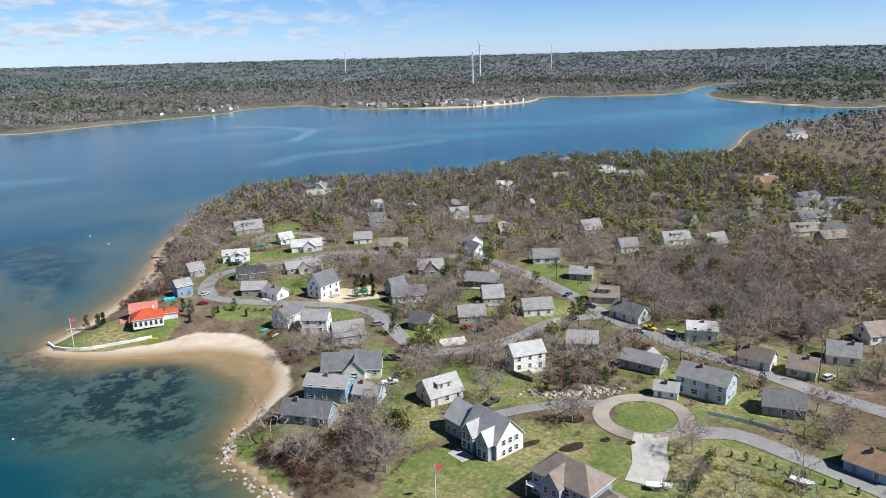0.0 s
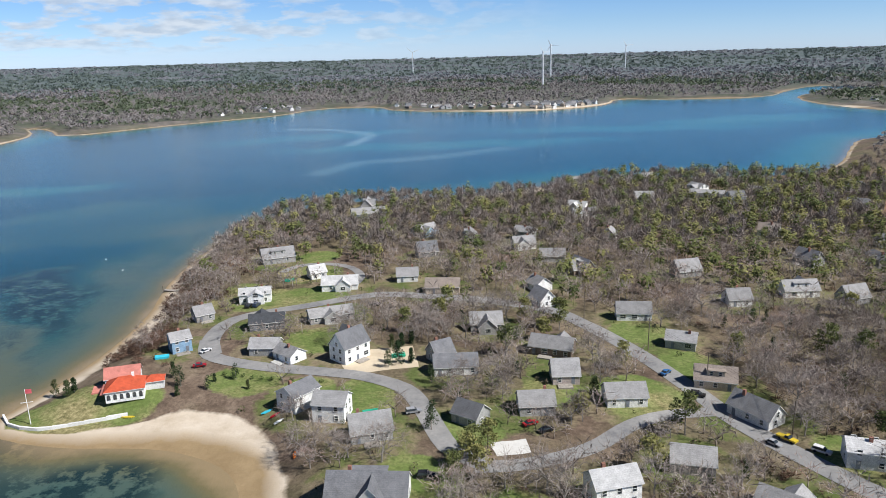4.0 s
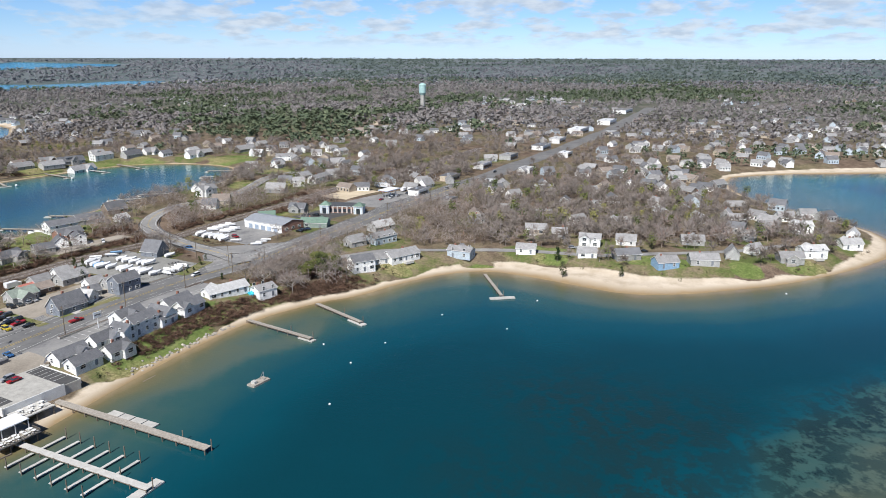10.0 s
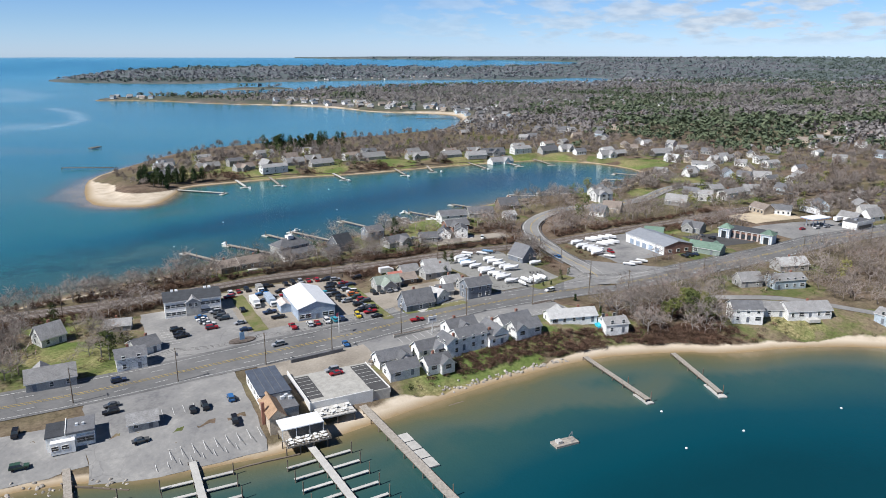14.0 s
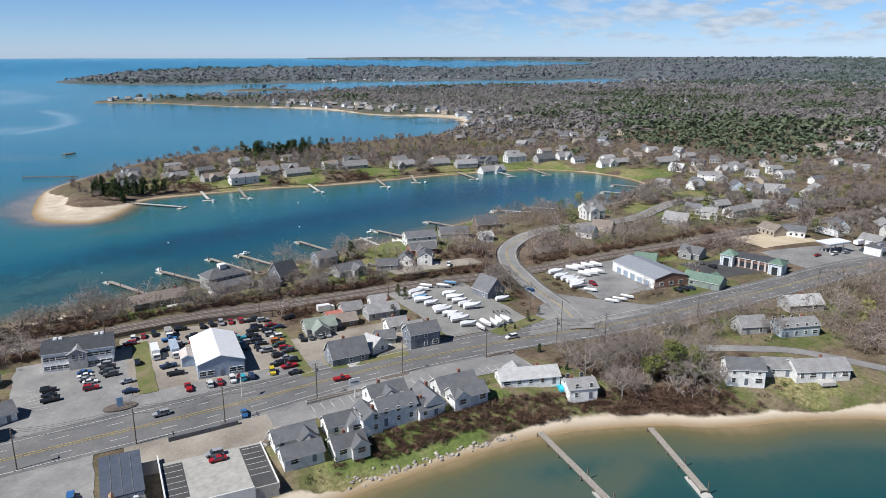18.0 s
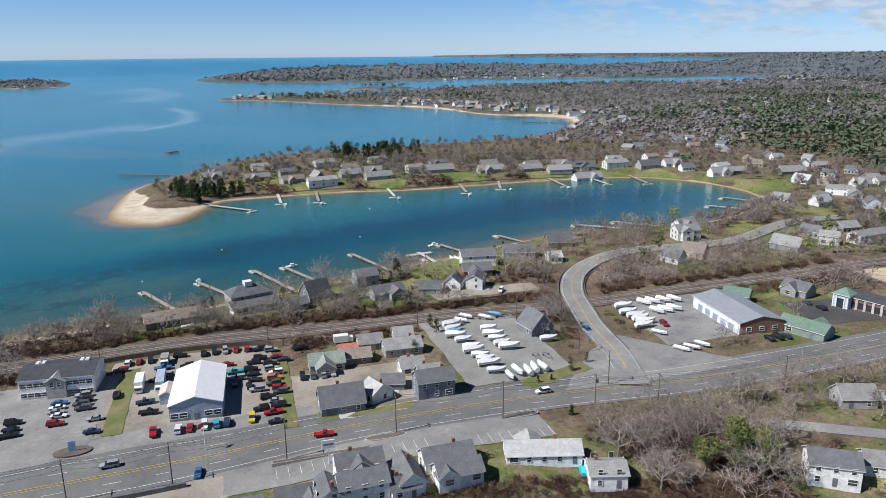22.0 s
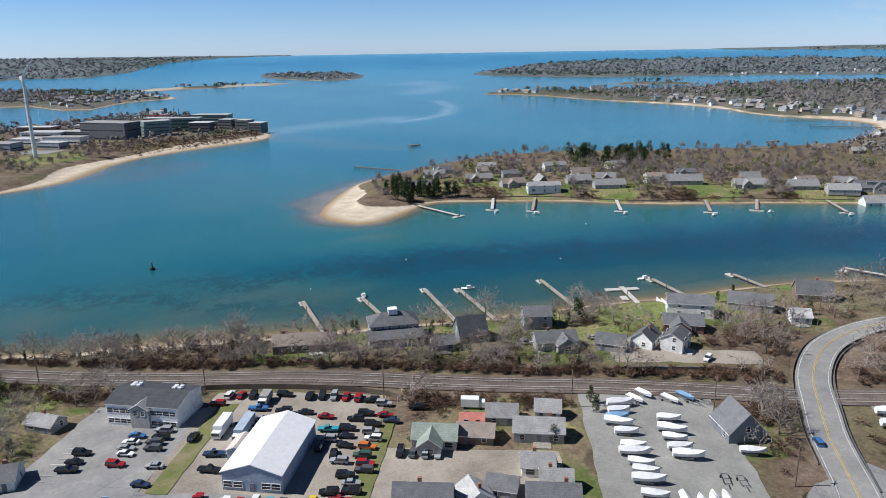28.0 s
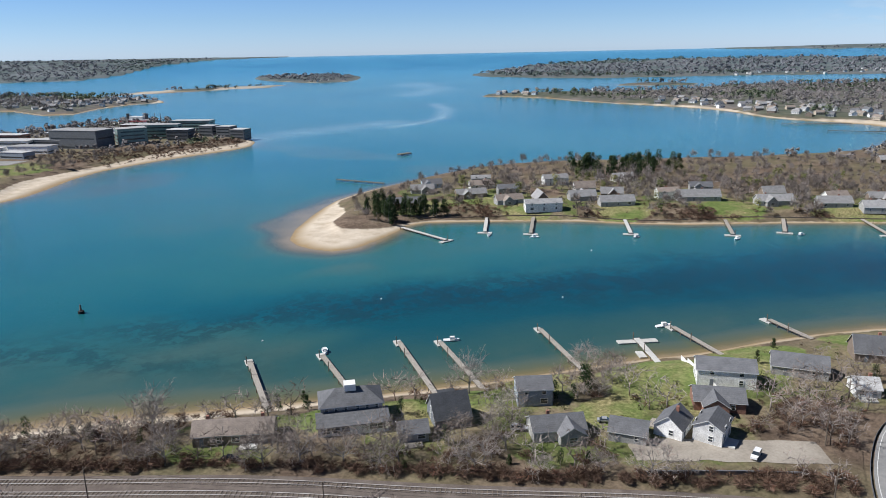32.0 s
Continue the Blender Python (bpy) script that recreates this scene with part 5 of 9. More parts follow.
house(-399.4, 362.6, 96, 14.2, 9, 6, 1, "white", "pale")
house(-369.8, 318.4, 89, 14.3, 9, 6, 1, "gray", "gray")
house(-443.6, 252.2, 99, 12.7, 9, 6, 1, "gray", "gray")
house(-400.4, 280.4, 83, 14.5, 9, 6, 1, "gray", "gray")
house(-549.3, 251.9, 98, 14.1, 9, 6, 1, "white", "gray")
house(-553.3, 219.6, 98, 17.6, 10, 6, 1, "tan", "gray")
house(-442.6, 167.3, 110, 10.9, 9, 6, 1, "gray", "gray")
house(-479.1, 188.5, 90, 12.7, 9, 6, 1, "gray", "gray")
house(-409.6, 211.5, 81, 10.0, 9, 6, 1, "gray", "gray")
# houses round the harbour
house(-312.2, -25.2, 154, 6, 4.5, 3.2, 1, "brown", "redpale")
house(-335.8, -78.7, 172, 9.5, 11, 8.2, 1, "slatewall", "dark", dormer=1)
house(-324, -74.3, 168, 7.4, 7, 4.5, 1, "gray", "slate")
house(-361.5, -79.5, 160, 9.5, 9, 7.5, 2, "grayblue", "slate")
house(-357.8, -61, 165, 13.3, 9, 5.5, 1, "gray", "slate")
house(-373.5, -52, 137, 9.0, 9, 5, 1, "gray", "slate")
house(-385.0, -49.5, 33, 8.5, 8, 6, 1, "white", "slate")
house(-392, -43.5, 33, 8.5, 8, 6.5, 2, "white", "slate")
house(-417, -66.5, 145, 15.9, 10, 7.5, 2, "white", "slate")
house(-405, -56, 147, 13, 10, 5.5, 1, "brick", "slate")
house(-442, -63, 137, 15.2, 10, 6, 1, "gray", "slate")
house(-471, -61, 143, 12.8, 10, 7.5, 1, "brown", "slate")
house(-277.2, -93.3, 166, 8.6, 9, 5.5, 1, "brown", "brown")
house(-286.8, -89.8, 162, 10.9, 9, 5.5, 1, "brown", "brown")
house(-447.9, -46.0, 147, 6.5, 8, 5, 1, "white", "pale")
house(-415.5, -341.3, 166, 23.2, 9, 6, 1, "brown", "slate")
house(-440.8, -377.9, 168, 15.7, 9, 6, 1, "gray", "gray")
house(-464.6, -349.8, 170, 20.1, 9, 6, 1, "brown", "gray")
house(-476.1, -317.6, 172, 17.2, 9, 6, 1, "gray", "brown")
house(-486.8, -293.3, 162, 22.1, 9, 7, 2, "white", "gray")
house(-522.3, -305.9, 165, 17.1, 9, 6.5, 1, "gray", "gray")
house(-532.8, -283.7, 162, 21.3, 9, 6.5, 1, "gray", "gray")
house(-584.2, -271.1, 156, 26.6, 10, 7, 1, "gray", "gray")
house(-618.5, -243.4, 157, 21.8, 10, 6.5, 1, "gray", "gray")
house(-641.1, -220.7, 152, 18.9, 10, 6.5, 1, "gray", "gray")
house(-654.9, -201.4, 147, 19.2, 10, 6.5, 1, "gray", "gray")
house(-484.0, -374.6, 168, 17.0, 9, 6, 1, "white", "brown")
house(-532.5, -356.6, 168, 17.3, 9, 7.5, 2, "white", "gray")
house(-584.4, -349.1, 170, 16.1, 9, 6, 1, "white", "gray")
house(-660.8, -177.9, 158, 24.0, 10, 7, 1, "white", "gray")
house(-702.2, -179.7, 154, 20.0, 10, 7.5, 2, "white", "gray")
house(-717.9, -158.0, 154, 18.8, 10, 7, 1, "gray", "slate")
house(-675.8, -196.1, 147, 23.8, 10, 7, 1, "gray", "slate")
house(-738.7, -148.8, 158, 16.0, 9, 7, 1, "white", "gray")
house(-728.5, -101.0, 152, 18.0, 9, 7, 1, "white", "gray")
house(-769.6, -62.8, 148, 22.1, 9, 7, 1, "gray", "gray")
house(-709.9, -8.3, 112, 15.3, 9, 7, 2, "white", "gray")
# more houses of the town and the far peninsula
house(-372, 291, 165, 10, 8, 7.5, 1, "gray", "gray")
house(-383, 306, 120, 9, 8, 6.5, 1, "white", "gray")
house(-416, 373, 150, 10, 8, 7.0, 1, "white", "pale")
house(-455, 364, 120, 9, 9, 6.0, 2, "white", "pale")
house(-413, 314, 95, 10, 8, 6.0, 1, "gray", "gray")
house(-464, 321, 150, 9, 8, 7.0, 1, "gray", "gray")
house(-569, 286, 165, 10, 9, 7.5, 1, "white", "gray")
house(-577, 222, 5, 12, 8, 6.5, 1, "gray", "slate")
house(-607, 331, 95, 12, 8, 7.5, 2, "white", "gray")
house(-490, 245, 120, 10, 8, 6.0, 2, "gray", "gray")
house(-568, 132, 150, 12, 9, 7.5, 1, "white", "gray")
house(-587, 150, 5, 12, 8, 7.5, 1, "gray", "gray")
house(-704, 187, 95, 12, 8, 6.0, 1, "gray", "gray")
house(-754, 39, 150, 14, 8, 7.0, 2, "white", "gray")
house(-827, 83, 95, 12, 9, 6.5, 2, "gray", "gray")
house(-847, 22, 120, 12, 8, 6.0, 1, "gray", "gray")
house(-750, -7, 150, 13, 9, 7.5, 1, "white", "gray")
house(-505, 228, 165, 10, 9, 6.0, 1, "gray", "slate")
house(-497, 287, 20, 10, 9, 7.5, 1, "white", "gray")
house(-522, 322, 150, 10, 8, 7.0, 2, "gray", "gray")
house(-684, 334, 20, 11, 8, 7.0, 1, "white", "gray")
house(-461, 209, 95, 11, 9, 6.0, 2, "gray", "gray")
house(-454, -394, 170, 14, 9, 6.0, 1, "paleblue", "slate")
house(-492, -393, 160, 14, 8, 6.0, 2, "gray", "gray")
house(-489, -344, 165, 14, 9, 7.0, 2, "gray", "slate")
house(-495, -311, 75, 14, 9, 7.5, 1, "brown", "gray")
house(-538, -328, 165, 14, 9, 7.0, 1, "white", "brown")
house(-545, -306, 150, 14, 8, 6.5, 1, "brown", "gray")
house(-572, -285, 165, 14, 8, 7.0, 2, "white", "brown")
house(-601, -288, 150, 14, 8, 7.5, 2, "gray", "slate")
house(-635, -261, 160, 14, 9, 7.0, 1, "brown", "gray")
house(-656, -232, 165, 14, 8, 6.0, 1, "white", "brown")
house(-675, -217, 150, 14, 9, 6.0, 1, "brown", "gray")
house(-720, -193, 150, 13, 8, 7.5, 2, "white", "gray")
house(-750, -175, 160, 13, 9, 7.5, 2, "white", "brown")
house(-748, -110, 160, 13, 9, 7.5, 2, "white", "pale")
house(-738, -42, 75, 13, 9, 7.0, 1, "white", "pale")
house(-545, -32, 170, 13, 8, 6.5, 1, "white", "gray")
house(-776, 26, 150, 12, 9, 6.5, 2, "white", "gray")
house(-666, -4, 160, 12, 9, 7.0, 1, "white", "pale")
house(-774, -1, 160, 12, 8, 6.0, 1, "white", "gray")
house(-679, 69, 165, 12, 8, 6.0, 1, "white", "pale")
house(-851, 61, 165, 12, 8, 6.5, 2, "white", "pale")
# the motel above the town beach: joined blocks with gables towards the water
for mx, my, mt, ml, mw, mh, mf, gable in ((-242.5, 29.5, 155, 11.0, 6.0, 4.9, 1, None), (-239.0, 36.0, 155, 10.0, 6.0, 4.7, 1, (1, 3.0, 0.4)), (-253.8, 35.2, 155, 9.0, 6.0, 4.9, 1, (-1, 2.8, 1.4)),
                                          (-249.0, 42.0, 155, 8.4, 6.0, 4.8, 1, (-1, 2.2, 1.4)), (-258.4, 40.4, 65, 7.6, 5.6, 6.2, 2, None), (-265.2, 43.6, 155, 10.8, 6.8, 7.0, 2, (1, 0.5, 1.8)),
                                          (-268.8, 37.6, 155, 10.5, 7.4, 7.4, 2, (-1, 0.0, 0.8)), (-275.0, 47.4, 65, 9.6, 6.0, 5.4, 1, None), (-272.4, 49.2, 155, 6.4, 5.0, 4.6, 1, None),
                                          (-286.2, 48.4, 155, 12.0, 6.4, 5.2, 1, None), (-284.2, 54.0, 155, 10.4, 6.4, 5.2, 1, (-1, -3.0, 0.3))):
    house(mx, my, mt, ml, mw, mh, mf, "white", "slate", wing=gable, label="white clapboard motel block with dark slate-grey gabled roof")

# ---- buildings with a shape of their own ----
def hip_roof(bm, x0, x1, y0, y1, eave, high, over=0.5, th=0.2):
    """Four slopes; the ridge runs along the longer side."""
    x0, x1, y0, y1 = x0 - over, x1 + over, y0 - over, y1 + over
    d = min(x1 - x0, y1 - y0) / 2
    if x1 - x0 >= y1 - y0:
        r0, r1 = (x0 + d * 0.9, (y0 + y1) / 2), (x1 - d * 0.9, (y0 + y1) / 2)
    else:
        r0, r1 = ((x0 + x1) / 2, y0 + d * 0.9), ((x0 + x1) / 2, y1 - d * 0.9)
    lo = [bm.verts.new((x, y, eave)) for x, y in ((x0, y0), (x1, y0), (x1, y1), (x0, y1))]
    up_ = [bm.verts.new((v.co.x, v.co.y, eave + th)) for v in lo]
    a, b = bm.verts.new((*r0, high)), bm.verts.new((*r1, high))
    bm.faces.new(lo[::-1])
    for i in range(4):
        bm.faces.new((lo[i], lo[(i + 1) % 4], up_[(i + 1) % 4], up_[i])).material_index = 1
    if x1 - x0 >= y1 - y0:
        for f in ((up_[0], up_[1], b, a), (up_[2], up_[3], a, b), (up_[1], up_[2], b), (up_[3], up_[0], a)):
            bm.faces.new(f)
    else:
        for f in ((up_[1], up_[2], b, a), (up_[3], up_[0], a, b), (up_[0], up_[1], a), (up_[2], up_[3], b)):
            bm.faces.new(f)


def thing(name, x, y, turn, label, category, z=None, room=0.0, group=""):
    ob = new(name)
    ob.matrix_basis = pose(x, y, ground_z(x, y) if z is None else z, 0, 0, turn)
    if room:
        take(x, y, room)
    return tagged(ob, label, category, group)


def boxed(name, parent, mat, *dims, label=""):
    bm = bmesh.new()
    box(bm, *dims)
    return part(name, bm, mat, parent, label)


def face_windows(parent, xs, y, zs, rot=0, wide=False, scale=1.0):
    for px in xs:
        for pz in zs:
            window(parent, pose(px, y, pz, 0, 0, rot) @ Matrix.Scale(scale, 4), wide)


# the red-roofed house on the point
h = thing("house", -111, 258, 22, "white stucco house with orange-red hipped roofs and an arcade", "house", room=13)
h.matrix_basis = h.matrix_basis @ Matrix.Scale(0.88, 4)
boxed("wall", h, "wall_white", -7, 5, -6, 3.5, -0.8, 3.0)
bm = bmesh.new()
hip_roof(bm, -7, 5, -6, 3.5, 3.0, 6.3)
part("roof", bm, ["roof_red", "trim"], h)
boxed("rear_wing", h, "wall_white", -8, 3, 3.5, 10.5, -0.8, 3.8)
bm = bmesh.new()
roof_mesh(bm, -8.5, 3.5, 7, 3.5, 3.8, 6.6)
part("rear_roof", bm, ["roof_redpale", "trim"], h)
boxed("side_wing", h, "wall_white", 5, 11, -1, 3.5, -0.8, 2.6)
bm = bmesh.new()
hip_roof(bm, 5, 11, -1, 3.5, 2.6, 4.4)
part("side_roof", bm, ["roof_red", "trim"], h)
boxed("terrace", h, "roof_redpale", -12.5, -8, 2, 8, -0.6, 0.2, label="red tiled terrace")
boxed("chimney", h, "trim", 1.2, 2.0, -1, -0.2, 4.5, 7.0)
boxed("porch", h, "roof_redpale", -8.6, -7, -5.5, 3, 2.2, 2.45)
for i in range(6):
    bm = bmesh.new()
    pts = [(-0.55, 0)] + [(0.55 * math.cos(k), 1.35 + 0.55 * math.sin(k)) for k in np.linspace(math.pi, 0, 7)] + [(0.55, 0)]
    a = [bm.verts.new((px, -0.06, pz)) for px, pz in pts]
    b = [bm.verts.new((px, 0.06, pz)) for px, pz in pts]
    bm.faces.new(a)
    bm.faces.new(b[::-1])
    for k in range(len(pts)):
        bm.faces.new((a[k], b[k], b[(k + 1) % len(pts)], a[(k + 1) % len(pts)]))
    part("arch_window", bm, "glass", h).matrix_basis = pose(-6 + i * 2.0, -6.02, 0.25)
face_windows(h, (-7.5,), -3, (0.9,), -90)
# the grey-blue gabled house by the long lawn
h = thing("house", 9.6, 166, -51, "grey-blue shingled house with three gables, a patio and a sunlit end painted white", "house", room=13)
for nm, x0, x1, w, e, hi in (("wall", -11, -3, 4.2, 4.2, 8.2), ("main_wall", -3, 9, 4.6, 4.6, 9.6)):
    bm = bmesh.new()
    gable_body(bm, x0, x1, 0, w, e, hi)
    part(nm, bm, "wall_grayblue", h)
    bm = bmesh.new()
    roof_mesh(bm, x0 - 0.35, x1 + 0.35, 0, w, e, hi)
    part("roof", bm, ["roof_pale", "trim"], h)
for at in (0.2, 5.8):
    bm = bmesh.new()
    gable_body(bm, -6.4, 0, -at, 2.1, 4.6, 7.4)
    part("gable", bm, "wall_grayblue", h).matrix_basis = pose(0, 0, 0, 0, 0, 90)
    bm = bmesh.new()
    roof_mesh(bm, -6.7, 0, -at, 2.1, 4.6, 7.4)
    part("gable_roof", bm, ["roof_pale", "trim"], h).matrix_basis = pose(0, 0, 0, 0, 0, 90)
    face_windows(h, (at - 0.9, at + 0.9), -6.42, (0.7, 3.1), 0, False, 1.2)
# sun on the end wall is painted in as a thin white sheet
bm = bmesh.new()
gable_body(bm, 9.0, 9.02, 0, 4.55, 4.55, 9.55)
part("end_wall", bm, "wall_white", h)
for yy in (-2.2, 0, 2.2):
    for zz in (0.9, 3.6):
        window(h, pose(9.05, yy, zz, 0, 0, 90))
face_windows(h, (-9.5, -7, -4.6), -4.22, (0.9,), 0)
boxed("patio", h, "concrete", -2, 4, -11, -7.3, -0.3, 0.12, label="pale paved patio")
# the brown-roofed house with balconies
h = thing("house", 28, 139, -45, "grey shingled house with brown hipped roofs and white balconies", "house", room=13)
boxed("wall", h, "wall_grayblue", -9, 6, -4.5, 4.5, -0.8, 5.6)
bm = bmesh.new()
hip_roof(bm, -9, 6, -4.5, 4.5, 5.6, 9.6)
part("roof", bm, ["roof_brown", "trim"], h)
boxed("garage_wing", h, "wall_grayblue", 6, 15, -6, 3, -0.8, 3.4)
bm = bmesh.new()
hip_roof(bm, 6, 15, -6, 3, 3.4, 6.8)
part("wing_roof", bm, ["roof_brown", "trim"], h)
bm = bmesh.new()
gable_body(bm, -6.5, 0, 2.5, 2.4, 5.6, 8.6)
part("gable", bm, "wall_grayblue", h).matrix_basis = pose(0, 0, 0, 0, 0, 90)
bm = bmesh.new()
roof_mesh(bm, -7, 0, 2.5, 2.4, 5.6, 8.6)
part("gable_roof", bm, ["roof_brown", "trim"], h).matrix_basis = pose(0, 0, 0, 0, 0, 90)
face_windows(h, (-7.8, -5.6, 0.5, 2.5, 4.5), -4.52, (0.8, 3.4), 0, False, 1.15)
face_windows(h, (-3.6, -1.4), -6.52, (0.8, 3.4), 0)
boxed("balcony", h, "trim", -9.2, -4.9, -6.4, -4.5, 2.8, 3.0)
for px in (-9.1, -5.0):
    boxed("post", h, "trim", px - 0.08, px + 0.08, -6.4, -6.24, -0.8, 3.9)
boxed("railing", h, "trim", -9.2, -4.9, -6.42, -6.36, 3.7, 3.85)
# the long office
h = thing("office_building", -236.7, -63.3, 328, "long two-storey white office with a dark roof and arched doors", "office", room=14)
bm = bmesh.new()
gable_body(bm, -10, 10, 0, 6.5, 6.0, 7.6)
part("wall", bm, "wall_white", h)
bm = bmesh.new()
roof_mesh(bm, -10.4, 10.4, 0, 6.5, 6.0, 7.6)
part("roof", bm, ["roof_dark", "trim"], h)
bm = bmesh.new()
gable_body(bm, 0, 7.4, 0.0, 2.6, 5.4, 6.9)
part("porch_gable", bm, "wall_gray", h).matrix_basis = pose(0, 0, 0, 0, 0, 90)
bm = bmesh.new()
roof_mesh(bm, 0, 7.8, 0.0, 2.6, 5.4, 6.9)
part("porch_roof", bm, ["roof_gray", "trim"], h).matrix_basis = pose(0, 0, 0, 0, 0, 90)
face_windows(h, (-8.8, -7, -5.2, -3.5, 3.5, 5.2, 7, 8.8), 6.52, (0.8, 3.7), 180, True, 0.85)
face_windows(h, (-1, 1), 7.42, (3.7,), 180)
for px in (-6, 6):
    for dx, dy in ((-0.8, -0.6), (0.8, -0.6), (-0.8, 0.6), (0.8, 0.6)):
        boxed("roof_unit", h, "metal_white", px + dx - 0.5, px + dx + 0.5, dy - 2.5, dy - 1.6, 7.0, 7.9)
# the white steel shed of the car yard
h = thing("sales_shed", -259.8, -23.6, 60, "blue-grey steel shed with a white metal roof", "shed", room=15)
bm = bmesh.new()
gable_body(bm, -15, 9, 0, 6.8, 4.6, 6.8)
part("wall", bm, "wall_metalblue", h)
bm = bmesh.new()
roof_mesh(bm, -15.3, 9.3, 0, 6.8, 4.6, 6.8)
part("roof", bm, ["roof_metal", "trim"], h)
for py in (-5.5, -3.2, 3.2, 5.5):
    window(h, pose(9.03, py, 1.0, 0, 0, 90), True)
part("door", DOOR, None, h).matrix_basis = pose(9.05, 0, 0.1, 0, 0, 90)
bm = bmesh.new()
gable_body(bm, -9, -2, -8.7, 1.9, 3.0, 3.9)
part("lean_to", bm, "wall_metalblue", h)
bm = bmesh.new()
roof_mesh(bm, -9.2, -1.8, -8.7, 1.9, 3.0, 3.9)
part("lean_to_roof", bm, ["wall_pink", "trim"], h)
# the marine workshop
h = thing("marine_workshop", -432, 50, 58, "long workshop with brick ends and a grey metal roof", "workshop", room=17)
bm = bmesh.new()
gable_body(bm, -15, 15, 0, 8.5, 4.4, 6.4)
part("wall", bm, "wall_white", h)
bm = bmesh.new()
roof_mesh(bm, -15.4, 15.4, 0, 8.5, 4.4, 6.4)
part("roof", bm, ["roof_metalgray", "trim"], h)
bm = bmesh.new()
gable_body(bm, 15, 15.12, 0, 8.45, 4.4, 6.35)
part("end_wall", bm, "wall_brick", h)
for px in (-10, -5, 0, 5, 10):
    part("bay_door", GARAGE_DARK, None, h).matrix_basis = pose(px, -8.55, 0)
for py in (-5, 0, 5):
    window(h, pose(15.15, py, 1.2, 0, 0, 90), True)
# the restaurant on the beach
EAT, EAT_TURN, EAT_Z = (-205.7, 13.3), 332, 4.6
h = thing("restaurant", *EAT, EAT_TURN, "flat-roofed waterfront restaurant with deck, awning and brown shingled porch", "restaurant", z=EAT_Z, room=12)
boxed("wall", h, "wall_white", -4.2, 4.2, -9, 9, -3.0, 3.3)
boxed("roof", h, "roof_navy", -4.5, 4.5, -9.3, 9.3, 3.3, 3.6)
for px in (-2.2, 0.0, 2.2):
    boxed("roof_seam", h, "roof_slate", px - 0.06, px + 0.06, -9.2, 9.2, 3.6, 3.68)
boxed("rear_wing", h, "wall_gray", -4.2, -0.2, 9, 17, -4.0, 2.3)
boxed("wing_roof", h, "roof_slate", -4.4, 0.0, 9.3, 17.2, 2.3, 2.5)
for px, py in ((-2.5, 10.5), (-1.2, 11.4), (-3.2, 12.2)):
    boxed("roof_unit", h, "metal_white", px - 0.5, px + 0.5, py - 0.4, py + 0.4, 2.5, 3.3)
bm = bmesh.new()
gable_body(bm, 8.0, 20.0, -2.3, 2.2, 2.0, 3.9, -4.5)
part("porch", bm, "wall_tan", h).matrix_basis = pose(0, 0, 0, 0, 0, 90)
bm = bmesh.new()
roof_mesh(bm, 7.8, 20.3, -2.3, 2.2, 2.0, 3.9)
part("porch_roof", bm, ["roof_tanroof", "roof_tanroof"], h).matrix_basis = pose(0, 0, 0, 0, 0, 90)
boxed("chimney", h, "brickwork", 4.7, 5.5, 15.0, 15.8, -3.5, 4.6)
boxed("deck", h, "dock_wood", -9, 2.6, 20.2, 30, -2.2, -1.9, label="grey timber dining deck")
boxed("awning", h, "wrap", -8.2, 3.0, 20.4, 26.6, 1.1, 1.35, label="cream canvas awning")
for px in (-8.0, -4.4, -0.8, 2.8):
    boxed("post", h, "trim", px - 0.08, px + 0.08, 26.3, 26.46, -1.9, 1.1)
    for py in (21.5, 25.5, 29.6):
        boxed("pile", h, "pile_wood", px - 0.14, px + 0.14, py - 0.14, py + 0.14, -6.0, -2.2)
for x0, x1, y0, y1 in ((-9, 2.6, 29.9, 30.0), (-9, -8.9, 20.2, 29.9), (2.5, 2.6, 26.8, 29.9)):
    boxed("railing", h, "pile_wood", x0, x1, y0, y1, -1.25, -1.1)
    boxed("lower_rail", h, "pile_wood", x0, x1, y0, y1, -1.65, -1.55)
boxed("side_deck", h, "dock_pale", -19.5, -9.2, 14.0, 20.4, -1.6, -1.3, label="pale side deck below the terrace")
for px in (-19, -14, -9.6):
    boxed("pile", h, "pile_wood", px - 0.14, px + 0.14, 20.0, 20.28, -6.0, -1.8)
boxed("side_rail", h, "pile_wood", -19.5, -9.2, 20.3, 20.4, -0.6, -0.48)
face_windows(h, (-3, 0, 3), -9.02, (0.9,), 0, True)
for py in (-6, -2, 2, 6):
    window(h, pose(4.22, py, 0.9, 0, 0, 90), True)
for i in range(16):
    u, v, dz = (-7.6 + (i % 5) * 2.2, 27.4 + (i // 5) * 1.7, -1.9) if i < 10 else (-18.2 + (i - 10) * 1.65, 16.2 + (i % 2) * 2.4, -1.3)
    t_ = thing("table", *along(EAT, EAT_TURN, u, v), 0, "white covered dining table on a timber deck", "table", z=EAT_Z + dz, group="tables on the deck")
    bm = bmesh.new()
    rod(bm, (0, 0, 0.66), (0, 0, 0.75), 0.6, 0.6, 10)
    part("tabletop", bm, "trim", t_)
    boxed("leg", t_, "steel", -0.06, 0.06, -0.06, 0.06, 0, 0.66)
    for k in range(4):
        a = k * math.pi / 2 + i
        boxed("seat", t_, "trim", 0.95 * math.cos(a) - 0.22, 0.95 * math.cos(a) + 0.22, 0.95 * math.sin(a) - 0.22, 0.95 * math.sin(a) + 0.22, 0.4, 0.47)
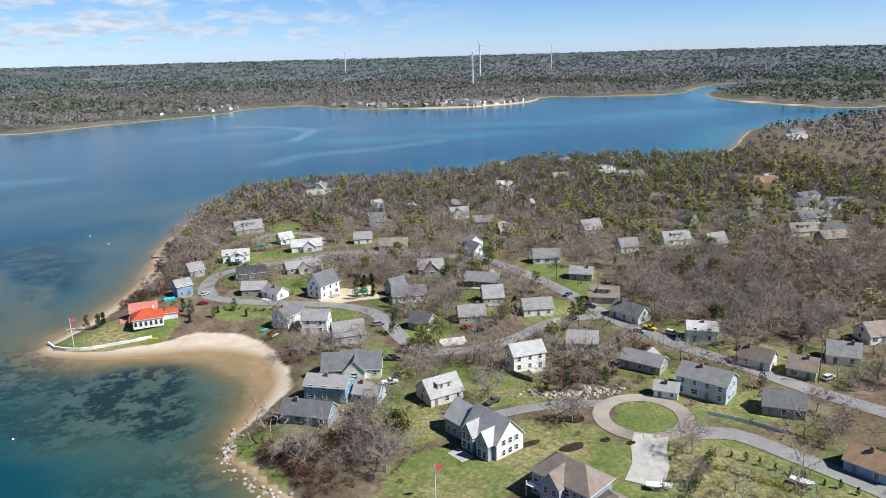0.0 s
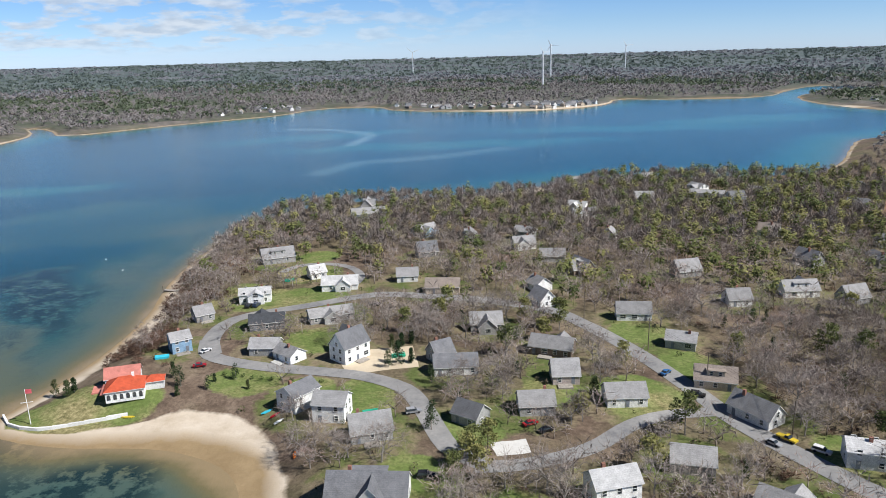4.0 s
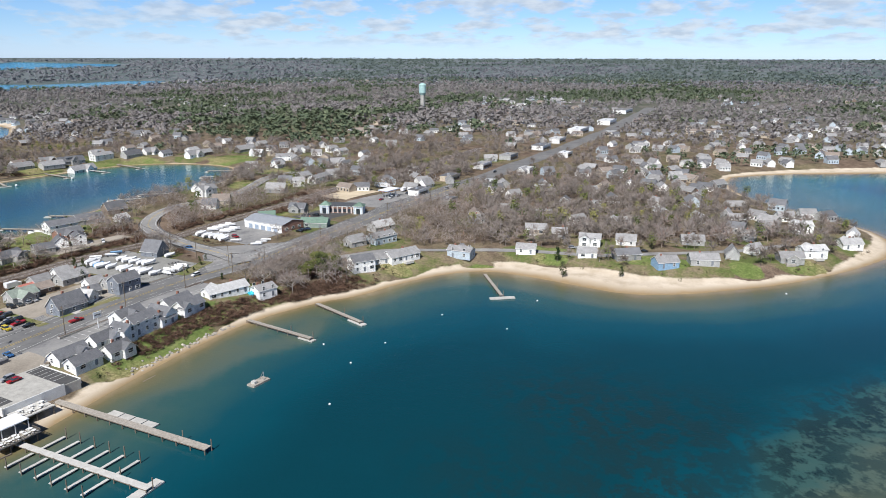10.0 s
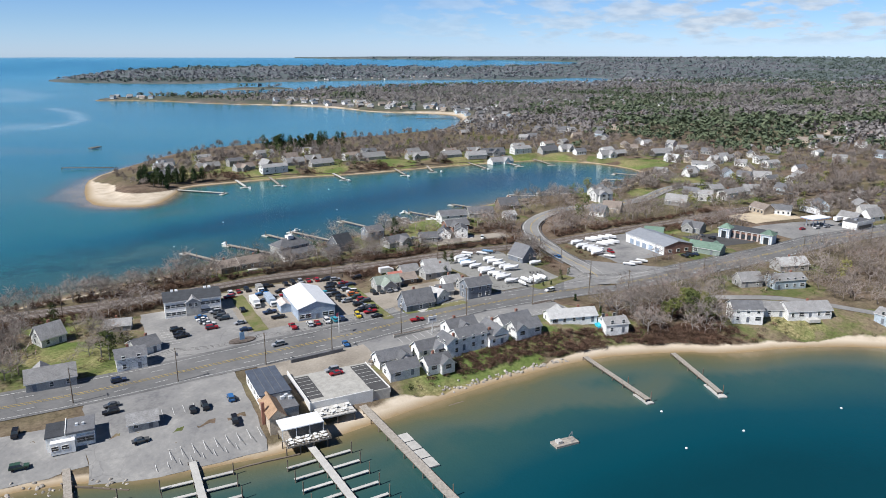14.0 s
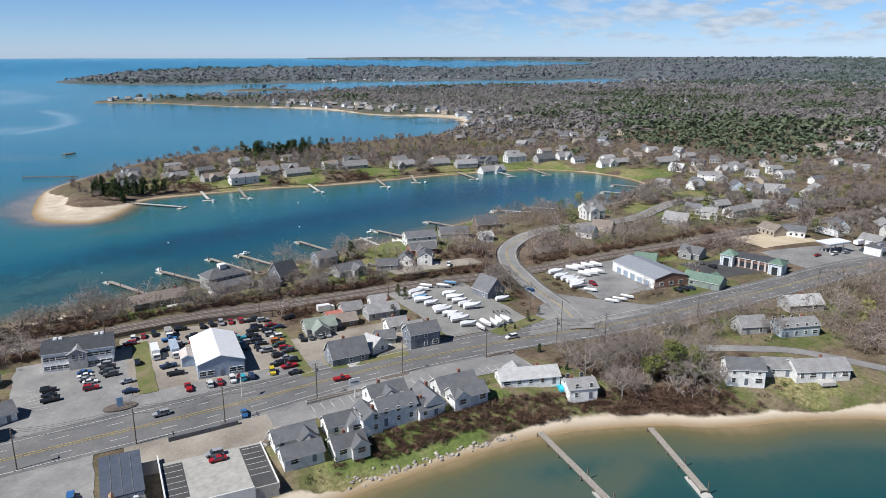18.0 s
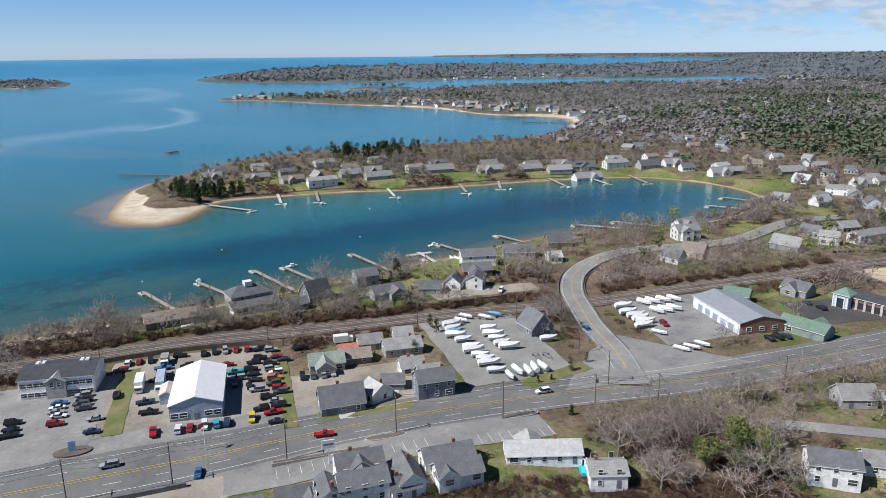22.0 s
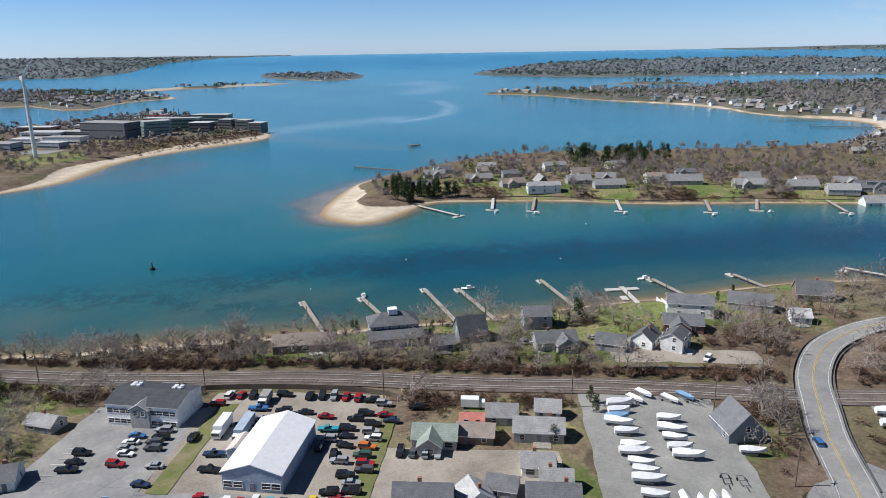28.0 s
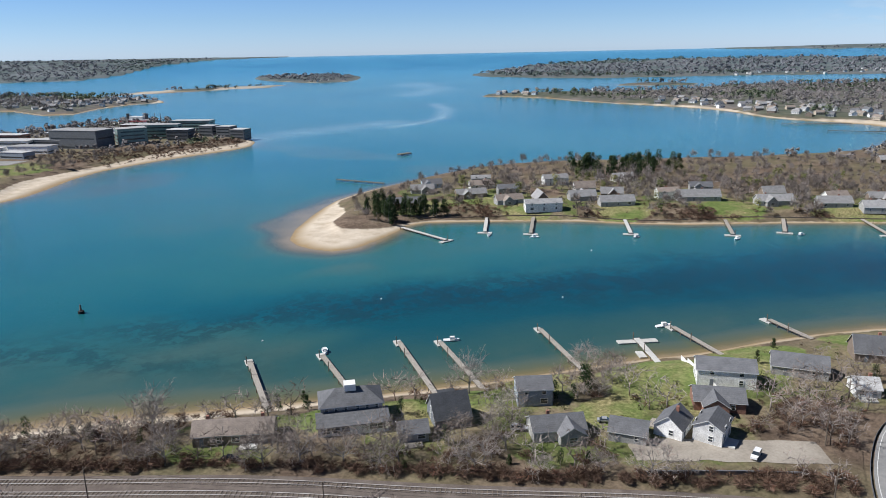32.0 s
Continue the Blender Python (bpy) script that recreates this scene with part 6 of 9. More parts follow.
# raised parking terrace with parapets and two marked dark bays
h = thing("parking_terrace", *EAT, EAT_TURN, "raised pale concrete parking terrace with low white parapets", "terrace", z=EAT_Z)
boxed("slab", h, "concrete", -32.4, -8.4, -6.5, 13.6, -4.6, -0.05)
boxed("parapet", h, "trim", -8.4, -8.1, -9.5, 14.2, -4.6, 0.85)
boxed("front_parapet", h, "trim", -27, -8.4, 13.6, 13.9, -4.6, 0.6)
boxed("end_kerb", h, "trim", -32.6, -32.4, -6.5, 13.6, -1.5, 0.2)
for x0, x1, y0, y1 in ((-13.4, -8.7, -5.2, 10.4), (-32.2, -27.0, -5.6, 13.2)):
    boxed("bay", h, "asphalt_dark", x0, x1, y0, y1, -0.1, -0.03, label="dark asphalt parking bay")
    for k in range(6):
        py = y0 + 1.0 + k * 2.5
        boxed("stall_line", h, "line_white", x0 + 0.3, x1 - 0.3, py - 0.07, py + 0.07, -0.04, -0.02)
for i in range(14):
    r0 = random.Random(i)
    px, py = along(EAT, EAT_TURN, -36.5 + r0.uniform(-2.5, 3.0), -8.5 + r0.uniform(-2.2, 4))
    t_ = thing("crate_stack" if i % 3 else "timber_stack", px, py, r0.uniform(0, 180), "weathered heap of crates and timber in the sandy yard", "stack", group="yard clutter")
    for k in range(3):
        boxed("crate" if i % 3 else "beam", t_, r0.choice(("dock_wood", "pile_wood", "dock_pale", "steel")), -0.9 + 0.2 * k, 0.8 - 0.1 * k, -0.6, 0.5 + 0.1 * k, k * 0.42, k * 0.42 + 0.4)
# flat-roofed shop at the end of the car park
h = thing("corner_shop", -160, -9.5, 150, "flat-roofed white shop with dark stepped roofs", "shop", room=9)
boxed("wall", h, "wall_white", -5.5, 5.5, -4.5, 3.5, -0.8, 3.2)
boxed("high_roof", h, "roof_slate", -1.0, 5.7, -4.7, 3.7, 3.2, 3.75)
boxed("low_roof", h, "roof_dark", -5.7, -1.0, -4.7, 3.7, 3.2, 3.4)
boxed("parapet", h, "trim", -1.15, -0.95, -4.8, 3.8, 3.2, 4.0)
boxed("front_annexe", h, "trim", -4.5, 1.0, -6.3, -4.5, -0.8, 2.4)
boxed("awning", h, "roof_navy", 1.4, 5.4, -5.4, -4.5, 2.2, 2.4)
for px in (1.5, 3.0):
    boxed("roof_unit", h, "metal_white", px - 0.3, px + 0.3, -1.3, -0.7, 3.75, 4.3)
face_windows(h, (2.4, 4.4), -4.52, (0.6,), 0, True)
face_windows(h, (-3.5, -1.2), -6.32, (0.4,), 0, True, 0.8)
# brick office row with green towers
h = thing("brick_row", -478, 84, 82, "brick office row with pale piers, dark roof and green corner towers", "office", room=14)
boxed("wall", h, "wall_brick", -12, 12, -5, 5, -1, 4.2)
bm = bmesh.new()
hip_roof(bm, -12, 12, -5, 5, 4.2, 6.0)
part("roof", bm, ["roof_dark", "trim"], h)
for k in range(7):
    boxed("pier", h, "wall_pink", -9 + k * 3 - 0.45, -9 + k * 3 + 0.45, -5.5, -5.0, -1, 4.0)
    boxed("shopfront", h, "glass", -9 + k * 3 + 0.6, -9 + k * 3 + 2.4, -5.06, -4.9, 0.4, 2.8)
for sx in (-1, 1):
    boxed("tower", h, "wall_paleblue", sx * 11 - 3, sx * 11 + 3, -7.5, -1.5, -1, 4.9)
    boxed("portal", h, "glass", sx * 11 - 1.2, sx * 11 + 1.2, -7.58, -7.4, 0, 3.6)
    for q in (-2.7, -1.5, 1.5, 2.7):
        boxed("column", h, "trim", sx * 11 + q - 0.2, sx * 11 + q + 0.2, -7.8, -7.5, -1, 4.4)
    bm = bmesh.new()
    hip_roof(bm, sx * 11 - 3, sx * 11 + 3, -7.5, -1.5, 4.9, 7.4)
    part("tower_roof", bm, ["roof_greenroof", "trim"], h)
# the big house with the roof lantern
h = thing("house", -312, -88.3, 349, "large grey shingled house with slate roofs, porch and white roof lantern", "house", room=12)
boxed("wall", h, "wall_gray", -8, 8, -6.5, 3, -0.8, 5.4)
bm = bmesh.new()
hip_roof(bm, -8, 8, -6.5, 3, 5.4, 8.6)
part("roof", bm, ["roof_slate", "trim"], h)
boxed("garage_wing", h, "wall_white", -9, 9, 3, 8, -0.8, 2.7)
bm = bmesh.new()
v = [bm.verts.new(c) for c in ((-9.4, 2.9, 4.2), (9.4, 2.9, 4.2), (9.4, 8.5, 2.6), (-9.4, 8.5, 2.6), (-9.4, 2.9, 4.4), (9.4, 2.9, 4.4), (9.4, 8.5, 2.8), (-9.4, 8.5, 2.8))]
for f in ((3, 2, 1, 0), (4, 5, 6, 7), (0, 1, 5, 4), (1, 2, 6, 5), (2, 3, 7, 6), (3, 0, 4, 7)):
    bm.faces.new([v[i] for i in f])
part("porch_roof", bm, ["roof_slate"], h)
boxed("lantern", h, "trim", -1.5, 1.5, -3.2, -0.2, 8.0, 9.8)
face_windows(h, (-6.5, -4, -1.5, 1.5, 4, 6.5), 3.02, (4.3,), 180, False, 0.75)
face_windows(h, (-7, -5, 2, 4.5, 7), 8.02, (0.9,), 180, True)
for px in (-8, -3, 3, 8):
    boxed("post", h, "trim", px - 0.1, px + 0.1, 8.2, 8.4, -0.8, 2.6)

# worn grass round the houses
co = np.zeros(len(ground.data.vertices) * 3)
ground.data.vertices.foreach_get("co", co)
co = co.reshape(-1, 3)
yard = np.zeros(len(co))
for yx, yy, yr in YARDS:
    near = (abs(co[:, 0] - yx) < 40) & (abs(co[:, 1] - yy) < 40)
    yard[near] = np.maximum(yard[near], 1 - ease(np.hypot(co[near, 0] - yx, co[near, 1] - yy), yr * 0.6 + 2, yr * 0.6 + 13))
ground.data.attributes.new("yard", "FLOAT", "POINT").data.foreach_set("value", yard.astype(np.float32))

# ---- far houses, scattered over the settled ground ----
FAR_KINDS = []
for wall, roof, ln, wd, hi in (("white", "gray", 10, 7, 6), ("gray", "gray", 11, 8, 5.8), ("white", "slate", 11, 7, 5.8), ("paleblue", "slate", 10, 8, 7.0), ("tan", "brown", 12, 8, 6), ("gray", "slate", 10, 8, 6), ("brown", "gray", 11, 8, 6)):
    bm = bmesh.new()
    e = hi * 0.55
    gable_body(bm, -ln / 2, ln / 2, 0, wd / 2, e, hi)
    for side in (-1, 1):
        for k in range(4):
            px = -ln / 2 + (k + 0.5) * ln / 4
            box(bm, px - 0.55, px + 0.55, side * wd / 2 - 0.05, side * wd / 2 + 0.05, 0.9, 2.2, 1)
    w_ = bpy.data.meshes.new("house")
    bm.to_mesh(w_)
    bm.free()
    w_.materials.append(MATS["wall_" + wall])
    w_.materials.append(MATS["glass"])
    bm = bmesh.new()
    roof_mesh(bm, -ln / 2 - 0.4, ln / 2 + 0.4, 0, wd / 2, e, hi)
    r_ = bpy.data.meshes.new("roof")
    bm.to_mesh(r_)
    bm.free()
    r_.materials.append(MATS["roof_" + roof])
    r_.materials.append(MATS["trim"])
    FAR_KINDS.append((w_, r_, "distant %s house with %s roof among trees" % (TINT.get(wall, wall), RTINT.get(roof, roof))))
# x, y, reach along x, reach along y, count
HAMLETS = [(-560, 250, 90, 110, 34), (-480, 350, 60, 30, 8), (-760, 560, 60, 160, 60), (-740, 850, 50, 130, 40), (-860, 420, 80, 160, 40), (-620, 60, 60, 60, 10), (-640, 330, 60, 40, 10), (-60, 1440, 150, 40, 44),
           (-440, 1440, 60, 80, 14), (110, 1450, 60, 40, 30), (-1130, -600, 50, 100, 36), (-1100, -850, 60, 120, 36), (-760, -40, 60, 60, 10), (-800, -130, 60, 60, 10), (-700, 20, 40, 40, 6), (240, 430, 60, 90, 6),
           (160, 560, 80, 60, 6), (700, 1330, 60, 60, 8), (-1000, 250, 100, 80, 30), (-950, -1290, 60, 60, 22), (20, -1750, 120, 100, 30), (-120, -1560, 90, 120, 40), (-250, -1640, 60, 60, 14), (-850, -2400, 60, 40, 6), (-1000, 100, 120, 80, 24), (-900, -250, 80, 60, 14),
           (-1444, 308, 120, 90, 60), (-1019, 605, 80, 120, 40), (-2530, -149, 300, 260, 90), (-2700, -600, 260, 240, 90), (-2480, -900, 200, 120, 60), (-2350, -1720, 260, 100, 40), (-1846, -1700, 200, 60, 24), (-1020, -430, 60, 40, 14),
           (-1280, -1330, 90, 30, 12), (-2589, 604, 200, 120, 50), (-1400, -380, 160, 120, 24), (-1450, 900, 200, 200, 30)]
frand = random.Random(17)
rest = []
kept = 0
for hx, hy, rx, ry, cnt in HAMLETS:
    for _ in range(cnt):
        for _ in range(12):
            x, y = hx + frand.uniform(-1.3, 1.3) * rx, hy + frand.uniform(-1.3, 1.3) * ry
            if inland(x, y) > 14 and not is_taken(x, y):
                break
        else:
            continue
        w_, r_, text = frand.choice(FAR_KINDS)
        m_ = pose(x, y, ground_z(x, y), 0, 0, frand.choice((0, 30, 60, 90, 120, 150)) + frand.uniform(-8, 8))
        take(x, y, 8)
        if hx > -650 and -300 < hy < 700 and kept < 110:
            kept += 1
            ob = new("house", w_)
            ob.matrix_basis = m_
            new("roof", r_).parent = ob
            tagged(ob, text, "house", "houses among the trees")
        else:
            rest.append((m_, w_, r_))
# the furthest ones are too small to tell apart
bm = bmesh.new()
slots = []
for m_, w_, r_ in rest:
    for me in (w_, r_):
        n0, f0 = len(bm.verts), len(bm.faces)
        bm.from_mesh(me)
        bm.verts.ensure_lookup_table()
        bm.faces.ensure_lookup_table()
        for v in bm.verts[n0:]:
            v.co = m_ @ v.co
        for f in bm.faces[f0:]:
            mat = me.materials[f.material_index].name
            if mat not in slots:
                slots.append(mat)
            f.material_index = slots.index(mat)
tagged(part("far_houses", bm, slots), "distant white and grey houses along the far shores", "houses", kind="stuff")
# shops strung along the highway
for x, y, w_, d_, hi, wall in ((-540, 128, 24, 12, 5, "white"), (-575, 180, 20, 12, 5, "gray"), (-600, 150, 26, 14, 5, "tan"), (-640, 215, 22, 14, 5, "white"), (-665, 178, 30, 14, 5, "white"), (-720, 205, 30, 16, 5.5, "gray"),
                               (-740, 262, 24, 14, 5, "white"), (-800, 245, 40, 18, 6, "white"), (-860, 270, 36, 18, 6, "white"), (-930, 345, 30, 18, 6, "tan"), (-960, 310, 60, 24, 7, "white"), (-1080, 370, 60, 26, 7, "white"),
                               (-505, 150, 18, 10, 4.5, "gray"), (-1250, 430, 80, 30, 7, "white")):
    w_, d_, hi = w_ * 0.66, d_ * 0.7, hi * 0.85
    h = thing("shop", x, y, 155, "low flat-roofed %s roadside shop" % wall, "shop", room=max(w_, d_) / 2 + 4, group="shops along the highway")
    boxed("wall", h, "wall_" + wall, -w_ / 2, w_ / 2, -d_ / 2, d_ / 2, -1, hi)
    boxed("roof", h, frand.choice(("roof_gray", "roof_pale", "roof_slate", "roof_metal")), -w_ / 2 - 0.2, w_ / 2 + 0.2, -d_ / 2 - 0.2, d_ / 2 + 0.2, hi, hi + 0.35)
    boxed("roof_unit", h, "roof_metalgray", -w_ * 0.2, -w_ * 0.2 + 1.8, -0.8, 0.8, hi + 0.3, hi + 1.3)
    boxed("parapet", h, "wall_" + wall, -w_ / 2 - 0.3, w_ / 2 + 0.3, -d_ / 2 - 0.45, -d_ / 2 - 0.2, hi - 0.8, hi + 0.8)
    boxed("shopfront", h, "glass", -w_ * 0.4, w_ * 0.4, -d_ / 2 - 0.08, -d_ / 2 + 0.05, 0.6, 2.6)

plot("lot_sandy", -536, 80, 150, 40, 22, "sand_fill", "bare sandy yard behind the filling station", 0.12)
h = thing("filling_station", -528, 108, 150, "filling station canopy with blue and orange fascia", "filling station", room=9)
for px in (-4.5, 4.5):
    for py in (-2.2, 2.2):
        boxed("column", h, "trim", px - 0.2, px + 0.2, py - 0.2, py + 0.2, -0.5, 4.6)
boxed("canopy", h, "trim", -7.5, 7.5, -4.2, 4.2, 4.6, 5.4)
boxed("fascia", h, "wrap_blue", -7.6, 7.6, -4.3, 4.3, 4.75, 5.1)
boxed("stripe", h, "car_orange", -7.65, 7.65, -4.35, 4.35, 4.62, 4.75)
for px in (-4.5, 4.5):
    boxed("pump", h, "wall_gray", px - 0.4, px + 0.4, -0.3, 0.3, 0, 1.7)
for x, y, ln, hi in ((-564, 100, 14, 3.9), (-552, 117, 7, 3.0), (-553, 122, 7, 3.1), (-552, 127, 7, 3.0)):
    h = thing("parked_trailer" if ln > 10 else "box_truck", x, y, 62 if ln > 10 else 152, "long white trailer parked in a yard" if ln > 10 else "white box truck parked in a row", "truck", group="parked trucks")
    boxed("body", h, "boat_white", -ln / 2, ln / 2 - (0 if ln > 10 else 1.7), -1.25, 1.25, 1.0, hi)
    boxed("chassis", h, "steel", -ln / 2 + 0.3, ln / 2 - 0.2, -0.5, 0.5, 0.6, 1.0)
    if ln < 10:
        boxed("cab", h, "trim", ln / 2 - 1.6, ln / 2, -1.1, 1.1, 0.6, 2.3)

# ---- campus on the far island ----
def slab_block(x, y, turn, w_, d_, hi, mat, floors, label):
    h = thing("campus_building", x, y, turn, label, "building", room=max(w_, d_) / 2 + 4, group="campus buildings")
    boxed("wall", h, mat, -w_ / 2, w_ / 2, -d_ / 2, d_ / 2, -1, hi)
    boxed("roof", h, "roof_pale", -w_ / 2 - 0.3, w_ / 2 + 0.3, -d_ / 2 - 0.3, d_ / 2 + 0.3, hi, hi + 0.5)
    for f in range(floors):
        z0 = 1.2 + f * (hi - 1) / floors
        for s_ in (-1, 1):
            boxed("window_band", h, "glass", -w_ * 0.46, w_ * 0.46, s_ * d_ / 2 - 0.08, s_ * d_ / 2 + 0.08, z0, z0 + 1.3)
        boxed("end_band", h, "glass", w_ / 2 - 0.08, w_ / 2 + 0.08, -d_ * 0.4, d_ * 0.4, z0, z0 + 1.3)
    return h


for cx, cy, ct, cw, cd, ch, cm, cf in ((-225, -830, 150, 40, 18, 10, "wall_tan", 2), (-250, -850, 150, 44, 16, 12, "wall_white", 3), (-175, -810, 140, 36, 18, 8, "wall_dark", 2), (-120, -780, 150, 30, 16, 6, "wall_white", 1),
                                       (-100, -740, 150, 40, 20, 7, "wall_grayblue", 1), (-205, -910, 150, 40, 16, 9, "wall_dark", 2), (-270, -900, 150, 60, 16, 12, "wall_brick", 3), (-120, -890, 150, 46, 18, 8, "wall_brick", 2)):
    slab_block(cx, cy, ct, cw, cd, ch, cm, cf, "flat-roofed %s campus building among others" % TINT.get(cm[5:], cm[5:]))
slab_block(-205, -790, 140, 62, 26, 19, "wall_dark", 2, "large dark-clad campus hall with pale roof")
slab_block(-254, -790, 100, 22, 30, 17, "glass_green", 4, "green-glazed campus block beside the hall")
slab_block(-285, -830, 160, 46, 16, 16, "glass_green", 4, "green-glazed four-storey campus dormitory")
slab_block(-306, -800, 150, 26, 18, 12, "wall_dark", 3, "low brown-clad campus block")
slab_block(-325, -880, 150, 50, 16, 15, "glass_green", 4, "long green-glazed campus dormitory")
slab_block(-340, -830, 140, 18, 16, 12, "wall_dark", 3, "dark three-storey campus dormitory block")
slab_block(-358, -815, 140, 18, 16, 12, "wall_dark", 3, "dark three-storey campus dormitory block")
slab_block(-372, -800, 140, 18, 16, 11, "wall_dark", 3, "dark three-storey campus dormitory block")
slab_block(-160, -770, 150, 44, 18, 7, "wall_white", 1, "low white campus workshop")
slab_block(-135, -830, 150, 50, 24, 8, "wall_white", 2, "low white campus hall")
slab_block(-150, -735, 140, 30, 14, 6, "wall_grayblue", 1, "low grey campus workshop")
slab_block(-190, -870, 150, 60, 18, 9, "wall_tan", 2, "long low tan campus hall")
plot("lot_campus", -140, -700, 150, 40, 30, "asphalt", "grey campus car park")
h = thing("training_ship", -262, -1050, 150, "white training ship with red stripes and dark funnels", "ship", z=0.0)
bm = bmesh.new()
prism(bm, [(-40, 0), (-35, -6), (32, -6), (42, 0), (32, 6), (-35, 6)], -1, 6)
part("hull", bm, "trim", h)
boxed("deckhouse", h, "trim", -26, 18, -5, 5, 6, 11)
boxed("bridge", h, "trim", -12, 8, -4.5, 4.5, 11, 15)
boxed("stripe", h, "ship_red", -27, 19, -5.2, 5.2, 8, 9.4)
boxed("hull_stripe", h, "ship_red", -34, 30, -6.2, 6.2, 3, 4.6)
for px in (-16, 12):
    boxed("funnel", h, "roof_dark", px - 1.5, px + 1.5, -1.5, 1.5, 11, 19)
for px in (25, 33):
    boxed("crane", h, "steel", px - 0.4, px + 0.4, -0.4, 0.4, 6, 19)
# wind turbine on the island, and three beyond the bay
def turbine(x, y, high, reach, turn, z=None):
    h = thing("wind_turbine", x, y, turn, "white three-bladed wind turbine", "wind turbine", z=z, group="wind turbines")
    bm = bmesh.new()
    rod(bm, (0, 0, -3), (0, 0, high), high * 0.028, high * 0.016, 10)
    part("tower", bm, "metal_white", h)
    boxed("nacelle", h, "metal_white", -high * 0.02, high * 0.02, -high * 0.05, high * 0.04, high - high * 0.015, high + high * 0.025)
    for k in range(3):
        bm = bmesh.new()
        a = radians(90 + 120 * k + x % 60)
        d = Vector((math.cos(a), 0, math.sin(a)))
        s = Vector((-math.sin(a), 0, math.cos(a)))
        c = Vector((0, -high * 0.055, high))
        pts = [c + s * reach * 0.03, c + d * reach * 0.25 + s * reach * 0.055, c + d * reach, c + d * reach * 0.2 - s * reach * 0.03]
        lo, hi = [bm.verts.new(q) for q in pts], [bm.verts.new(q + Vector((0, -reach * 0.012, 0))) for q in pts]
        bm.faces.new(lo[::-1])
        bm.faces.new(hi)
        for i in range(4):
            bm.faces.new((lo[i], lo[(i + 1) % 4], hi[(i + 1) % 4], hi[i]))
        part("blade", bm, "metal_white", h)
    return h


turbine(-143, -650, 73, 24, 30)
turbine(-429, 3455, 94, 40, 10)
turbine(95, 2052, 92, 22, 20)
turbine(147, 2614, 108, 28, -10)
turbine(515, 3392, 98, 34, 15)
# water tower
h = thing("water_tower", -1226, 99, 0, "pale teal cylindrical water tower above the woods", "water tower")
bm = bmesh.new()
zt = 55 - ground_z(-1226, 99)
rod(bm, (0, 0, zt - 13), (0, 0, zt), 5.6, 5.9, 24)
rod(bm, (0, 0, zt - 16.5), (0, 0, zt - 13), 3.6, 5.6, 24)
part("tank", bm, "tower_teal", h)
bm = bmesh.new()
rod(bm, (0, 0, -2), (0, 0, zt - 16.3), 3.4, 3.4, 16)
part("shaft", bm, "concrete", h)
bm = bmesh.new()
rod(bm, (0, 0, zt), (0, 0, zt + 2.2), 5.9, 2.4, 24)
part("dome", bm, "tower_teal", h)

# ---- trees ----
trand = random.Random(11)


def leafage(name, stops, joined=False):
    m, n, l, b = nodes_of(name, 0.9, 0, 0.12)
    isl = n.new("ShaderNodeNewGeometry").outputs["Random Per Island"]
    tree = attr(n, "tint").outputs["Fac"] if joined else n.new("ShaderNodeObjectInfo").outputs["Random"]
    f = calc(n, l, "ADD", calc(n, l, "MULTIPLY", isl, 0.3), calc(n, l, "MULTIPLY", tree, 0.7))
    c = ramp(n, l, f, stops).outputs["Color"]
    l.new(c, b.inputs["Base Color"])
    return m


TWIG = [(0.08, (0.15, 0.122, 0.104)), (0.42, (0.26, 0.219, 0.192)), (0.8, (0.38, 0.335, 0.302)), (0.97, (0.33, 0.205, 0.165))]
NEEDLE = [(0.1, (0.07, 0.092, 0.034)), (0.5, (0.15, 0.165, 0.058)), (0.9, (0.27, 0.255, 0.095))]
BRUSH = [(0.1, (0.062, 0.039, 0.028)), (0.5, (0.128, 0.081, 0.057)), (0.8, (0.207, 0.139, 0.102)), (0.97, (0.202, 0.092, 0.059))]
leafage("twigs", TWIG)
leafage("needles", NEEDLE)
leafage("cedar", [(0.1, (0.022, 0.042, 0.018)), (0.6, (0.045, 0.07, 0.028)), (0.95, (0.08, 0.085, 0.035))])
leafage("hedge", [(0.1, (0.03, 0.055, 0.018)), (0.6, (0.06, 0.09, 0.03)), (0.95, (0.10, 0.12, 0.04))])
leafage("gold", [(0.1, (0.16, 0.13, 0.03)), (0.6, (0.30, 0.23, 0.05)), (0.95, (0.36, 0.28, 0.08))])
leafage("wood_twigs", TWIG, True)
leafage("wood_needles", NEEDLE, True)
leafage("scrub", BRUSH, True)
leafage("mid_twigs", [(0.1, (0.15, 0.125, 0.108)), (0.45, (0.225, 0.194, 0.172)), (0.8, (0.30, 0.265, 0.24)), (0.97, (0.26, 0.175, 0.14))], True)
# crowns far off: haze painted in, paler and bluer than the near ramps
leafage("far_haze_twigs", [(0.1, (0.185, 0.172, 0.167)), (0.45, (0.215, 0.201, 0.196)), (0.8, (0.255, 0.24, 0.235)), (0.97, (0.24, 0.19, 0.175))], True)
leafage("far_haze_needles", [(0.1, (0.078, 0.104, 0.066)), (0.5, (0.105, 0.134, 0.082)), (0.9, (0.145, 0.168, 0.102))], True)
leafage("horizon_haze_needles", [(0.1, (0.092, 0.122, 0.11)), (0.5, (0.112, 0.142, 0.126)), (0.9, (0.142, 0.168, 0.15))], True)
leafage("horizon_haze_twigs", [(0.1, (0.17, 0.178, 0.198)), (0.5, (0.198, 0.204, 0.224)), (0.9, (0.23, 0.234, 0.254))], True)
leafage("garden", [(0.1, (0.05, 0.07, 0.025)), (0.4, (0.09, 0.10, 0.04)), (0.6, (0.16, 0.125, 0.085)), (0.9, (0.24, 0.18, 0.13))], True)


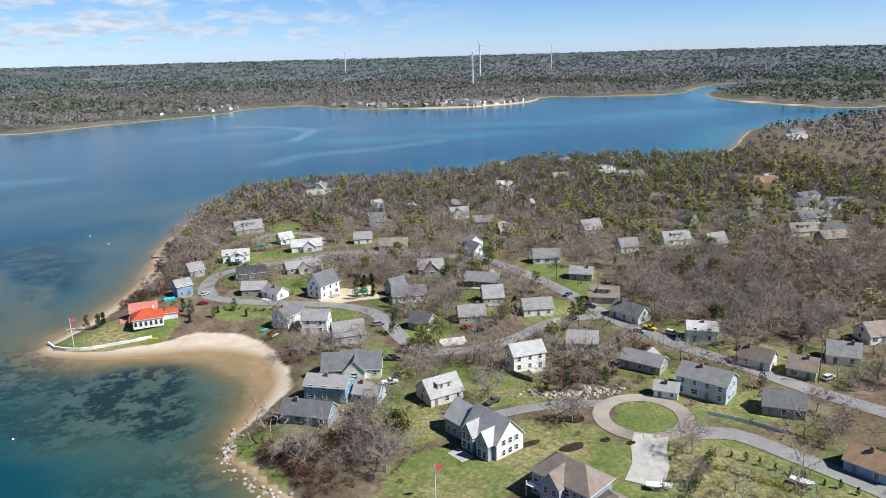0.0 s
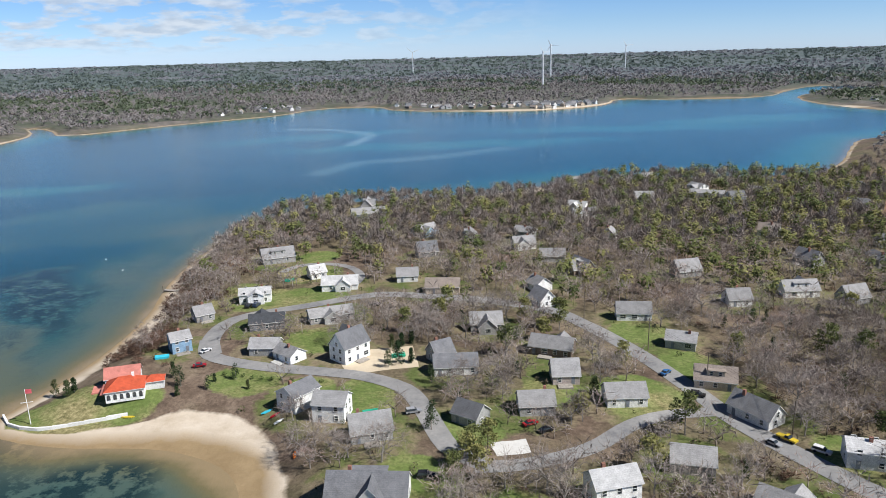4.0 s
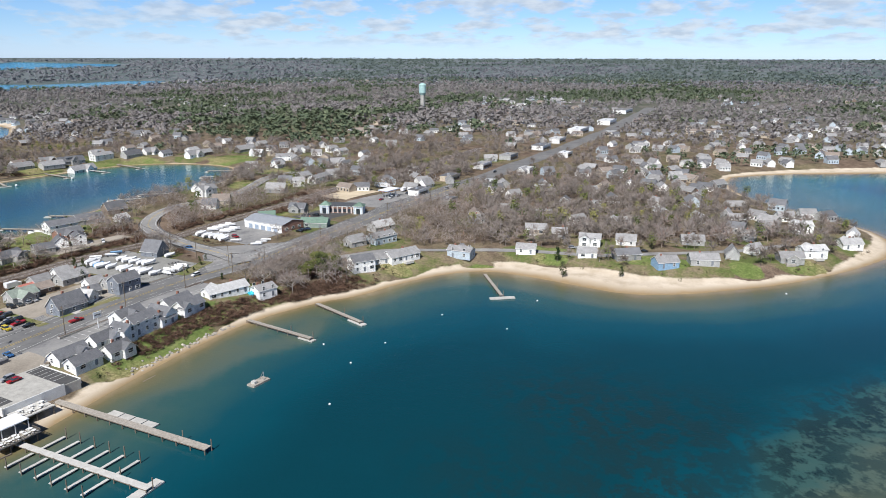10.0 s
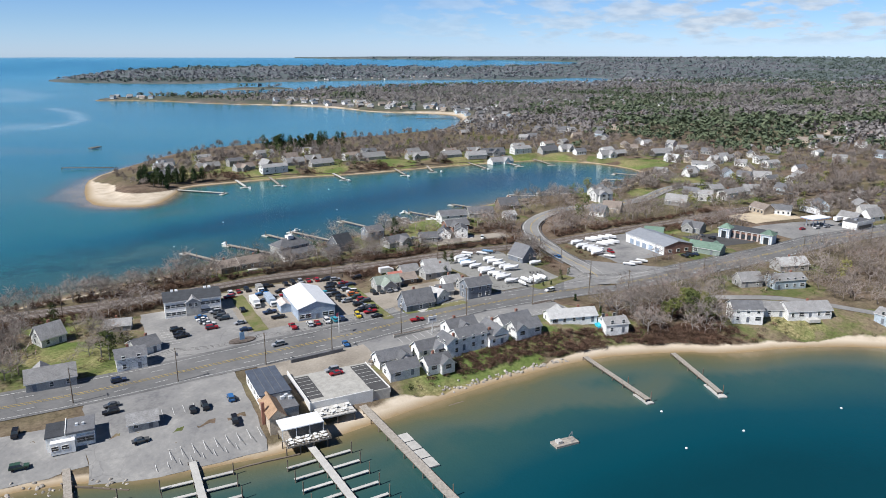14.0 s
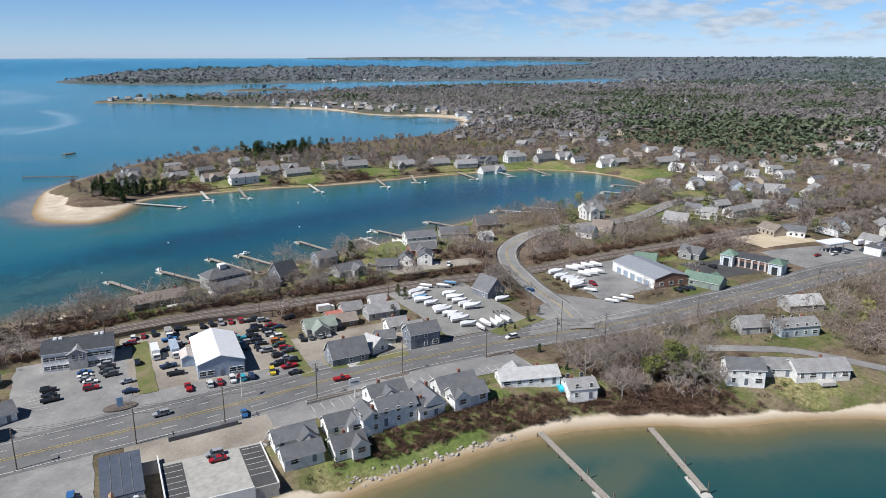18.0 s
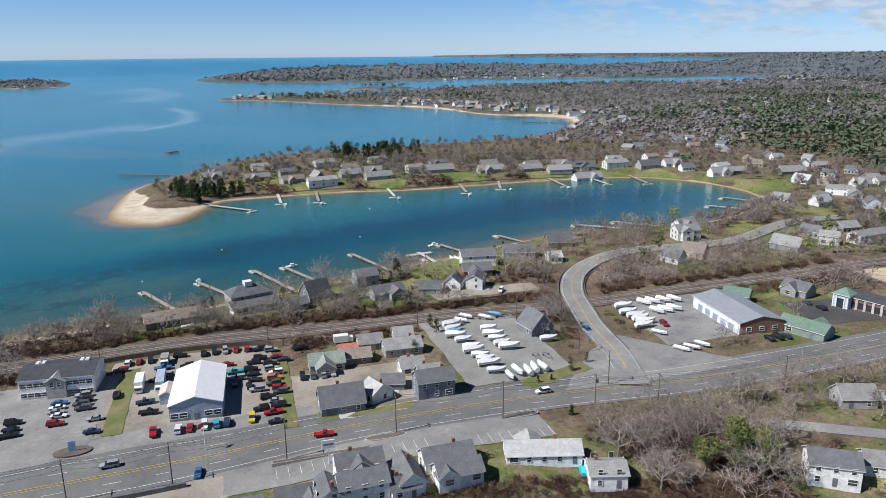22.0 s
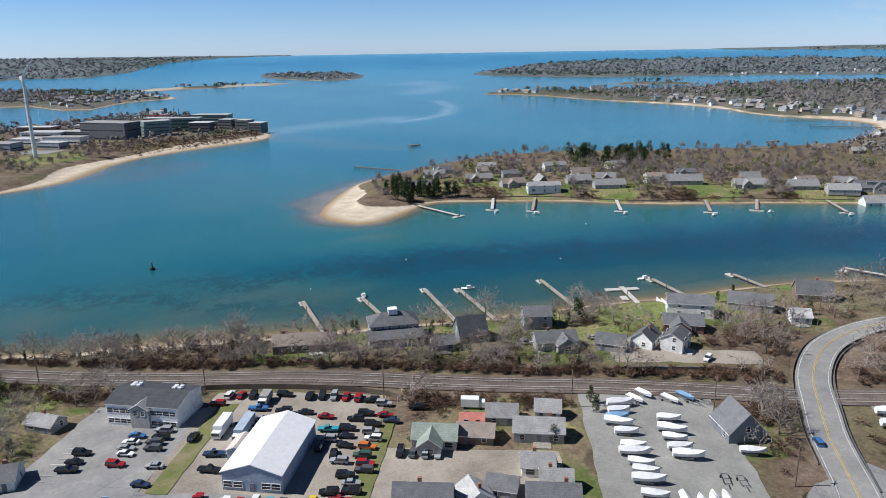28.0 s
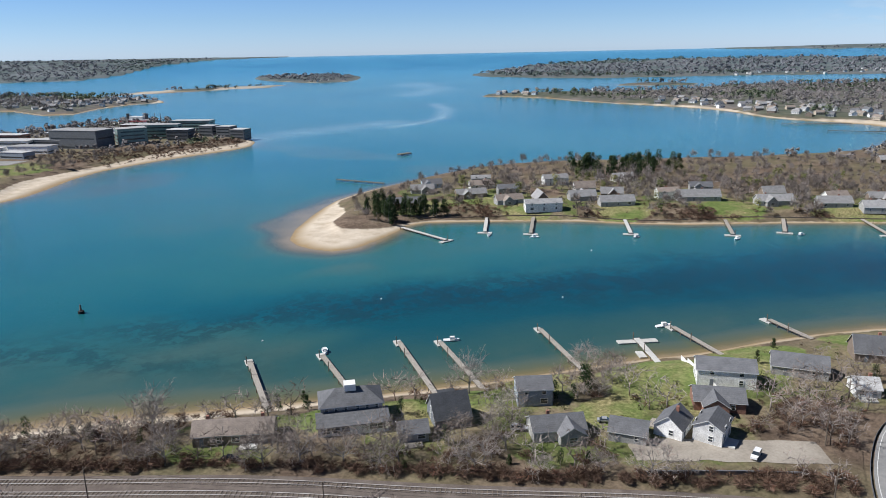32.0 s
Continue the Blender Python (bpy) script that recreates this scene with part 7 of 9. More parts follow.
def twig_faces(r, twigs, verts, faces, sub, w):
    for a, b in twigs:
        s = (b - a).cross(Vector((r.gauss(0, 1), r.gauss(0, 1), r.gauss(0, 1)))).normalized() * w
        i = len(verts)
        verts += [a - s, a + s, b]
        faces.append((i, i + 1, i + 2))
        e = (b - a).length * 0.6
        for _ in range(sub):
            k = ((b - a).normalized() + Vector((r.gauss(0, 0.7), r.gauss(0, 0.7), r.gauss(0, 0.6)))).normalized()
            i = len(verts)
            m2 = a.lerp(b, r.uniform(0.2, 0.9))
            verts += [m2 - s * 0.7, m2 + s * 0.7, m2 + k * e * r.uniform(0.5, 1.3)]
            faces.append((i, i + 1, i + 2))


def bare_tree(height, seed, light=False):
    """Trunk with limbs, and a crown of fine bare twigs."""
    r = random.Random(seed)
    limbs, twigs = bmesh.new(), []
    kids = (4, 3, 2) if light else (5, 4, 3)

    def grow(p, d, length, rad, level):
        q = p + d * length
        if not (light and level == 3):
            rod(limbs, p, q, rad, rad * 0.62, 3 if light or level > 1 else 5)
        if level >= 3:
            for _ in range(3 if light else 5):
                k = (d * 0.7 + Vector((r.gauss(0, 0.8), r.gauss(0, 0.8), r.gauss(0.2, 0.6)))).normalized()
                a = p.lerp(q, r.uniform(0.2, 1.0))
                twigs.append((a, a + k * length * r.uniform(0.7, 1.5)))
            return
        for i in range(kids[level]):
            turn = 2 * math.pi * (i + r.random()) / kids[level]
            side = Matrix.Rotation(turn, 3, d) @ d.orthogonal().normalized()
            k = (d * r.uniform(0.35, 0.8) + side * r.uniform(0.6, 1.0) + Vector((0, 0, 0.18))).normalized()
            grow(p.lerp(q, r.uniform(0.55, 1.0)), k, length * r.uniform(0.6, 0.85), rad * 0.55, level + 1)
    grow(Vector((0, 0, -0.4)), Vector((r.gauss(0, 0.05), r.gauss(0, 0.05), 1)).normalized(), height * 0.33, height * 0.018, 0)
    verts, faces = [], []
    twig_faces(r, twigs, verts, faces, 2 if light else 3, 0.08 if light else 0.04)
    me = bpy.data.meshes.new("bare_tree")
    limbs.to_mesh(me)
    limbs.free()
    me.materials.append(MATS["bark"])
    return me, mesh_from("crown", verts, faces, ["twigs"])


def tuft_crown(r, clumps, per, size, mat, name="crown"):
    """Leaf tufts scattered through clumps: centre, radius, flatness."""
    verts, faces = [], []
    for c, rad, flat in clumps:
        for _ in range(per):
            d = Vector((r.gauss(0, 1), r.gauss(0, 1), r.gauss(0, 1))).normalized() * rad * r.uniform(0.45, 1.08)
            d.z *= flat
            p = c + d
            u = Vector((r.gauss(0, 1), r.gauss(0, 1), r.gauss(0, 0.6))).normalized() * size * r.uniform(0.6, 1.4)
            w = u.cross(Vector((r.gauss(0, 1), r.gauss(0, 1), r.gauss(0, 1)))).normalized() * size * r.uniform(0.3, 0.6)
            i = len(verts)
            verts += [p - u * 0.5, p + w, p + u, p - w]
            faces += [(i, i + 1, i + 2), (i, i + 2, i + 3)]
    return mesh_from(name, verts, faces, [mat])


def pine_tree(height, seed, per=34, size=0.42):
    r = random.Random(seed)
    limbs = bmesh.new()
    lean = Vector((r.gauss(0, 0.04), r.gauss(0, 0.04), 1))
    rod(limbs, (0, 0, -0.4), lean * height * 0.93, height * 0.018, height * 0.005, 5)
    clumps = []
    for i in range(30):
        h = height * (0.26 + 0.7 * r.random() ** 0.85)
        reach = height * 0.30 * math.sqrt(max(0.06, 1 - ((h / height - 0.45) / 0.58) ** 2))
        k = r.random() * 2 * math.pi
        c = lean * h + Vector((math.cos(k), math.sin(k), 0.1)) * reach * r.uniform(0.35, 1.0)
        if per > 20:
            rod(limbs, lean * (h - 0.5), c, 0.07, 0.02, 3)
        clumps.append((c, height * r.uniform(0.09, 0.145), 0.72))
    clumps.append((lean * height * 0.93, height * 0.11, 0.8))
    me = bpy.data.meshes.new("pine_tree")
    limbs.to_mesh(me)
    limbs.free()
    me.materials.append(MATS["bark"])
    return me, tuft_crown(r, clumps, per, size, "needles")


def cedar_tree(height, seed):
    r = random.Random(seed)
    limbs = bmesh.new()
    rod(limbs, (0, 0, -0.3), (0, 0, height * 0.9), height * 0.02, 0.03, 5)
    clumps = []
    for i in range(20):
        h = height * r.uniform(0.08, 0.95)
        reach = 0.3 * height * (1 - (h / height) ** 1.5) * r.uniform(0.4, 1.0)
        k = r.random() * 2 * math.pi
        clumps.append((Vector((math.cos(k) * reach, math.sin(k) * reach, h)), height * 0.12, 1.0))
    me = bpy.data.meshes.new("cedar_tree")
    limbs.to_mesh(me)
    limbs.free()
    me.materials.append(MATS["bark"])
    return me, tuft_crown(r, clumps, 34, 0.32, "cedar")


BARE = [bare_tree(h, s) for h, s in ((10, 1), (12, 2), (11, 3), (13.5, 4), (9, 5))]
PINES = [pine_tree(h, s) for h, s in ((9.5, 21), (11, 22), (8.5, 23), (10, 24))]
CEDARS = [cedar_tree(h, s) for h, s in ((7, 31), (5, 32), (9, 33))]


def plant(kind, x, y, scale=1.0, label=None):
    trunk, crown = trand.choice({"bare": BARE, "pine": PINES, "cedar": CEDARS}[kind])
    name, text = {"bare": ("bare_tree", "leafless grey-brown deciduous tree in early spring"), "pine": ("pine_tree", "olive-green pitch pine with an open uneven crown"),
                  "cedar": ("cedar_tree", "dark green dense rounded cedar")}[kind]
    ob = new(name, trunk)
    ob.matrix_basis = pose(x, y, ground_z(x, y), 0, 0, trand.uniform(0, 360)) @ Matrix.Scale(scale * trand.uniform(0.8, 1.2), 4)
    new("crown", crown).parent = ob
    take(x, y, 1.5)
    return tagged(ob, label or text, "tree", group="trees of the neck and the shore")


# many trees in one mesh, each a turned and scaled copy of a template
def triangles(*meshes):
    vs, fs, base = [], [], 0
    for me in meshes:
        me.calc_loop_triangles()
        co = np.zeros(len(me.vertices) * 3)
        me.vertices.foreach_get("co", co)
        ix = np.zeros(len(me.loop_triangles) * 3, np.int32)
        me.loop_triangles.foreach_get("vertices", ix)
        vs.append(co.reshape(-1, 3))
        fs.append(ix.reshape(-1, 3) + base)
        base += len(me.vertices)
    return np.concatenate(vs), np.concatenate(fs)


def stand(name, templates, spots_, mats, label, split=None):
    """spots_: rows of x, y, z, scale."""
    rng = np.random.default_rng(3)
    vs, fs, ts, base = [], [], [], 0
    spots_ = np.array(spots_, float)
    pick = rng.integers(0, len(templates), len(spots_))
    for k, (tv, tf) in enumerate(templates):
        s = spots_[pick == k]
        if not len(s):
            continue
        a = rng.uniform(0, 2 * np.pi, len(s))
        c, q = np.cos(a)[:, None], np.sin(a)[:, None]
        sc = s[:, 3:4]
        v = np.stack([(tv[:, 0] * c - tv[:, 1] * q) * sc + s[:, 0:1], (tv[:, 0] * q + tv[:, 1] * c) * sc + s[:, 1:2],
                      tv[:, 2] * sc * rng.uniform(0.85, 1.15, (len(s), 1)) + s[:, 2:3]], -1)
        f = tf[None] + (np.arange(len(s)) * len(tv))[:, None, None] + base
        vs.append(v.reshape(-1, 3))
        fs.append(f.reshape(-1, 3))
        ts.append(np.repeat(rng.random(len(s)), len(tv)))
        base += v.shape[0] * v.shape[1]
    v, f, t = np.concatenate(vs), np.concatenate(fs).astype(np.int32), np.concatenate(ts)
    me = bpy.data.meshes.new(name)
    me.vertices.add(len(v))
    me.vertices.foreach_set("co", v.ravel())
    me.loops.add(f.size)
    me.loops.foreach_set("vertex_index", f.ravel())
    me.polygons.add(len(f))
    me.polygons.foreach_set("loop_start", np.arange(0, f.size, 3, dtype=np.int32))
    me.update(calc_edges=True)
    me.attributes.new("tint", "FLOAT", "POINT").data.foreach_set("value", t.astype(np.float32))
    for k in mats:
        me.materials.append(MATS[k])
    return tagged(new(name, me), label, "woods", kind="stuff")


def clump(seed, tris, wide, high, low, size):
    """A far crown of loose leaf-like faces with a short stem."""
    r = np.random.default_rng(seed)
    d = r.normal(size=(tris, 3))
    d /= np.linalg.norm(d, axis=1, keepdims=True)
    c = d * np.array([wide, wide, (high - low) / 2]) * r.uniform(0.5, 1.0, (tris, 1)) + [0, 0, (high + low) / 2]
    v = c[:, None] + r.normal(size=(tris, 3, 3)) * size * [1, 1, 0.8]
    stem = np.array([[[-0.25, 0, -0.5], [0.25, 0, -0.5], [0, 0, (high + low) / 2]], [[0, -0.25, -0.5], [0, 0.25, -0.5], [0, 0, (high + low) / 2]]])
    v = np.concatenate([v, stem]).reshape(-1, 3)
    return v, np.arange(len(v)).reshape(-1, 3)


def dome(seed, tris, wide, high, low, size, lumps=5, tuck=0.5):
    """A far crown of overlapping leaf sprays laid round several lobes, open below, with a short stem."""
    r = np.random.default_rng(seed)
    k = r.uniform(0, 2 * np.pi, lumps)
    lobe = np.stack([np.cos(k), np.sin(k), r.uniform(-0.5, 0.6, lumps)], 1) * np.array([wide * 0.5, wide * 0.5, (high - low) * 0.3]) + [0, 0, (high + low) / 2]
    d = r.normal(size=(tris, 3)) + [0, 0, tuck]
    d /= np.linalg.norm(d, axis=1, keepdims=True)
    c = lobe[r.integers(0, lumps, tris)] + d * np.array([wide * 0.55, wide * 0.55, (high - low) * 0.34]) * r.uniform(0.6, 1.08, (tris, 1))
    d = d + r.normal(size=(tris, 3)) * 0.22 + [0, 0, 0.6]
    u = np.cross(d, r.normal(size=(tris, 3)))
    u /= np.linalg.norm(u, axis=1, keepdims=True)
    w = np.cross(d, u)
    w /= np.linalg.norm(w, axis=1, keepdims=True)
    q = size * r.uniform(0.7, 1.3, (tris, 1))
    v = np.stack([c + u * q, c - u * q * 0.6 + w * q * 0.8, c - u * q * 0.5 - w * q * 0.8], 1)
    stem = np.array([[[-0.12, 0, -0.5], [0.12, 0, -0.5], [0, 0, (high + low) / 2]], [[0, -0.12, -0.5], [0, 0.12, -0.5], [0, 0, (high + low) / 2]]])
    v = np.concatenate([v, stem]).reshape(-1, 3)
    return v, np.arange(len(v)).reshape(-1, 3)


def spray(seed, tris, wide, high, low, thick, droop=0.1):
    """A leafless crown: thin tapering twigs fanning out from the middle to a rounded outline."""
    r = np.random.default_rng(seed)
    a = r.uniform(0, 2 * np.pi, tris)
    e = np.arcsin(r.uniform(-droop, 1.0, tris))
    d = np.stack([np.cos(a) * np.cos(e), np.sin(a) * np.cos(e), np.sin(e)], 1)
    mid = np.array([0, 0, low + (high - low) * 0.3])
    tip = mid + d * np.array([wide, wide, (high - low) * 0.7]) * r.uniform(0.6, 1.08, (tris, 1))
    root = mid + (tip - mid) * r.uniform(0.2, 0.6, (tris, 1)) + r.normal(size=(tris, 3)) * wide * 0.12
    s = np.cross(tip - root, r.normal(size=(tris, 3)))
    s *= thick / np.linalg.norm(s, axis=1, keepdims=True) * r.uniform(0.6, 1.4, (tris, 1))
    v = np.stack([root + s, root - s, tip], 1)
    w = min(0.14, high * 0.02)
    stem = np.array([[[-w, 0, -0.5], [w, 0, -0.5], [0, 0, high * 0.6]], [[0, -w, -0.5], [0, w, -0.5], [0, 0, high * 0.6]]])
    v = np.concatenate([v, stem]).reshape(-1, 3)
    return v, np.arange(len(v)).reshape(-1, 3)


# woods: x, y, reach, share, pine share
WOODS = [(-10, 330, 75, 0.55, 0.12), (30, 400, 90, 0.9, 0.25), (-50, 470, 90, 0.85, 0.4), (60, 480, 110, 1.0, 0.3), (130, 400, 90, 1.0, 0.3), (150, 300, 70, 1.1, 0.12), (110, 260, 40, 0.9, 0.06),
         (-145, 390, 28, 1.1, 0.2), (-135, 450, 40, 1.1, 0.4), (60, 215, 30, 0.7, 0.05), (35, 197, 22, 0.8, 0.03), (-25, 168, 20, 0.9, 0.1), (-45, 158, 16, 0.9, 0.1), (170, 220, 50, 0.8, 0.1),
         (-100, 520, 60, 0.95, 0.4), (90, 560, 110, 1.1, 0.3), (200, 500, 130, 1.1, 0.4), (-322, 84, 20, 1.1, 0.06), (-340, 96, 16, 1.0, 0.3), (-300, -80, 40, 0.75, 0.0), (-240, -108, 40, 0.8, 0.05),
         (-360, -62, 40, 0.6, 0.0), (-430, -35, 40, 0.6, 0.05), (-378, -2, 16, 0.9, 0.0), (-420, 72, 30, 0.5, 0.0), (-410, 140, 50, 0.9, 0.08), (-440, 220, 70, 0.95, 0.08), (-420, 300, 70, 0.9, 0.08),
         (-500, 150, 70, 0.85, 0.1), (-520, 260, 80, 0.9, 0.1), (-500, -2, 60, 0.7, 0.1), (-580, 30, 70, 0.75, 0.15), (-620, 110, 80, 0.85, 0.2), (-480, -345, 40, 0.3, 0.3), (-560, -310, 60, 0.3, 0.3),
         (-640, -250, 60, 0.35, 0.2), (-200, -84, 30, 0.6, 0.1), (-175, -70, 30, 0.7, 0.2), (-250, -95, 60, 0.75, 0.0), (-150, -90, 40, 0.7, 0.2), (-318, -5, 20, 0.3, 0.05), (0, 270, 60, 0.6, 0.08), (-60, 320, 40, 0.55, 0.1), (80, 240, 60, 0.7, 0.05), (20, 228, 60, 0.6, 0.08), (-30, 222, 36, 0.5, 0.12), (90, 170, 50, 0.55, 0.05), (-20, 252, 40, 0.55, 0.1), (20, 180, 40, 0.4, 0.05), (-45, 262, 30, 0.4, 0.1), (-70, 305, 30, 0.5, 0.08), (-85, 360, 30, 0.4, 0.05), (-208, -70, 12, 1.1, 0.0), (-216, -84, 12, 1.0, 0.0), (-200, -60, 8, 1.0, 0.0), (20, 300, 60, 0.75, 0.1), (-335, 92, 26, 1.2, 0.0), (-318, 80, 16, 1.0, 0.0), (-345, -52, 30, 0.8, 0.0), (-270, -92, 40, 0.8, 0.0),
         (-210, -112, 40, 0.7, 0.0), (-390, 98, 26, 0.9, 0.0), (-370, 90, 14, 0.9, 0.0), (-450, 110, 30, 0.6, 0.0), (-470, -10, 40, 0.7, 0.05), (-520, 60, 50, 0.7, 0.1), (-425, -5, 24, 0.9, 0.0), (-128, 330, 22, 1.0, 0.0), (-128, 300, 14, 0.8, 0.0), (-136, 360, 18, 1.0, 0.0)]


def wood_share(x, y):
    best, pine = 0.0, 0.1
    for wx, wy, r, k, pshare in WOODS:
        v = k * max(0.0, 1.25 - math.hypot(x - wx, y - wy) / r)
        if v > best:
            best, pine = v, pshare
    return min(best, 1.0), pine


CELLS = {}


def crowded(x, y, gap):
    i, j = int(x // 6), int(y // 6)
    for a in (i - 1, i, i + 1):
        for b_ in (j - 1, j, j + 1):
            for px, py in CELLS.get((a, b_), ()):
                if (px - x) ** 2 + (py - y) ** 2 < gap * gap:
                    return True
    CELLS.setdefault((i, j), []).append((x, y))
    return False


# single trees that stand out: kind, x, y, scale
for kind, x, y, s in (("cedar", -131, 258, 0.9), ("cedar", -130, 260, 0.85), ("cedar", -102, 268, 0.75), ("cedar", -97, 262, 0.9), ("cedar", -96, 257, 0.8), ("cedar", -82, 268, 0.6), ("cedar", -76, 262, 0.55), ("cedar", -88, 261, 0.5),
                      ("bare", 36, 177, 1.1), ("cedar", -33, 282, 1.0), ("cedar", -29, 283, 0.9), ("cedar", -36, 279, 0.8), ("pine", -8, 222, 1.0), ("pine", -4, 218, 0.95), ("pine", -11, 216, 0.9),
                      ("pine", 22, 246, 0.9), ("cedar", -21, 268, 0.7), ("pine", -330, 90, 0.9), ("pine", -335, 95, 1.05), ("pine", -341, 92, 0.9), ("pine", -338, 101, 0.95), ("pine", -345, 97, 0.85), ("pine", -334, 86, 0.75),
                      ("cedar", -322, 66, 0.6), ("cedar", -338.2, 33.6, 0.42), ("cedar", -342.8, 34.9, 0.45), ("cedar", -352.7, 34.5, 0.55), ("cedar", -361.9, 34, 0.42), ("cedar", -329.1, 52.3, 0.6), ("cedar", -369, 205, 0.9), ("cedar", -350, 205, 0.8),
                      ("cedar", -349, 232, 0.6), ("cedar", -366, -76, 0.9), ("cedar", -371, -74, 0.8), ("cedar", -296, -108, 0.7), ("cedar", -304, -112, 0.6), ("cedar", -232, -120, 0.7),
                      ("cedar", -243, -117, 0.65), ("cedar", -254, -114, 0.5), ("cedar", -214, -122, 0.6), ("cedar", -222, -118, 0.55), ("cedar", -263, -112, 0.5), ("cedar", -197, -88, 0.9), ("cedar", -190, -84, 0.8)):
    plant(kind, x, y, s)
for x, y in ((-392, -318), (-398, -326), (-404, -330), (-396, -334), (-402, -340), (-410, -326), (-416, -322), (-408, -318), (-398, -312), (-394, -342), (-388, -328), (-424, -318), (-420, -328), (-428, -312)):
    for _ in range(3):
        plant("cedar", x + trand.uniform(-4, 4), y + trand.uniform(-4, 4), 1.35)
# dark evergreens in the gardens and yards: x, y, scale
GREENS = [(-346, -22, 0.8), (-344.5, -17, 0.75), (-376, -76, 0.95), (-379, -79, 0.85), (-326, -8, 0.7), (-320, 3, 0.5), (-303, -102, 0.8), (-325, -86, 0.7), (-435, -72, 0.7), (-456, -49, 0.8),
          (131, 243, 1.3), (125, 240, 1.2), (27, 262, 1.0), (-18, 239, 0.9), (96, 263, 1.0), (120, 273, 1.1)]
for i in range(52):
    plant("cedar", trand.uniform(-645, -565), trand.uniform(-405, -355), 1.7)
for x, y, sc in GREENS:
    plant("cedar", x, y, sc)

for _ in range(46):
    x, y = trand.uniform(-740, -420), trand.uniform(-400, -150)
    if inland(x, y) > 12 and not is_taken(x, y):
        plant(trand.choice(("cedar", "pine", "cedar")), x, y, 0.62)
for _ in range(60):
    x, y = trand.uniform(-480, -190), trand.uniform(-125, -35)
    if inland(x, y) > 6 + 1.15 * float(grid_value(BW, x, y)) and not is_taken(x, y):
        plant("cedar", x, y, 0.6)
for _ in range(60):
    x, y = trand.uniform(-60, 130), trand.uniform(170, 330)
    if inland(x, y) > 6 + 1.15 * float(grid_value(BW, x, y)) and not is_taken(x, y):
        plant("cedar", x, y, 0.65)
tries = random.Random(5)
near_bare, wood_bare, wood_pine, mid_bare, mid_pine = [], [], [], [], []
n_bare = n_pine = 0
for _ in range(150000):
    x, y = tries.uniform(-740, 300), tries.uniform(-480, 700)
    k, pine = wood_share(x, y)
    if k <= 0 or tries.random() > k or inland(x, y) < 5 + 1.15 * float(grid_value(BW, x, y)) or is_taken(x, y) or crowded(x, y, 3.7):
        continue
    is_pine = tries.random() < pine * (1.3 if x > 70 and y > 340 else 0.6 if y > 330 else 0.5)
    close = (-70 < x < 130 and 140 < y < 330) or (-400 < x < -150 and -130 < y < 130)
    s = tries.uniform(0.75, 1.3) * (1.05 if is_pine else 1.0)
    if close and is_pine and n_pine < 70:
        plant("pine", x, y, 1.05)
        n_pine += 1
    elif close and not is_pine and n_bare < 260 and tries.random() < 0.6:
        plant("bare", x, y, 1.1)
        n_bare += 1
    else:
        near_ = (x > -180 and y < 420) or (-150 > x > -560 and -135 < y < 170)
        (wood_pine if is_pine else wood_bare if near_ else mid_bare).append((x, y, ground_z(x, y), s))
light_bare = [triangles(*bare_tree(h, s_, True)) for h, s_ in ((10, 51), (12, 52), (11, 53), (9, 54))]
# the wooded back of the peninsula
for _ in range(1500):
    u, v = tries.random(), tries.random()
    x, y = -455 - 330 * u + tries.uniform(-12, 12), -385 + 95 * u + 82 * v
    if inland(x, y) < 9 + 1.15 * float(grid_value(BW, x, y)) or is_taken(x, y) or crowded(x, y, 4.2):
        continue
    dark = math.hypot((x + 600) / 42, (y + 380) / 34) < 1 or tries.random() < 0.06
    if not dark and tries.random() > 0.25 + 0.6 * u:
        continue
    (wood_pine if dark else mid_bare).append((x, y, ground_z(x, y), tries.uniform(0.6, 0.95) * (1.15 if dark else 0.75)))
light_pine = [dome(s_, 96, wide, h, 1.4, 0.55, 8, 0.45) for h, wide, s_ in ((9, 2.6, 61), (10.5, 2.8, 62), (8, 2.7, 63), (9.5, 2.4, 64))]
MIDB = [spray(s_, 104, 3.9, 9.2, 1.6, 0.16, 0.35) for s_ in (1, 2, 3, 4)]
stand("bare_woods", light_bare, wood_bare, ["wood_twigs"], "leafless grey-brown oak woods between the houses")
stand("pine_woods", light_pine, wood_pine, ["wood_needles"], "olive-green pitch pines among the oaks")

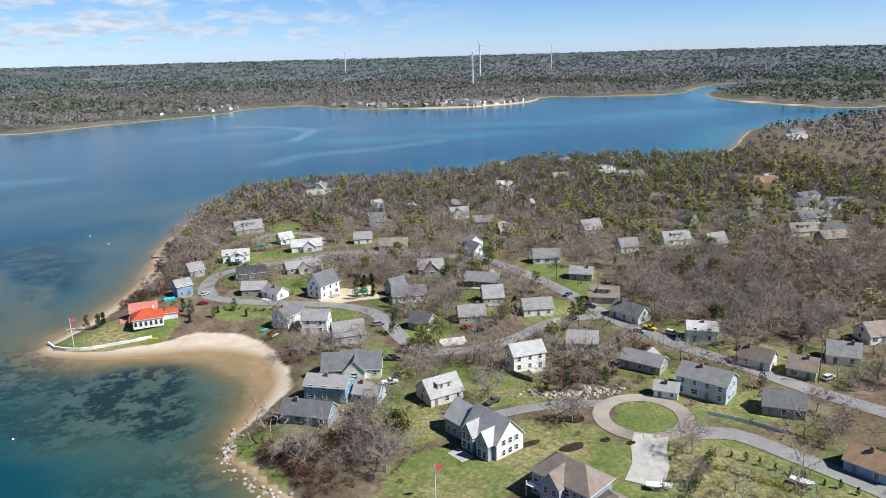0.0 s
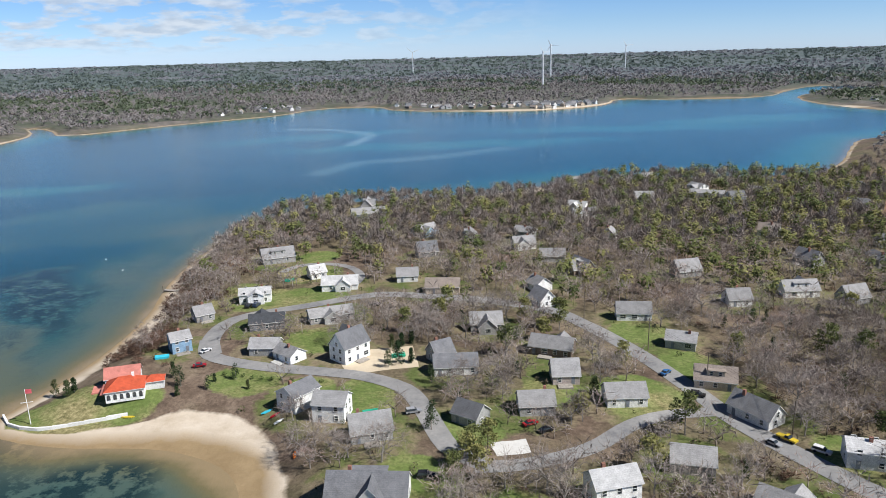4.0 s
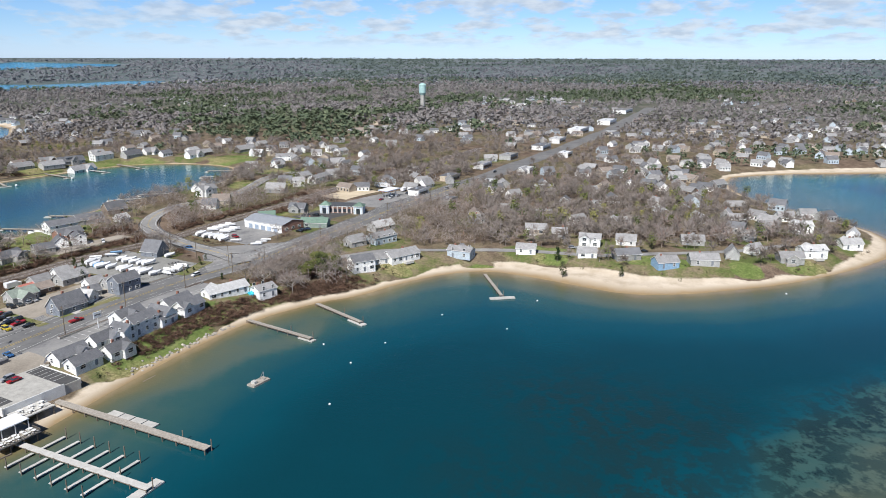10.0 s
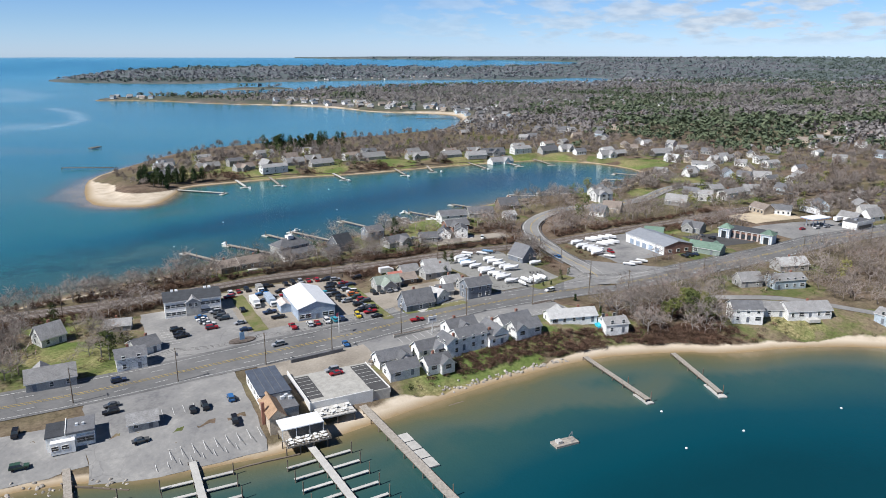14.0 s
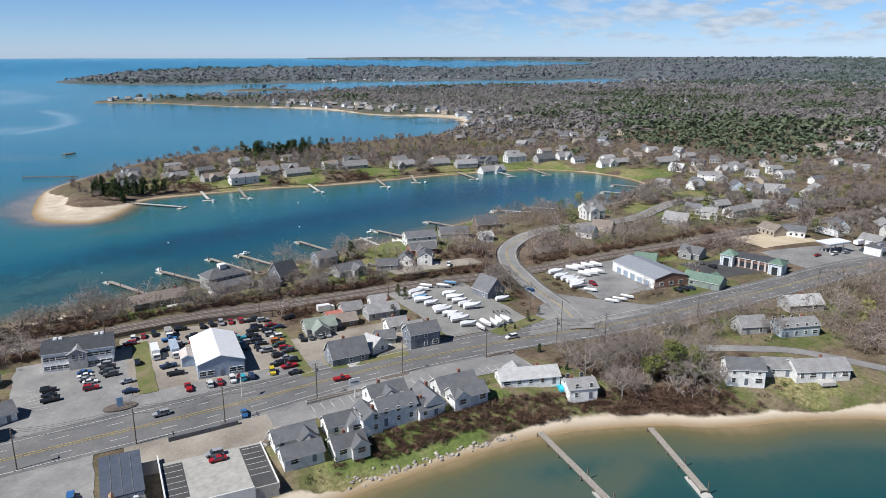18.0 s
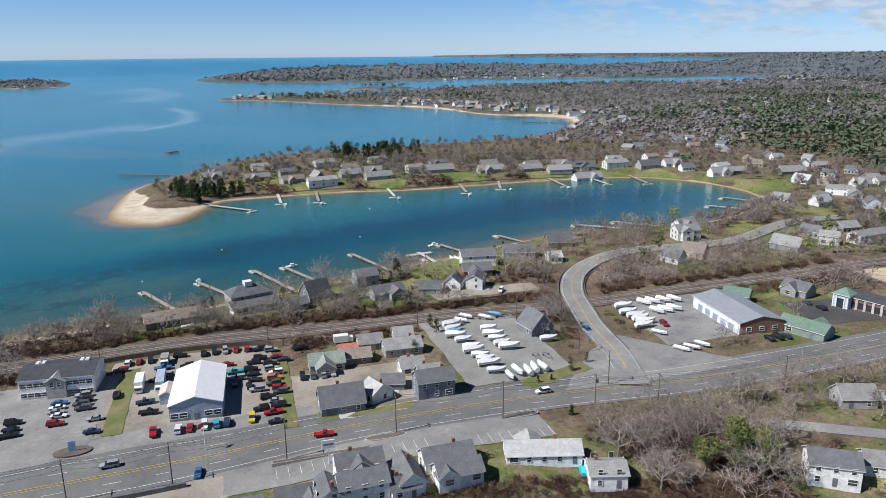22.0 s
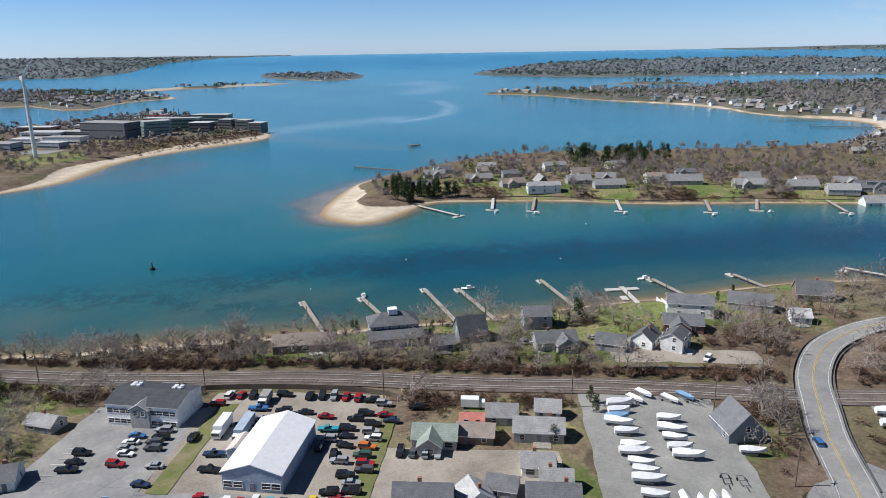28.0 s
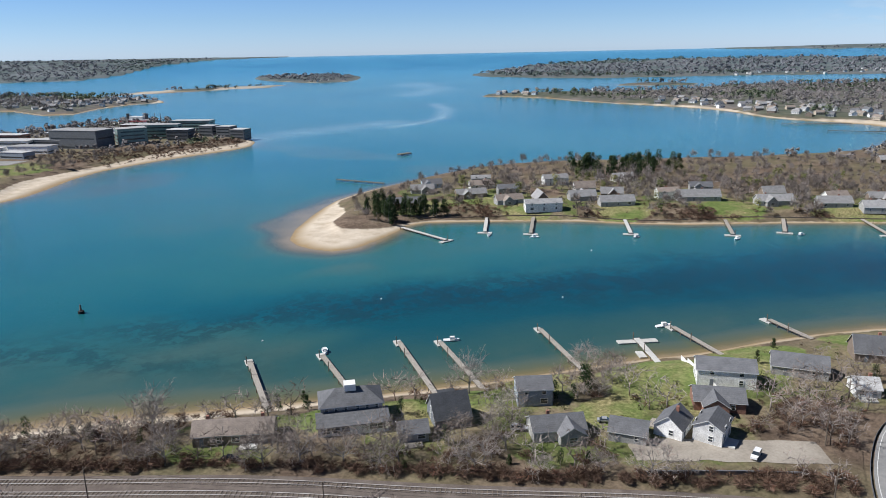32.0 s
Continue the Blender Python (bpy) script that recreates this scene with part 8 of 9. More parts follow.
# woods further off, thinning out with distance
far_bare, far_pine = [], []
for _ in range(190000):
    r_ = 2900 * tries.random() ** 0.62
    a_ = tries.uniform(0, 2 * math.pi)
    x, y = MID[0] + r_ * math.cos(a_), MID[1] + r_ * math.sin(a_)
    if (x > 0.8 * y + 60 and y > -450) or (y <= -450 and x > 260) or (x > -130 and 60 > y > -400):
        continue
    if (-330 < x < 140 and 120 < y < 350) or (-460 < x < -130 and -135 < y < 135):
        continue
    if -740 < x < 300 and -480 < y < 700 and wood_share(x, y)[0] > 0.25:
        continue
    if r_ < 3600 and inland(x, y) < (9 if r_ < 900 else 20) or inland(x, y) < 20 or is_taken(x, y):
        continue
    if inland(x, y) < 5 + 1.4 * float(grid_value(BW, x, y)):
        continue
    if r_ < 900 and noise.noise(Vector((x * 0.02, y * 0.02, 0))) > 0.42:
        continue
    if r_ > 1300 and tries.random() < 0.5 + 0.5 * ease(r_, 2000, 2900):
        continue
    gap = 4.2 if r_ < 700 else 7.0 if r_ < 1500 else 14
    if crowded(x, y, min(gap, 6)):
        continue
    belt = math.exp(-((x + 1060) / 290.0) ** 2 - ((y - 20) / 330.0) ** 2)
    pn = noise.noise(Vector((x * 0.0021, y * 0.0021, 3.0))) + 0.55 * noise.noise(Vector((x * 0.009, y * 0.009, 7.0))) + 0.24 * (ease(r_, 700, 1600) - 0.5) - 0.02 + 0.62 * belt
    big = 0.9 if r_ < 900 else 1.0 + r_ / 7000
    z = ground_z(x, y)
    row = (x, y, z, big * tries.uniform(0.7, 1.2) * (1 + 0.5 * belt))
    if pn + 0.25 * noise.noise(Vector((x * 0.03, y * 0.03, 1.0))) > 0.2:
        far_pine.append(row)
    else:
        (mid_bare if r_ < 800 else far_bare).append(row)
stand("oak_woods", MIDB, mid_bare, ["mid_twigs"], "leafless oak woods round the town")
stand("far_oak_woods", [dome(s_, 17, 3.8, 8.4, 0.8, 1.6, 5, 0.6) for s_ in (4, 5, 6)], far_bare, ["far_haze_twigs"], "distant leafless woods")
edge_pine, edge_oak = [], []
for _ in range(44000):
    a_, r_ = tries.uniform(0, 2 * math.pi), 4650 * math.sqrt(tries.uniform(0.2, 1.0))
    x, y = MID[0] + r_ * math.cos(a_), MID[1] + r_ * math.sin(a_)
    if inland(x, y) < 22 or (x > 0.8 * y + 60 and y > -1500) or (x > 0.8 * y + 900 and y > 0):
        continue
    green = noise.noise(Vector((x * 0.0012, y * 0.0012, 3.0))) + 0.5 * noise.noise(Vector((x * 0.005, y * 0.005, 2.0)))
    (edge_pine if green > (0.3 if y < -600 else -0.08) else edge_oak).append((x, y, ground_z(x, y), tries.uniform(0.8, 1.3)))
stand("horizon_pine_woods", [dome(s_, 10, 8.5, 9.0, 0.5, 3.6, 4) for s_ in (14, 15, 16)], edge_pine, ["horizon_haze_needles"], "pine woods towards the horizon, tinted with painted haze")
stand("horizon_oak_woods", [dome(s_, 10, 8.5, 8.0, 0.5, 3.6, 4) for s_ in (17, 18)], edge_oak, ["horizon_haze_twigs"], "leafless woods towards the horizon, paled by painted haze")
stand("far_pine_woods", [dome(s_, 18, 3.6, 9.8, 0.8, 1.6, 5) for s_ in (6, 7, 8)], far_pine, ["far_haze_needles"], "distant pine woods in haze-paled green")

# brush on banks and verges: x, y, reach, count
BRUSHES = [(-350, -20, 6, 40), (-345, -8, 6, 40), (-338, 4, 6, 40), (-331, 17, 6, 40), (-327, 26, 5, 30), (-405, -30, 14, 120), (-388, -14, 12, 110), (-396, 0, 10, 60), (-412, 20, 8, 70), (-402, 14, 8, 60), (-325, 86, 18, 260), (-338, 100, 14, 160), (-255, 54, 10, 110), (-296, 72, 12, 120), (-300, 78, 26, 160), (-270, 68, 14, 70), (-320, 92, 22, 160), (-240, -96, 60, 260), (-320, -62, 60, 320), (-390, -22, 40, 200), (-375, 2, 18, 110), (-440, 6, 40, 120), (-45, 155, 20, 160), (-30, 170, 18, 110),
           (35, 196, 24, 160), (70, 205, 30, 120), (150, 280, 70, 420), (-150, 380, 30, 140), (-560, -228, 40, 140), (-450, -318, 30, 100), (-150, -10, 24, 60), (-288, -12, 24, 60), (-325, 8, 12, 40), (-245, 62, 16, 70), (-400, 30, 20, 60),
           (-130, -745, 60, 120), (-280, -712, 40, 160), (-230, -690, 40, 120), (-320, -735, 30, 100), (-355, -765, 20, 60), (-130, 300, 16, 130), (-130, 345, 16, 130), (-262, 58, 12, 120), (-284, 70, 12, 120), (-345, 104, 20, 110),
           (-505, -268, 10, 50), (-560, -240, 14, 70), (-625, -208, 14, 60), (-455, -300, 10, 40), (-250, -80, 40, 200), (-350, -45, 40, 240), (-410, -25, 30, 160)]
brush = []
for bx, by, br, cnt in BRUSHES:
    for _ in range(2 * cnt):
        x, y = tries.gauss(bx, br * 0.55), tries.gauss(by, br * 0.55)
        if inland(x, y) > 5 and not is_taken(x, y):
            brush.append((x, y, ground_z(x, y), tries.uniform(0.6, 1.5)))
# the bank between the motel lawn and the beach
for _ in range(6500):
    x, y = tries.uniform(-330, -232), tries.uniform(44, 112)
    if 7.0 < inland(x, y) < 14.0 and not is_paved(x, y) and (x < -252 or tries.random() < 0.3):
        brush.append((x, y, ground_z(x, y), tries.uniform(0.5, 1.1)))
line = spline(RAIL[1:9], 3.0)
for p_, s_ in zip(line, sides_of(line)):
    for o in (-1, 1):
        for _ in range(11):
            q = p_ + s_ * o * tries.uniform(6.2, 15 if o < 0 else 10)
            if inland(q.x, q.y) > 4 and not is_paved(q.x, q.y):
                brush.append((q.x, q.y, ground_z(q.x, q.y), tries.uniform(0.5, 1.7)))
# clipped and loose shrubs in the gardens
shrubs = []
for yx, yy, yr in YARDS:
    for _ in range(9):
        a_, r_ = tries.uniform(0, 2 * math.pi), yr * 0.62 + abs(tries.gauss(0, 5))
        x, y = yx + r_ * math.cos(a_), yy + r_ * math.sin(a_)
        if inland(x, y) > 5 and not is_paved(x, y):
            shrubs.append((x, y, ground_z(x, y), tries.uniform(0.4, 1.0)))
stand("garden_shrubs", [clump(s_, 30, 1.2, 1.9, 0.0, 0.22) for s_ in (11, 12, 13)], shrubs, ["garden"], "green and brown garden shrubs round the houses")
stand("brush", [spray(s_, 64, 1.7, 2.0, 0.0, 0.06, 0.2) for s_ in (8, 9, 10)], brush, ["scrub"], "brown leafless brush on the banks")

# ---- docks and piers ----


def pile_mesh(high):
    bm = bmesh.new()
    rod(bm, (0, 0, -3.0), (0, 0, high), 0.16, 0.15, 6)
    me = bpy.data.meshes.new("post")
    bm.to_mesh(me)
    bm.free()
    me.materials.append(MATS["pile_wood"])
    return me


PILE_LOW, PILE_HIGH = pile_mesh(1.3), pile_mesh(3.4)


def dock(a, b, width=1.8, high=1.25, mat="dock_wood", label="grey timber dock on piles", every=5.0, tall_end=True, fingers=(), floats=()):
    a, b = Vector(a), Vector(b)
    ln = (b - a).length
    turn = math.degrees(math.atan2(b.y - a.y, b.x - a.x))
    h = new("dock")
    h.matrix_basis = pose(a.x, a.y, 0, 0, 0, turn)
    tagged(h, label, "dock", "docks of the bay and harbour")
    boxed("deck", h, mat, 0, ln, -width / 2, width / 2, high - 0.18, high)
    for s in (-1, 1):
        boxed("stringer", h, "pile_wood", 0, ln, s * (width / 2 - 0.15) - 0.1, s * (width / 2 - 0.15) + 0.1, high - 0.5, high - 0.18)
    n_ = max(2, int(ln / every))
    for i in range(n_ + 1):
        for s in (-1, 1):
            tall = tall_end and (i == n_ or i == n_ - 2) and s > 0
            part("post", PILE_HIGH if tall else PILE_LOW, None, h).matrix_basis = pose(i * ln / n_, s * (width / 2 + 0.1), 0)
    for at, reach, s in fingers:
        y0, y1 = sorted((s * width / 2, s * (width / 2 + reach)))
        boxed("finger", h, mat, at - 0.45, at + 0.45, y0, y1, 0.45, 0.65)
        part("post", PILE_HIGH, None, h).matrix_basis = pose(at + 0.6, s * (width / 2 + reach), 0)
    for at, off, fl, fw in floats:
        boxed("float", h, "dock_pale", at - fl / 2, at + fl / 2, off - fw / 2, off + fw / 2, 0.1, 0.5)
    return h


FING = [(8 + 5.5 * i, 7.5, s) for i in range(6) for s in (-1, 1)]
dock((-220, 36), (-194, 91), 2.3, 1.5, label="long grey timber pier with pale floats", floats=[(22, 3.4, 4.2, 3.0), (26.6, 3.4, 4.2, 3.0), (31.2, 3.4, 4.2, 3.0), (35.8, 3.4, 4.2, 3.0)])
dock((-196, 39), (-176, 83), 1.9, 1.3, "dock_pale", "pale marina pier with finger berths", fingers=FING, floats=[(47, 0, 3, 9)])
dock((-173, 22), (-153, 58), 1.8, 1.2, "dock_pale", "pale marina pier with finger berths", fingers=FING[:10])
dock((-155, -4), (-138, 30), 1.8, 1.2, fingers=[(22, 9, 1), (22, 9, -1)])
dock((-289, 75), (-271, 103), 1.6, 1.3, floats=[(31, 0, 7, 2.4)])
dock((-309, 98), (-288, 119), 1.6, 1.3, floats=[(27, 0, 9, 2.6)])
dock((-353, 169), (-322, 175), 1.4, 1.2, floats=[(33, 0, 2.6, 11)])
dock((-136, 362), (-152, 366), 1.6, 1.2)
for a, b in (((-293, -108), (-293, -146)), ((-318, -104), (-316, -141)), ((-340, -98), (-343, -141)), ((-354, -94), (-356, -135)), ((-387, -88), (-393, -131)), ((-435, -84), (-437, -113)), ((-472, -84), (-473, -104))):
    dock(a, b, 1.7, 1.4, floats=[((Vector(a) - Vector(b)).length + 1, 0, 5, 2.6)])
dock((-411, -84), (-419, -110), 2.0, 1.2, "dock_pale", "white floating dock with a cross arm", floats=[(26, 0, 3, 14), (15, 2.6, 5, 2.5)])
for a, b in (((-399, -300), (-411, -263)), ((-453, -301), (-437, -270)), ((-478, -289), (-458, -256)), ((-525, -265), (-506, -232)), ((-584, -250), (-552, -206)), ((-618, -236), (-580, -198)), ((-640, -200), (-622, -170)),
             ((-667, -184), (-651, -152)), ((-698, -165), (-675, -132)), ((-539, -55), (-524, -90)), ((-557, -44), (-546, -78)), ((-637, -28), (-628, -60)), ((-664, -36), (-661, -66))):
    dock(a, b, 2.0, 1.3, "dock_pale" if a[0] % 2 else "dock_wood", every=9, floats=[((Vector(a) - Vector(b)).length, 0, 3, 8)])
for a, b in (((-433, -440), (-405, -474)), ((-669, -415), (-690, -468)), ((-1070, -560), (-1000, -600)), ((-1040, -470), (-985, -520))):
    dock(a, b, 2.4, 1.5, "pile_wood", "dark timber pier on piles", every=8)

# ---- boats ----
def hull_mesh(ln, wd, hi, mat, cover=True):
    """A lofted hull with pointed bow, with a ridge-tented wrap over it."""
    def ring(bm, t, z, k):
        return None
    bm = bmesh.new()
    secs = []
    for t, w, sh in ((0, 0.78, 0.0), (0.25, 0.98, 0.0), (0.5, 1.0, 0.02), (0.72, 0.85, 0.08), (0.88, 0.5, 0.16), (1.0, 0.05, 0.25)):
        x = -ln / 2 + t * ln
        w = w * wd / 2
        top = hi * (0.55 + sh)
        ridge = hi * (1.0 if cover else 0.5) * (0.72 + 0.28 * math.sin(math.pi * min(t + 0.2, 1.0))) if cover else top - 0.15
        secs.append([bm.verts.new(c) for c in ((x, 0, hi * 0.12 * t), (x, -w * 0.75, hi * 0.2), (x, -w, top), (x, -w * 0.45, (top + ridge) / 2 + (0.12 if cover else -0.2)), (x, 0, max(ridge, top * (1 if cover else 0.7))),
                                               (x, w * 0.45, (top + ridge) / 2 + (0.12 if cover else -0.2)), (x, w, top), (x, w * 0.75, hi * 0.2))])
    for a, b in zip(secs, secs[1:]):
        for i in range(8):
            bm.faces.new((a[i], a[(i + 1) % 8], b[(i + 1) % 8], b[i]))
    bm.faces.new(secs[0])
    bm.faces.new(secs[-1][::-1])
    bmesh.ops.recalc_face_normals(bm, faces=bm.faces)
    me = bpy.data.meshes.new("boat")
    bm.to_mesh(me)
    bm.free()
    me.materials.append(MATS[mat])
    return me


HULLS = {(k, m_): hull_mesh(*d, m_, k != "open") for k, d in (("mid", (6.0, 2.2, 2.0)), ("big", (7.3, 2.5, 2.4)), ("small", (4.9, 1.8, 1.5)), ("open", (5.7, 2.1, 1.4))) for m_ in ("wrap", "wrap_blue", "boat_white")}
STAND = mesh_box("stand", 2.8, 1.2, 0.6, "steel")
CABIN = mesh_box("cabin", 1.7, 1.3, 1.1, "trim")
brand = random.Random(23)


def boat(x, y, turn, kind="mid", mat="wrap", afloat=False, label=None):
    ob = new("boat", HULLS[(kind, mat)])
    ob.matrix_basis = pose(x, y, -0.25 if afloat else ground_z(x, y) + 0.65, 0, 0, turn)
    text = label or ("white motor boat moored at a dock" if afloat else "boat in %s shrink wrap stored on a stand" % ("blue" if mat == "wrap_blue" else "white"))
    tagged(ob, text, "boat", "" if afloat else "boats stored ashore")
    if afloat:
        part("cabin", CABIN, None, ob).matrix_basis = pose(0.3, 0, 0.7)
    else:
        part("stand", STAND, None, ob).matrix_basis = pose(-0.4, 0, -0.6)
        take(x, y, 2)
    return ob


for i, (x, y) in enumerate(((-352, -17), (-349.4, -13.8), (-347, -11), (-345.3, -8.3), (-344.5, -3.8), (-342, 2.3), (-340.4, 5), (-339, 9.3), (-338, 12.4), (-336.3, 15.6), (-334, 20.8),
                            (-358.6, -5.3), (-355.5, -0.3), (-353.5, 3.2), (-352, 7), (-351.3, 10.8))):
    boat(x, y, 152 + brand.uniform(-14, 14), "mid" if i % 3 else "big", "wrap_blue" if i == 2 else "wrap")
for x, y in ((-334.2, 26), (-338.4, 25.4), (-340.8, 27.4), (-344, 27.3), (-346.8, 28.3)):
    boat(x, y, 65 + brand.uniform(-8, 8) + 180 * (x < -340), "small" if x > -336 else "mid")
boat(-367, 14.7, 150)
for x, y, m_ in ((-361.6, -19.7, "boat_white"), (-357.4, -18, "boat_white"), (-366.2, -14.3, "boat_white"), (-371.2, -14.1, "wrap_blue")):
    boat(x, y, 100, "open", m_, label="open boat on a trailer in a gravel yard")
for i, (x, y) in enumerate(((-414.4, 13.8), (-409.8, 18.8), (-408.4, 22.9), (-407.2, 25.7), (-405.5, 28.8), (-401.7, 30.5), (-422.9, 17.5), (-426.2, 19.2), (-430.3, 21.5), (-434, 24), (-417.9, 26), (-421, 27.7), (-424.5, 29.4), (-399.5, 37.5), (-391.4, 50.5), (-395, 52.2), (-399.4, 53.6))):
    boat(x, y, (150 if i < 6 else 95) + brand.uniform(-12, 12), "big" if i < 6 else "mid" if i < 13 else "open", "wrap" if i < 10 else "boat_white")
for x, y, t_ in ((-318, -146, 80), (-361, -137, 160), (-436, -117, 170), (-437, -265, 60), (-457, -250, 0), (-505, -226, 20), (-585, -192, 10), (-163, 48, 120), (-620, -166, 20), (-549, -200, 30)):
    boat(x, y, t_, "open", "boat_white", True)
boat(79.5, 142.5, -40, "open", "boat_white", label="white boat standing at the end of a hedge")
boat(47, 142, -10, "open", "boat_white", label="white open boat on a trailer in a shell drive")
h = thing("work_raft", -236, 93, 150, "grey moored work raft with a winch frame", "raft", z=0)
boxed("float", h, "dock_wood", -3.5, 3.5, -1.6, 1.6, -0.2, 0.6)
bm = bmesh.new()
rod(bm, (1.5, -1, 0.6), (2.2, 0, 3.0), 0.1, 0.08)
rod(bm, (1.5, 1, 0.6), (2.2, 0, 3.0), 0.1, 0.08)
part("winch_frame", bm, "steel", h)
boxed("locker", h, "dock_pale", -2.5, -1.2, -0.8, 0.8, 0.6, 1.4)
h = thing("mooring_platform", -500, -585, 20, "dark mooring platform in the channel", "platform", z=0)
boxed("deck", h, "pile_wood", -7, 7, -3, 3, 1.0, 1.8)
for px in (-6, 0, 6):
    for py in (-2.6, 2.6):
        part("post", PILE_LOW, None, h).matrix_basis = pose(px, py, 0)
h = thing("channel_buoy", -238, -225, 0, "dark channel buoy on the water", "buoy", z=0)
bm = bmesh.new()
rod(bm, (0, 0, -0.5), (0, 0, 1.0), 1.2, 1.2, 10)
part("float", bm, "tyre", h)
bm = bmesh.new()
rod(bm, (0, 0, 1.0), (0, 0, 3.6), 0.5, 0.25, 8)
part("mast", bm, "pile_wood", h)
for x, y in ((-252, 120), (-300, 150), (-318, 190), (-285, 175), (-268, 108), (-222, 118), (-330, 300), (-352, -190), (-300, -165), (-420, -160), (-470, -215), (-120, 180), (-210, 420), (-190, 400), (-270, 130)):
    h = thing("mooring_ball", x, y, 0, "small white mooring ball", "buoy", z=0, group="mooring balls")
    bm = bmesh.new()
    bmesh.ops.create_icosphere(bm, subdivisions=1, radius=0.42)
    part("ball", bm, "boat_white", h)

# ---- vehicles ----
def car_body(kind):
    bm = bmesh.new()
    ln, wd = {"sedan": (4.6, 1.8), "suv": (4.8, 1.9), "pickup": (5.6, 2.0)}[kind]
    hood, top = {"sedan": (0.9, 1.42), "suv": (1.05, 1.75), "pickup": (1.1, 1.85)}[kind]
    w = wd / 2
    prof = {"sedan": [(-1, 0.35), (1, 0.35), (1, hood * 0.85), (0.45, hood), (-0.62, hood), (-1, hood * 0.95)],
            "suv": [(-1, 0.4), (1, 0.4), (1, hood * 0.9), (0.48, hood), (-0.98, hood), (-1, hood * 0.95)],
            "pickup": [(-1, 0.5), (1, 0.5), (1, hood * 0.95), (0.4, hood), (-0.1, hood), (-1, hood * 0.98)]}[kind]
    side = [(x * ln / 2, w * (0.86 if abs(x) > 0.9 else 1.0), z) for x, z in prof]
    a, b = [bm.verts.new((x, -q, z)) for x, q, z in side], [bm.verts.new((x, q, z)) for x, q, z in side]
    bm.faces.new(a)
    bm.faces.new(b[::-1])
    for i in range(len(prof)):
        bm.faces.new((a[i], b[i], b[(i + 1) % len(prof)], a[(i + 1) % len(prof)]))
    return bm, ln, wd, hood, top


def car_parts(kind, colour):
    bm, ln, wd, hood, top = car_body(kind)
    body = bpy.data.meshes.new("body")
    bm.to_mesh(body)
    bm.free()
    body.materials.append(MATS["car_" + colour])
    x0, x1, t0, t1 = {"sedan": (-1.65, 1.05, -1.0, 0.35), "suv": (-2.3, 1.1, -2.1, 0.4), "pickup": (-0.35, 1.15, -0.25, 0.55)}[kind]
    w = wd / 2 - 0.06
    bm = bmesh.new()
    lo = [bm.verts.new(c) for c in ((x0, -w, hood - 0.02), (x1, -w, hood - 0.02), (x1, w, hood - 0.02), (x0, w, hood - 0.02))]
    hi = [bm.verts.new(c) for c in ((t0, -w + 0.14, top - 0.05), (t1, -w + 0.14, top - 0.05), (t1, w - 0.14, top - 0.05), (t0, w - 0.14, top - 0.05))]
    for i in range(4):
        bm.faces.new((lo[i], lo[(i + 1) % 4], hi[(i + 1) % 4], hi[i]))
    bm.faces.new(hi)
    glass = bpy.data.meshes.new("glazing")
    bm.to_mesh(glass)
    bm.free()
    glass.materials.append(MATS["glass"])
    bm = bmesh.new()
    box(bm, t0, t1, -w + 0.12, w - 0.12, top - 0.05, top)
    roof = bpy.data.meshes.new("car_roof")
    bm.to_mesh(roof)
    bm.free()
    roof.materials.append(MATS["car_" + colour])
    return body, glass, roof, ln


def tyre_mesh():
    bm = bmesh.new()
    rod(bm, (0, -0.12, 0), (0, 0.12, 0), 0.35, 0.35, 10)
    me = bpy.data.meshes.new("wheel")
    bm.to_mesh(me)
    bm.free()
    me.materials.append(MATS["tyre"])
    return me


TYRE, CAR_CACHE = tyre_mesh(), {}


def car(x, y, turn, colour, kind="sedan", where="parked on asphalt"):
    if (kind, colour) not in CAR_CACHE:
        CAR_CACHE[(kind, colour)] = car_parts(kind, colour)
    body, glass, roof, ln = CAR_CACHE[(kind, colour)]
    h = new("car", body)
    h.matrix_basis = pose(x, y, ground_z(x, y) + 0.2, 0, 0, turn) @ Matrix.Scale(0.92, 4)
    tagged(h, "%s %s %s" % (colour.replace("car", ""), {"sedan": "saloon car", "suv": "sport utility vehicle", "pickup": "pickup truck"}[kind], where), "car", "parked cars")
    part("glazing", glass, None, h)
    part("car_roof", roof, None, h)
    for px in (-0.31, 0.31):
        for s in (-1, 1):
            part("wheel", TYRE, None, h).matrix_basis = pose(px * ln, s * 0.82, 0.35)
    return h


crand = random.Random(31)


def lot_cars(where, rows):
    for row in rows.split():
        x, y, colour, d = row.split(",")
        d = int(d)
        kind = "pickup" if d >= 2 else crand.choice(("sedan", "suv", "suv"))
        car(float(x), float(y), (153 if d in (0, 2) else 63) + crand.uniform(-6, 6) + 180 * (crand.random() < 0.5), colour, kind, where)


